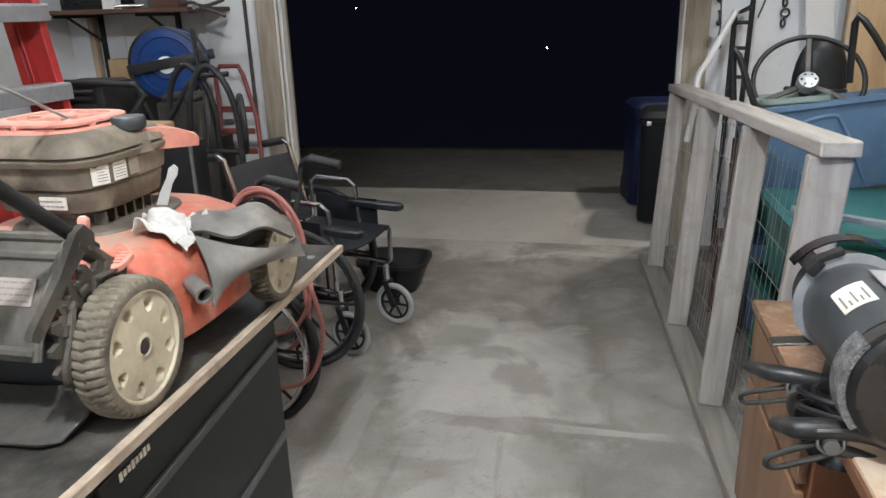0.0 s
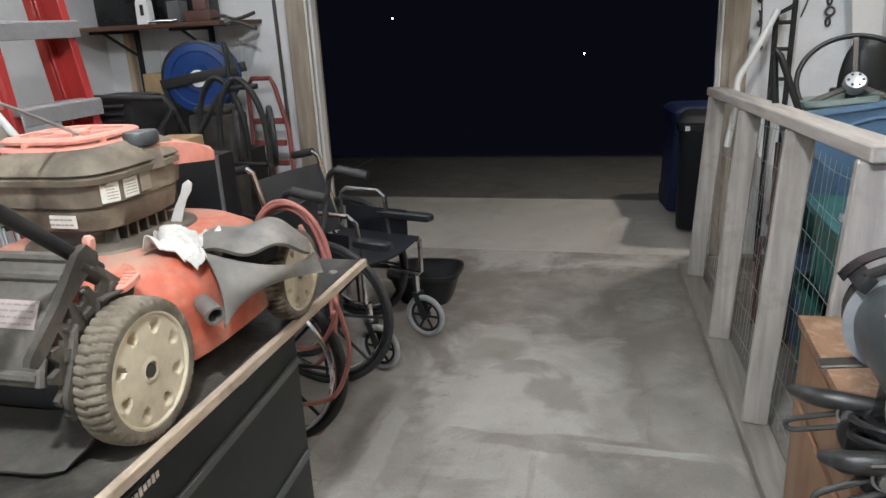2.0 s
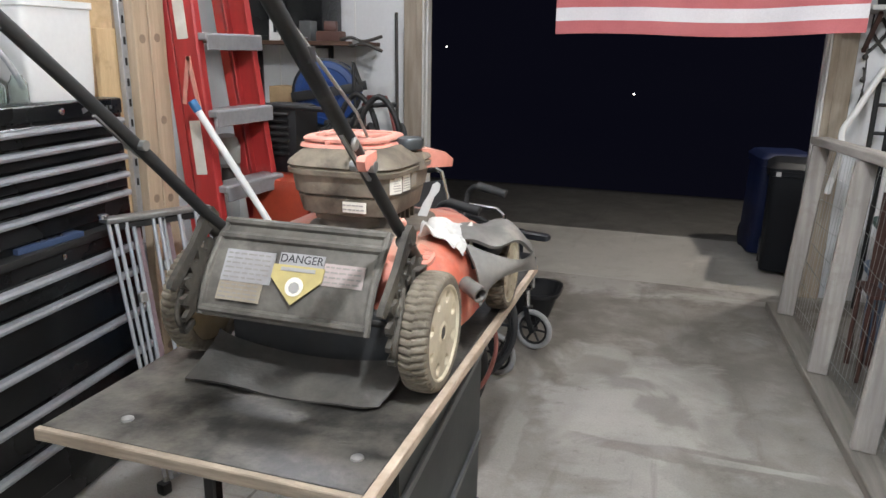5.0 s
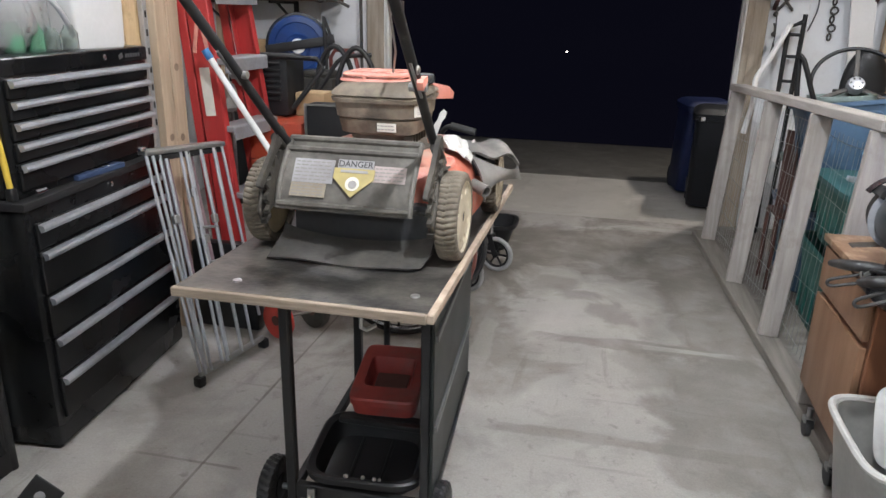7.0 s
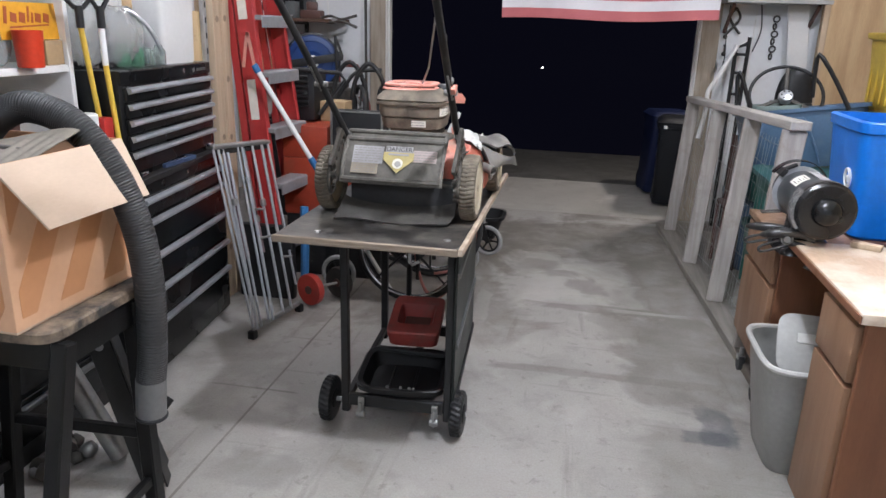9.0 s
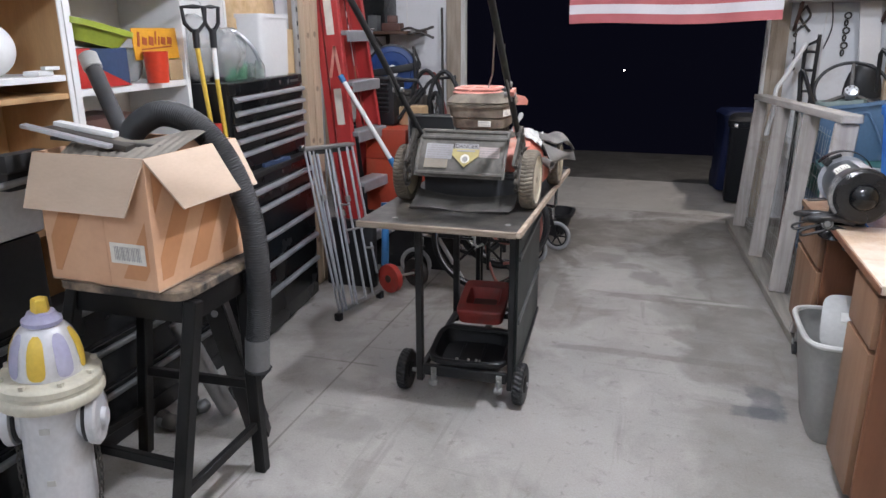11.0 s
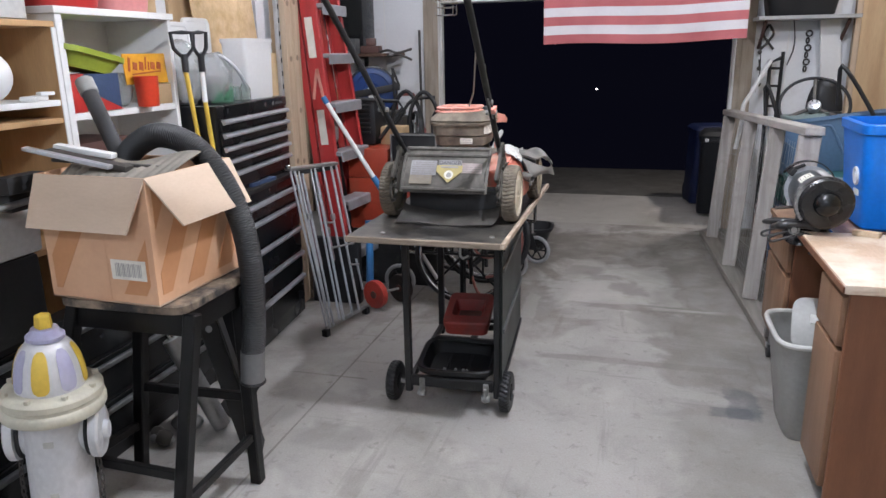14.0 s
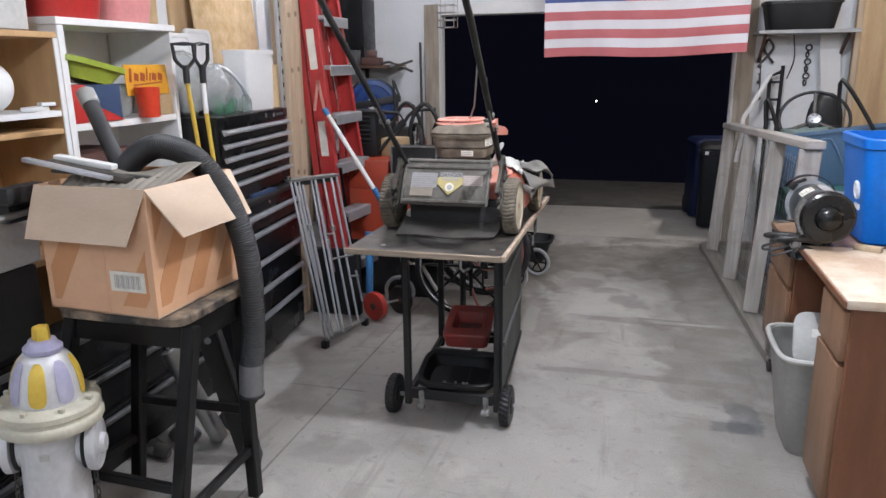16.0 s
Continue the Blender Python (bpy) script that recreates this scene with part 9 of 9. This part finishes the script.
for y0, s in ((1.06, -1), (1.385, 1)):
    bm = B()
    m = pose(gx, y0, gz) @ AX["y"]
    k_ = 1.0 if s < 0 else 0.83
    lathe(bm, [(0.030, -0.032), (0.084 * k_, -0.030), (0.093 * k_, -0.022), (0.093 * k_, 0.022), (0.084 * k_, 0.030), (0.030, 0.032)], 44, m)
    g = part("wheel_guard", bm, m_guard, gd, "dark round wheel guard")
    bm = B()
    lathe(bm, [(0.046, s * 0.030), (0.044, s * 0.045), (0.034, s * 0.060), (0.018, s * 0.068), (0.004, s * 0.070)], 28, m)
    part("guard_boss", bm, m_black_metal, g)
    bm = B()
    lathe(bm, [(0.080 * k_, -0.012), (0.096 * k_, -0.012), (0.096 * k_, 0.012), (0.080 * k_, 0.012)], 44, m)
    part("grinding_wheel", bm, m_iron, g)
    if s < 0:
        bm = B()
        sheet(bm, lambda u, v, y0=y0: Vector((gx + 0.0985 * math.cos(radians(140 + 80 * u)), y0 - 0.019 + 0.038 * v, gz + 0.0985 * math.sin(radians(140 + 80 * u)))), 18, 2, 0.010)
        part("stone_face", bm, m_stone, g, "glittering grey grinding stone face")
bm = B()
sheet(bm, lambda u, v: Vector((gx + 0.104 * math.cos(radians(148 - 125 * u)), 1.375 + 0.034 * v, gz + 0.104 * math.sin(radians(148 - 125 * u)))), 24, 2, 0.003)
part("guard_hood", bm, m_guard, gd, "thin curved steel guard hood", smooth=60)
bm = B()
lathe(bm, [(0.02, 0), (0.091, 0), (0.091, 0.004), (0.02, 0.004)], 44, pose(gx, 1.342, gz) @ AX["y"])
part("side_plate", bm, m_pale_plate, gd, "bare grey steel side plate")
bm = B()
box(bm, (gx - 0.065, 1.365, gz + 0.065), (0.018, 0.07, 0.03), (0, 35, 0))
box(bm, (gx - 0.045, 1.345, gz + 0.085), (0.05, 0.02, 0.012), (0, -25, 0))
part("shield_bracket", bm, m_black_satin, gd, bevel=0.004)
bm = B()
loft(bm, [rounded(gx, 1.22, z, rx, ry, 5) for z, rx, ry in ((0.745, 0.095, 0.115), (0.765, 0.09, 0.11), (0.80, 0.055, 0.075), (0.86, 0.05, 0.07))])
part("base", bm, m_guard, gd)
for y in (1.08, 1.36):
    bm = B()
    beam(bm, (gx - 0.115, y, 0.835), (gx - 0.03, y, 0.845), 0.034, 0.006)
    part("tool_rest", bm, m_iron, gd, bevel=0.003, seg=1)
bm = B()
tube(bm, [(gx + 0.02, 1.05, 0.755), (gx + 0.07, 0.95, 0.752), (gx + 0.03, 0.90, 0.752), (gx - 0.02, 0.93, 0.752), (gx - 0.05, 0.98, 0.752)], 0.006, 8, n=5)
part("power_cord", bm, m_black_plastic, gd)
gd.location.z -= 0.034
# spring clamps over the front edge, each with a solid upper arm and a looped lower arm
for up_tip, mid, piv, jaw, low_tip in (((0.398, 1.386, 0.738), (0.432, 1.335, 0.752), (0.474, 1.318, 0.748), (0.565, 1.300, 0.734), (0.387, 1.338, 0.694)),
                                        ((0.386, 1.118, 0.778), (0.414, 1.084, 0.793), (0.456, 1.080, 0.790), (0.540, 1.070, 0.780), (0.372, 1.071, 0.738))):
    cm = thing("spring_clamp", "large dark steel spring clamp over the bench edge", "clamp", piv, group="clamps on the bench")
    up_tip, mid, piv, jaw, low_tip = (Vector(p) for p in (up_tip, mid, piv, jaw, low_tip))
    bm = B()
    tube(bm, [up_tip, up_tip.lerp(mid, 0.5), mid, piv + Vector((0, 0, 0.008)), piv.lerp(jaw, 0.5) + Vector((0, 0, 0.012)), jaw], lambda t: 0.0075 + 0.0085 * math.sin(math.pi * min(1, t * 1.05)) ** 0.8, 12, n=5)
    part("upper_arm", bm, m_clamp, cm, "worn dark steel arm")
    base = piv - Vector((0, 0, 0.022))
    side = (base - low_tip).cross(Vector((0.5, 1, 0))).normalized() * 0.009
    bm = B()
    tube(bm, [base + side * 1.3, base.lerp(low_tip, 0.5) + side * 1.2, low_tip.lerp(base, 0.10) + side, low_tip, low_tip.lerp(base, 0.10) - side, base.lerp(low_tip, 0.5) - side * 1.2, base - side * 1.3], 0.0048, 8, n=4)
    part("lower_arm", bm, m_clamp, cm, "open channel handle")
    bm = B()
    tube(bm, [base, base.lerp(jaw, 0.5) - Vector((0, 0, 0.012)), jaw - Vector((0, 0, 0.030))], lambda t: 0.011 - 0.004 * t, 10, n=4)
    part("lower_jaw", bm, m_clamp, cm)
    bm = B()
    d_ = (jaw - piv).normalized().cross(Vector((0, 0, 1)))
    rod(bm, piv - d_ * 0.020 - Vector((0, 0, 0.010)), piv + d_ * 0.020 - Vector((0, 0, 0.010)), 0.011)
    part("pivot_pin", bm, m_steel, cm)
    for k in range(3):
        bm = B()
        ring(bm, piv - Vector((0, 0, 0.010)) + d_ * (0.008 * (k - 1)), d_, 0.017, 0.003, 20, 6)
        part("spring_coil", bm, m_steel, cm)
bm = B()
tube(bm, [(0.475, 1.285, 0.752), (0.455, 1.24, 0.772), (0.470, 1.19, 0.785), (0.520, 1.16, 0.786), (0.560, 1.12, 0.782), (0.520, 1.14, 0.774), (0.462, 1.175, 0.770), (0.450, 1.22, 0.757), (0.49, 1.25, 0.750)], 0.0055, 8, n=6)
solo("power_cord", bm, m_black_plastic, "black power cord coiled under the bench grinder", "cord")
bm = B()
lathe(bm, [(0.040, 0), (0.044, 0.005), (0.046, 0.03), (0.034, 0.048), (0.032, 0.055), (0.029, 0.055), (0.030, 0.046), (0.041, 0.028), (0.040, 0.008)], 30, pose(0.80, 1.02, 0.7655))
solo("glass_jar", bm, m_glass, "clear glass jar on the desk top", "jar")
bm = B()
box(bm, (0.70, 1.08, 0.775), (0.09, 0.035, 0.020), (0, 0, -30))
solo("wood_scrap", bm, m_stud, "small wooden offcut on the desk top", "wood scrap", bevel=0.004)

# ---- ceiling lights ----
# holders added out of view; the last goes with the left fill light
for x, y in ((-0.10, 0.28), (-0.45, -2.5), (1.30, 2.15), (-1.70, 1.95)):
    lt = thing("ceiling_light", "lit bare bulb in a white holder, out of view under the ceiling", "ceiling light", (x, y, 2.56))
    bm = B()
    lathe(bm, [(0.055, 2.60), (0.06, 2.59), (0.045, 2.55), (0.02, 2.545)], 28, pose(x, y, 0))
    part("housing", bm, m_white_plastic, lt)
    bm = B()
    rod(bm, (x, y, 2.60), (x, y, 2.75), 0.02)
    part("stem", bm, m_white_plastic, lt)
    bm = B()
    lathe(bm, [(0.018, 2.548), (0.022, 2.535), (0.010, 2.528)], 20, pose(x, y, 0))
    part("bulb_cap", bm, m_light_on, lt)
yl = thing("yard_light", "lamp on the outer wall beside the door", "wall lamp", (1.05, 4.6, 2.05))
bm = B()
rod(bm, (1.05, 4.56, 2.34), (1.05, 5.30, 2.34), 0.02)
part("arm", bm, m_steel, yl)
bm = B()
lathe(bm, [(0.09, 0.02), (0.08, 0.05), (0.03, 0.08)], 24, pose(1.05, 5.30, 2.26))
part("shade", bm, m_white_plastic, yl)
bm = B()
span(bm, (-3.42, 4.42, 2.85), (2.62, 4.56, 3.4))
tagged(new("wall_gable", mesh_from(bm, "wall_gable", m_white_wall, smooth=0)), "white gable wall above the door", "wall", kind="structure")
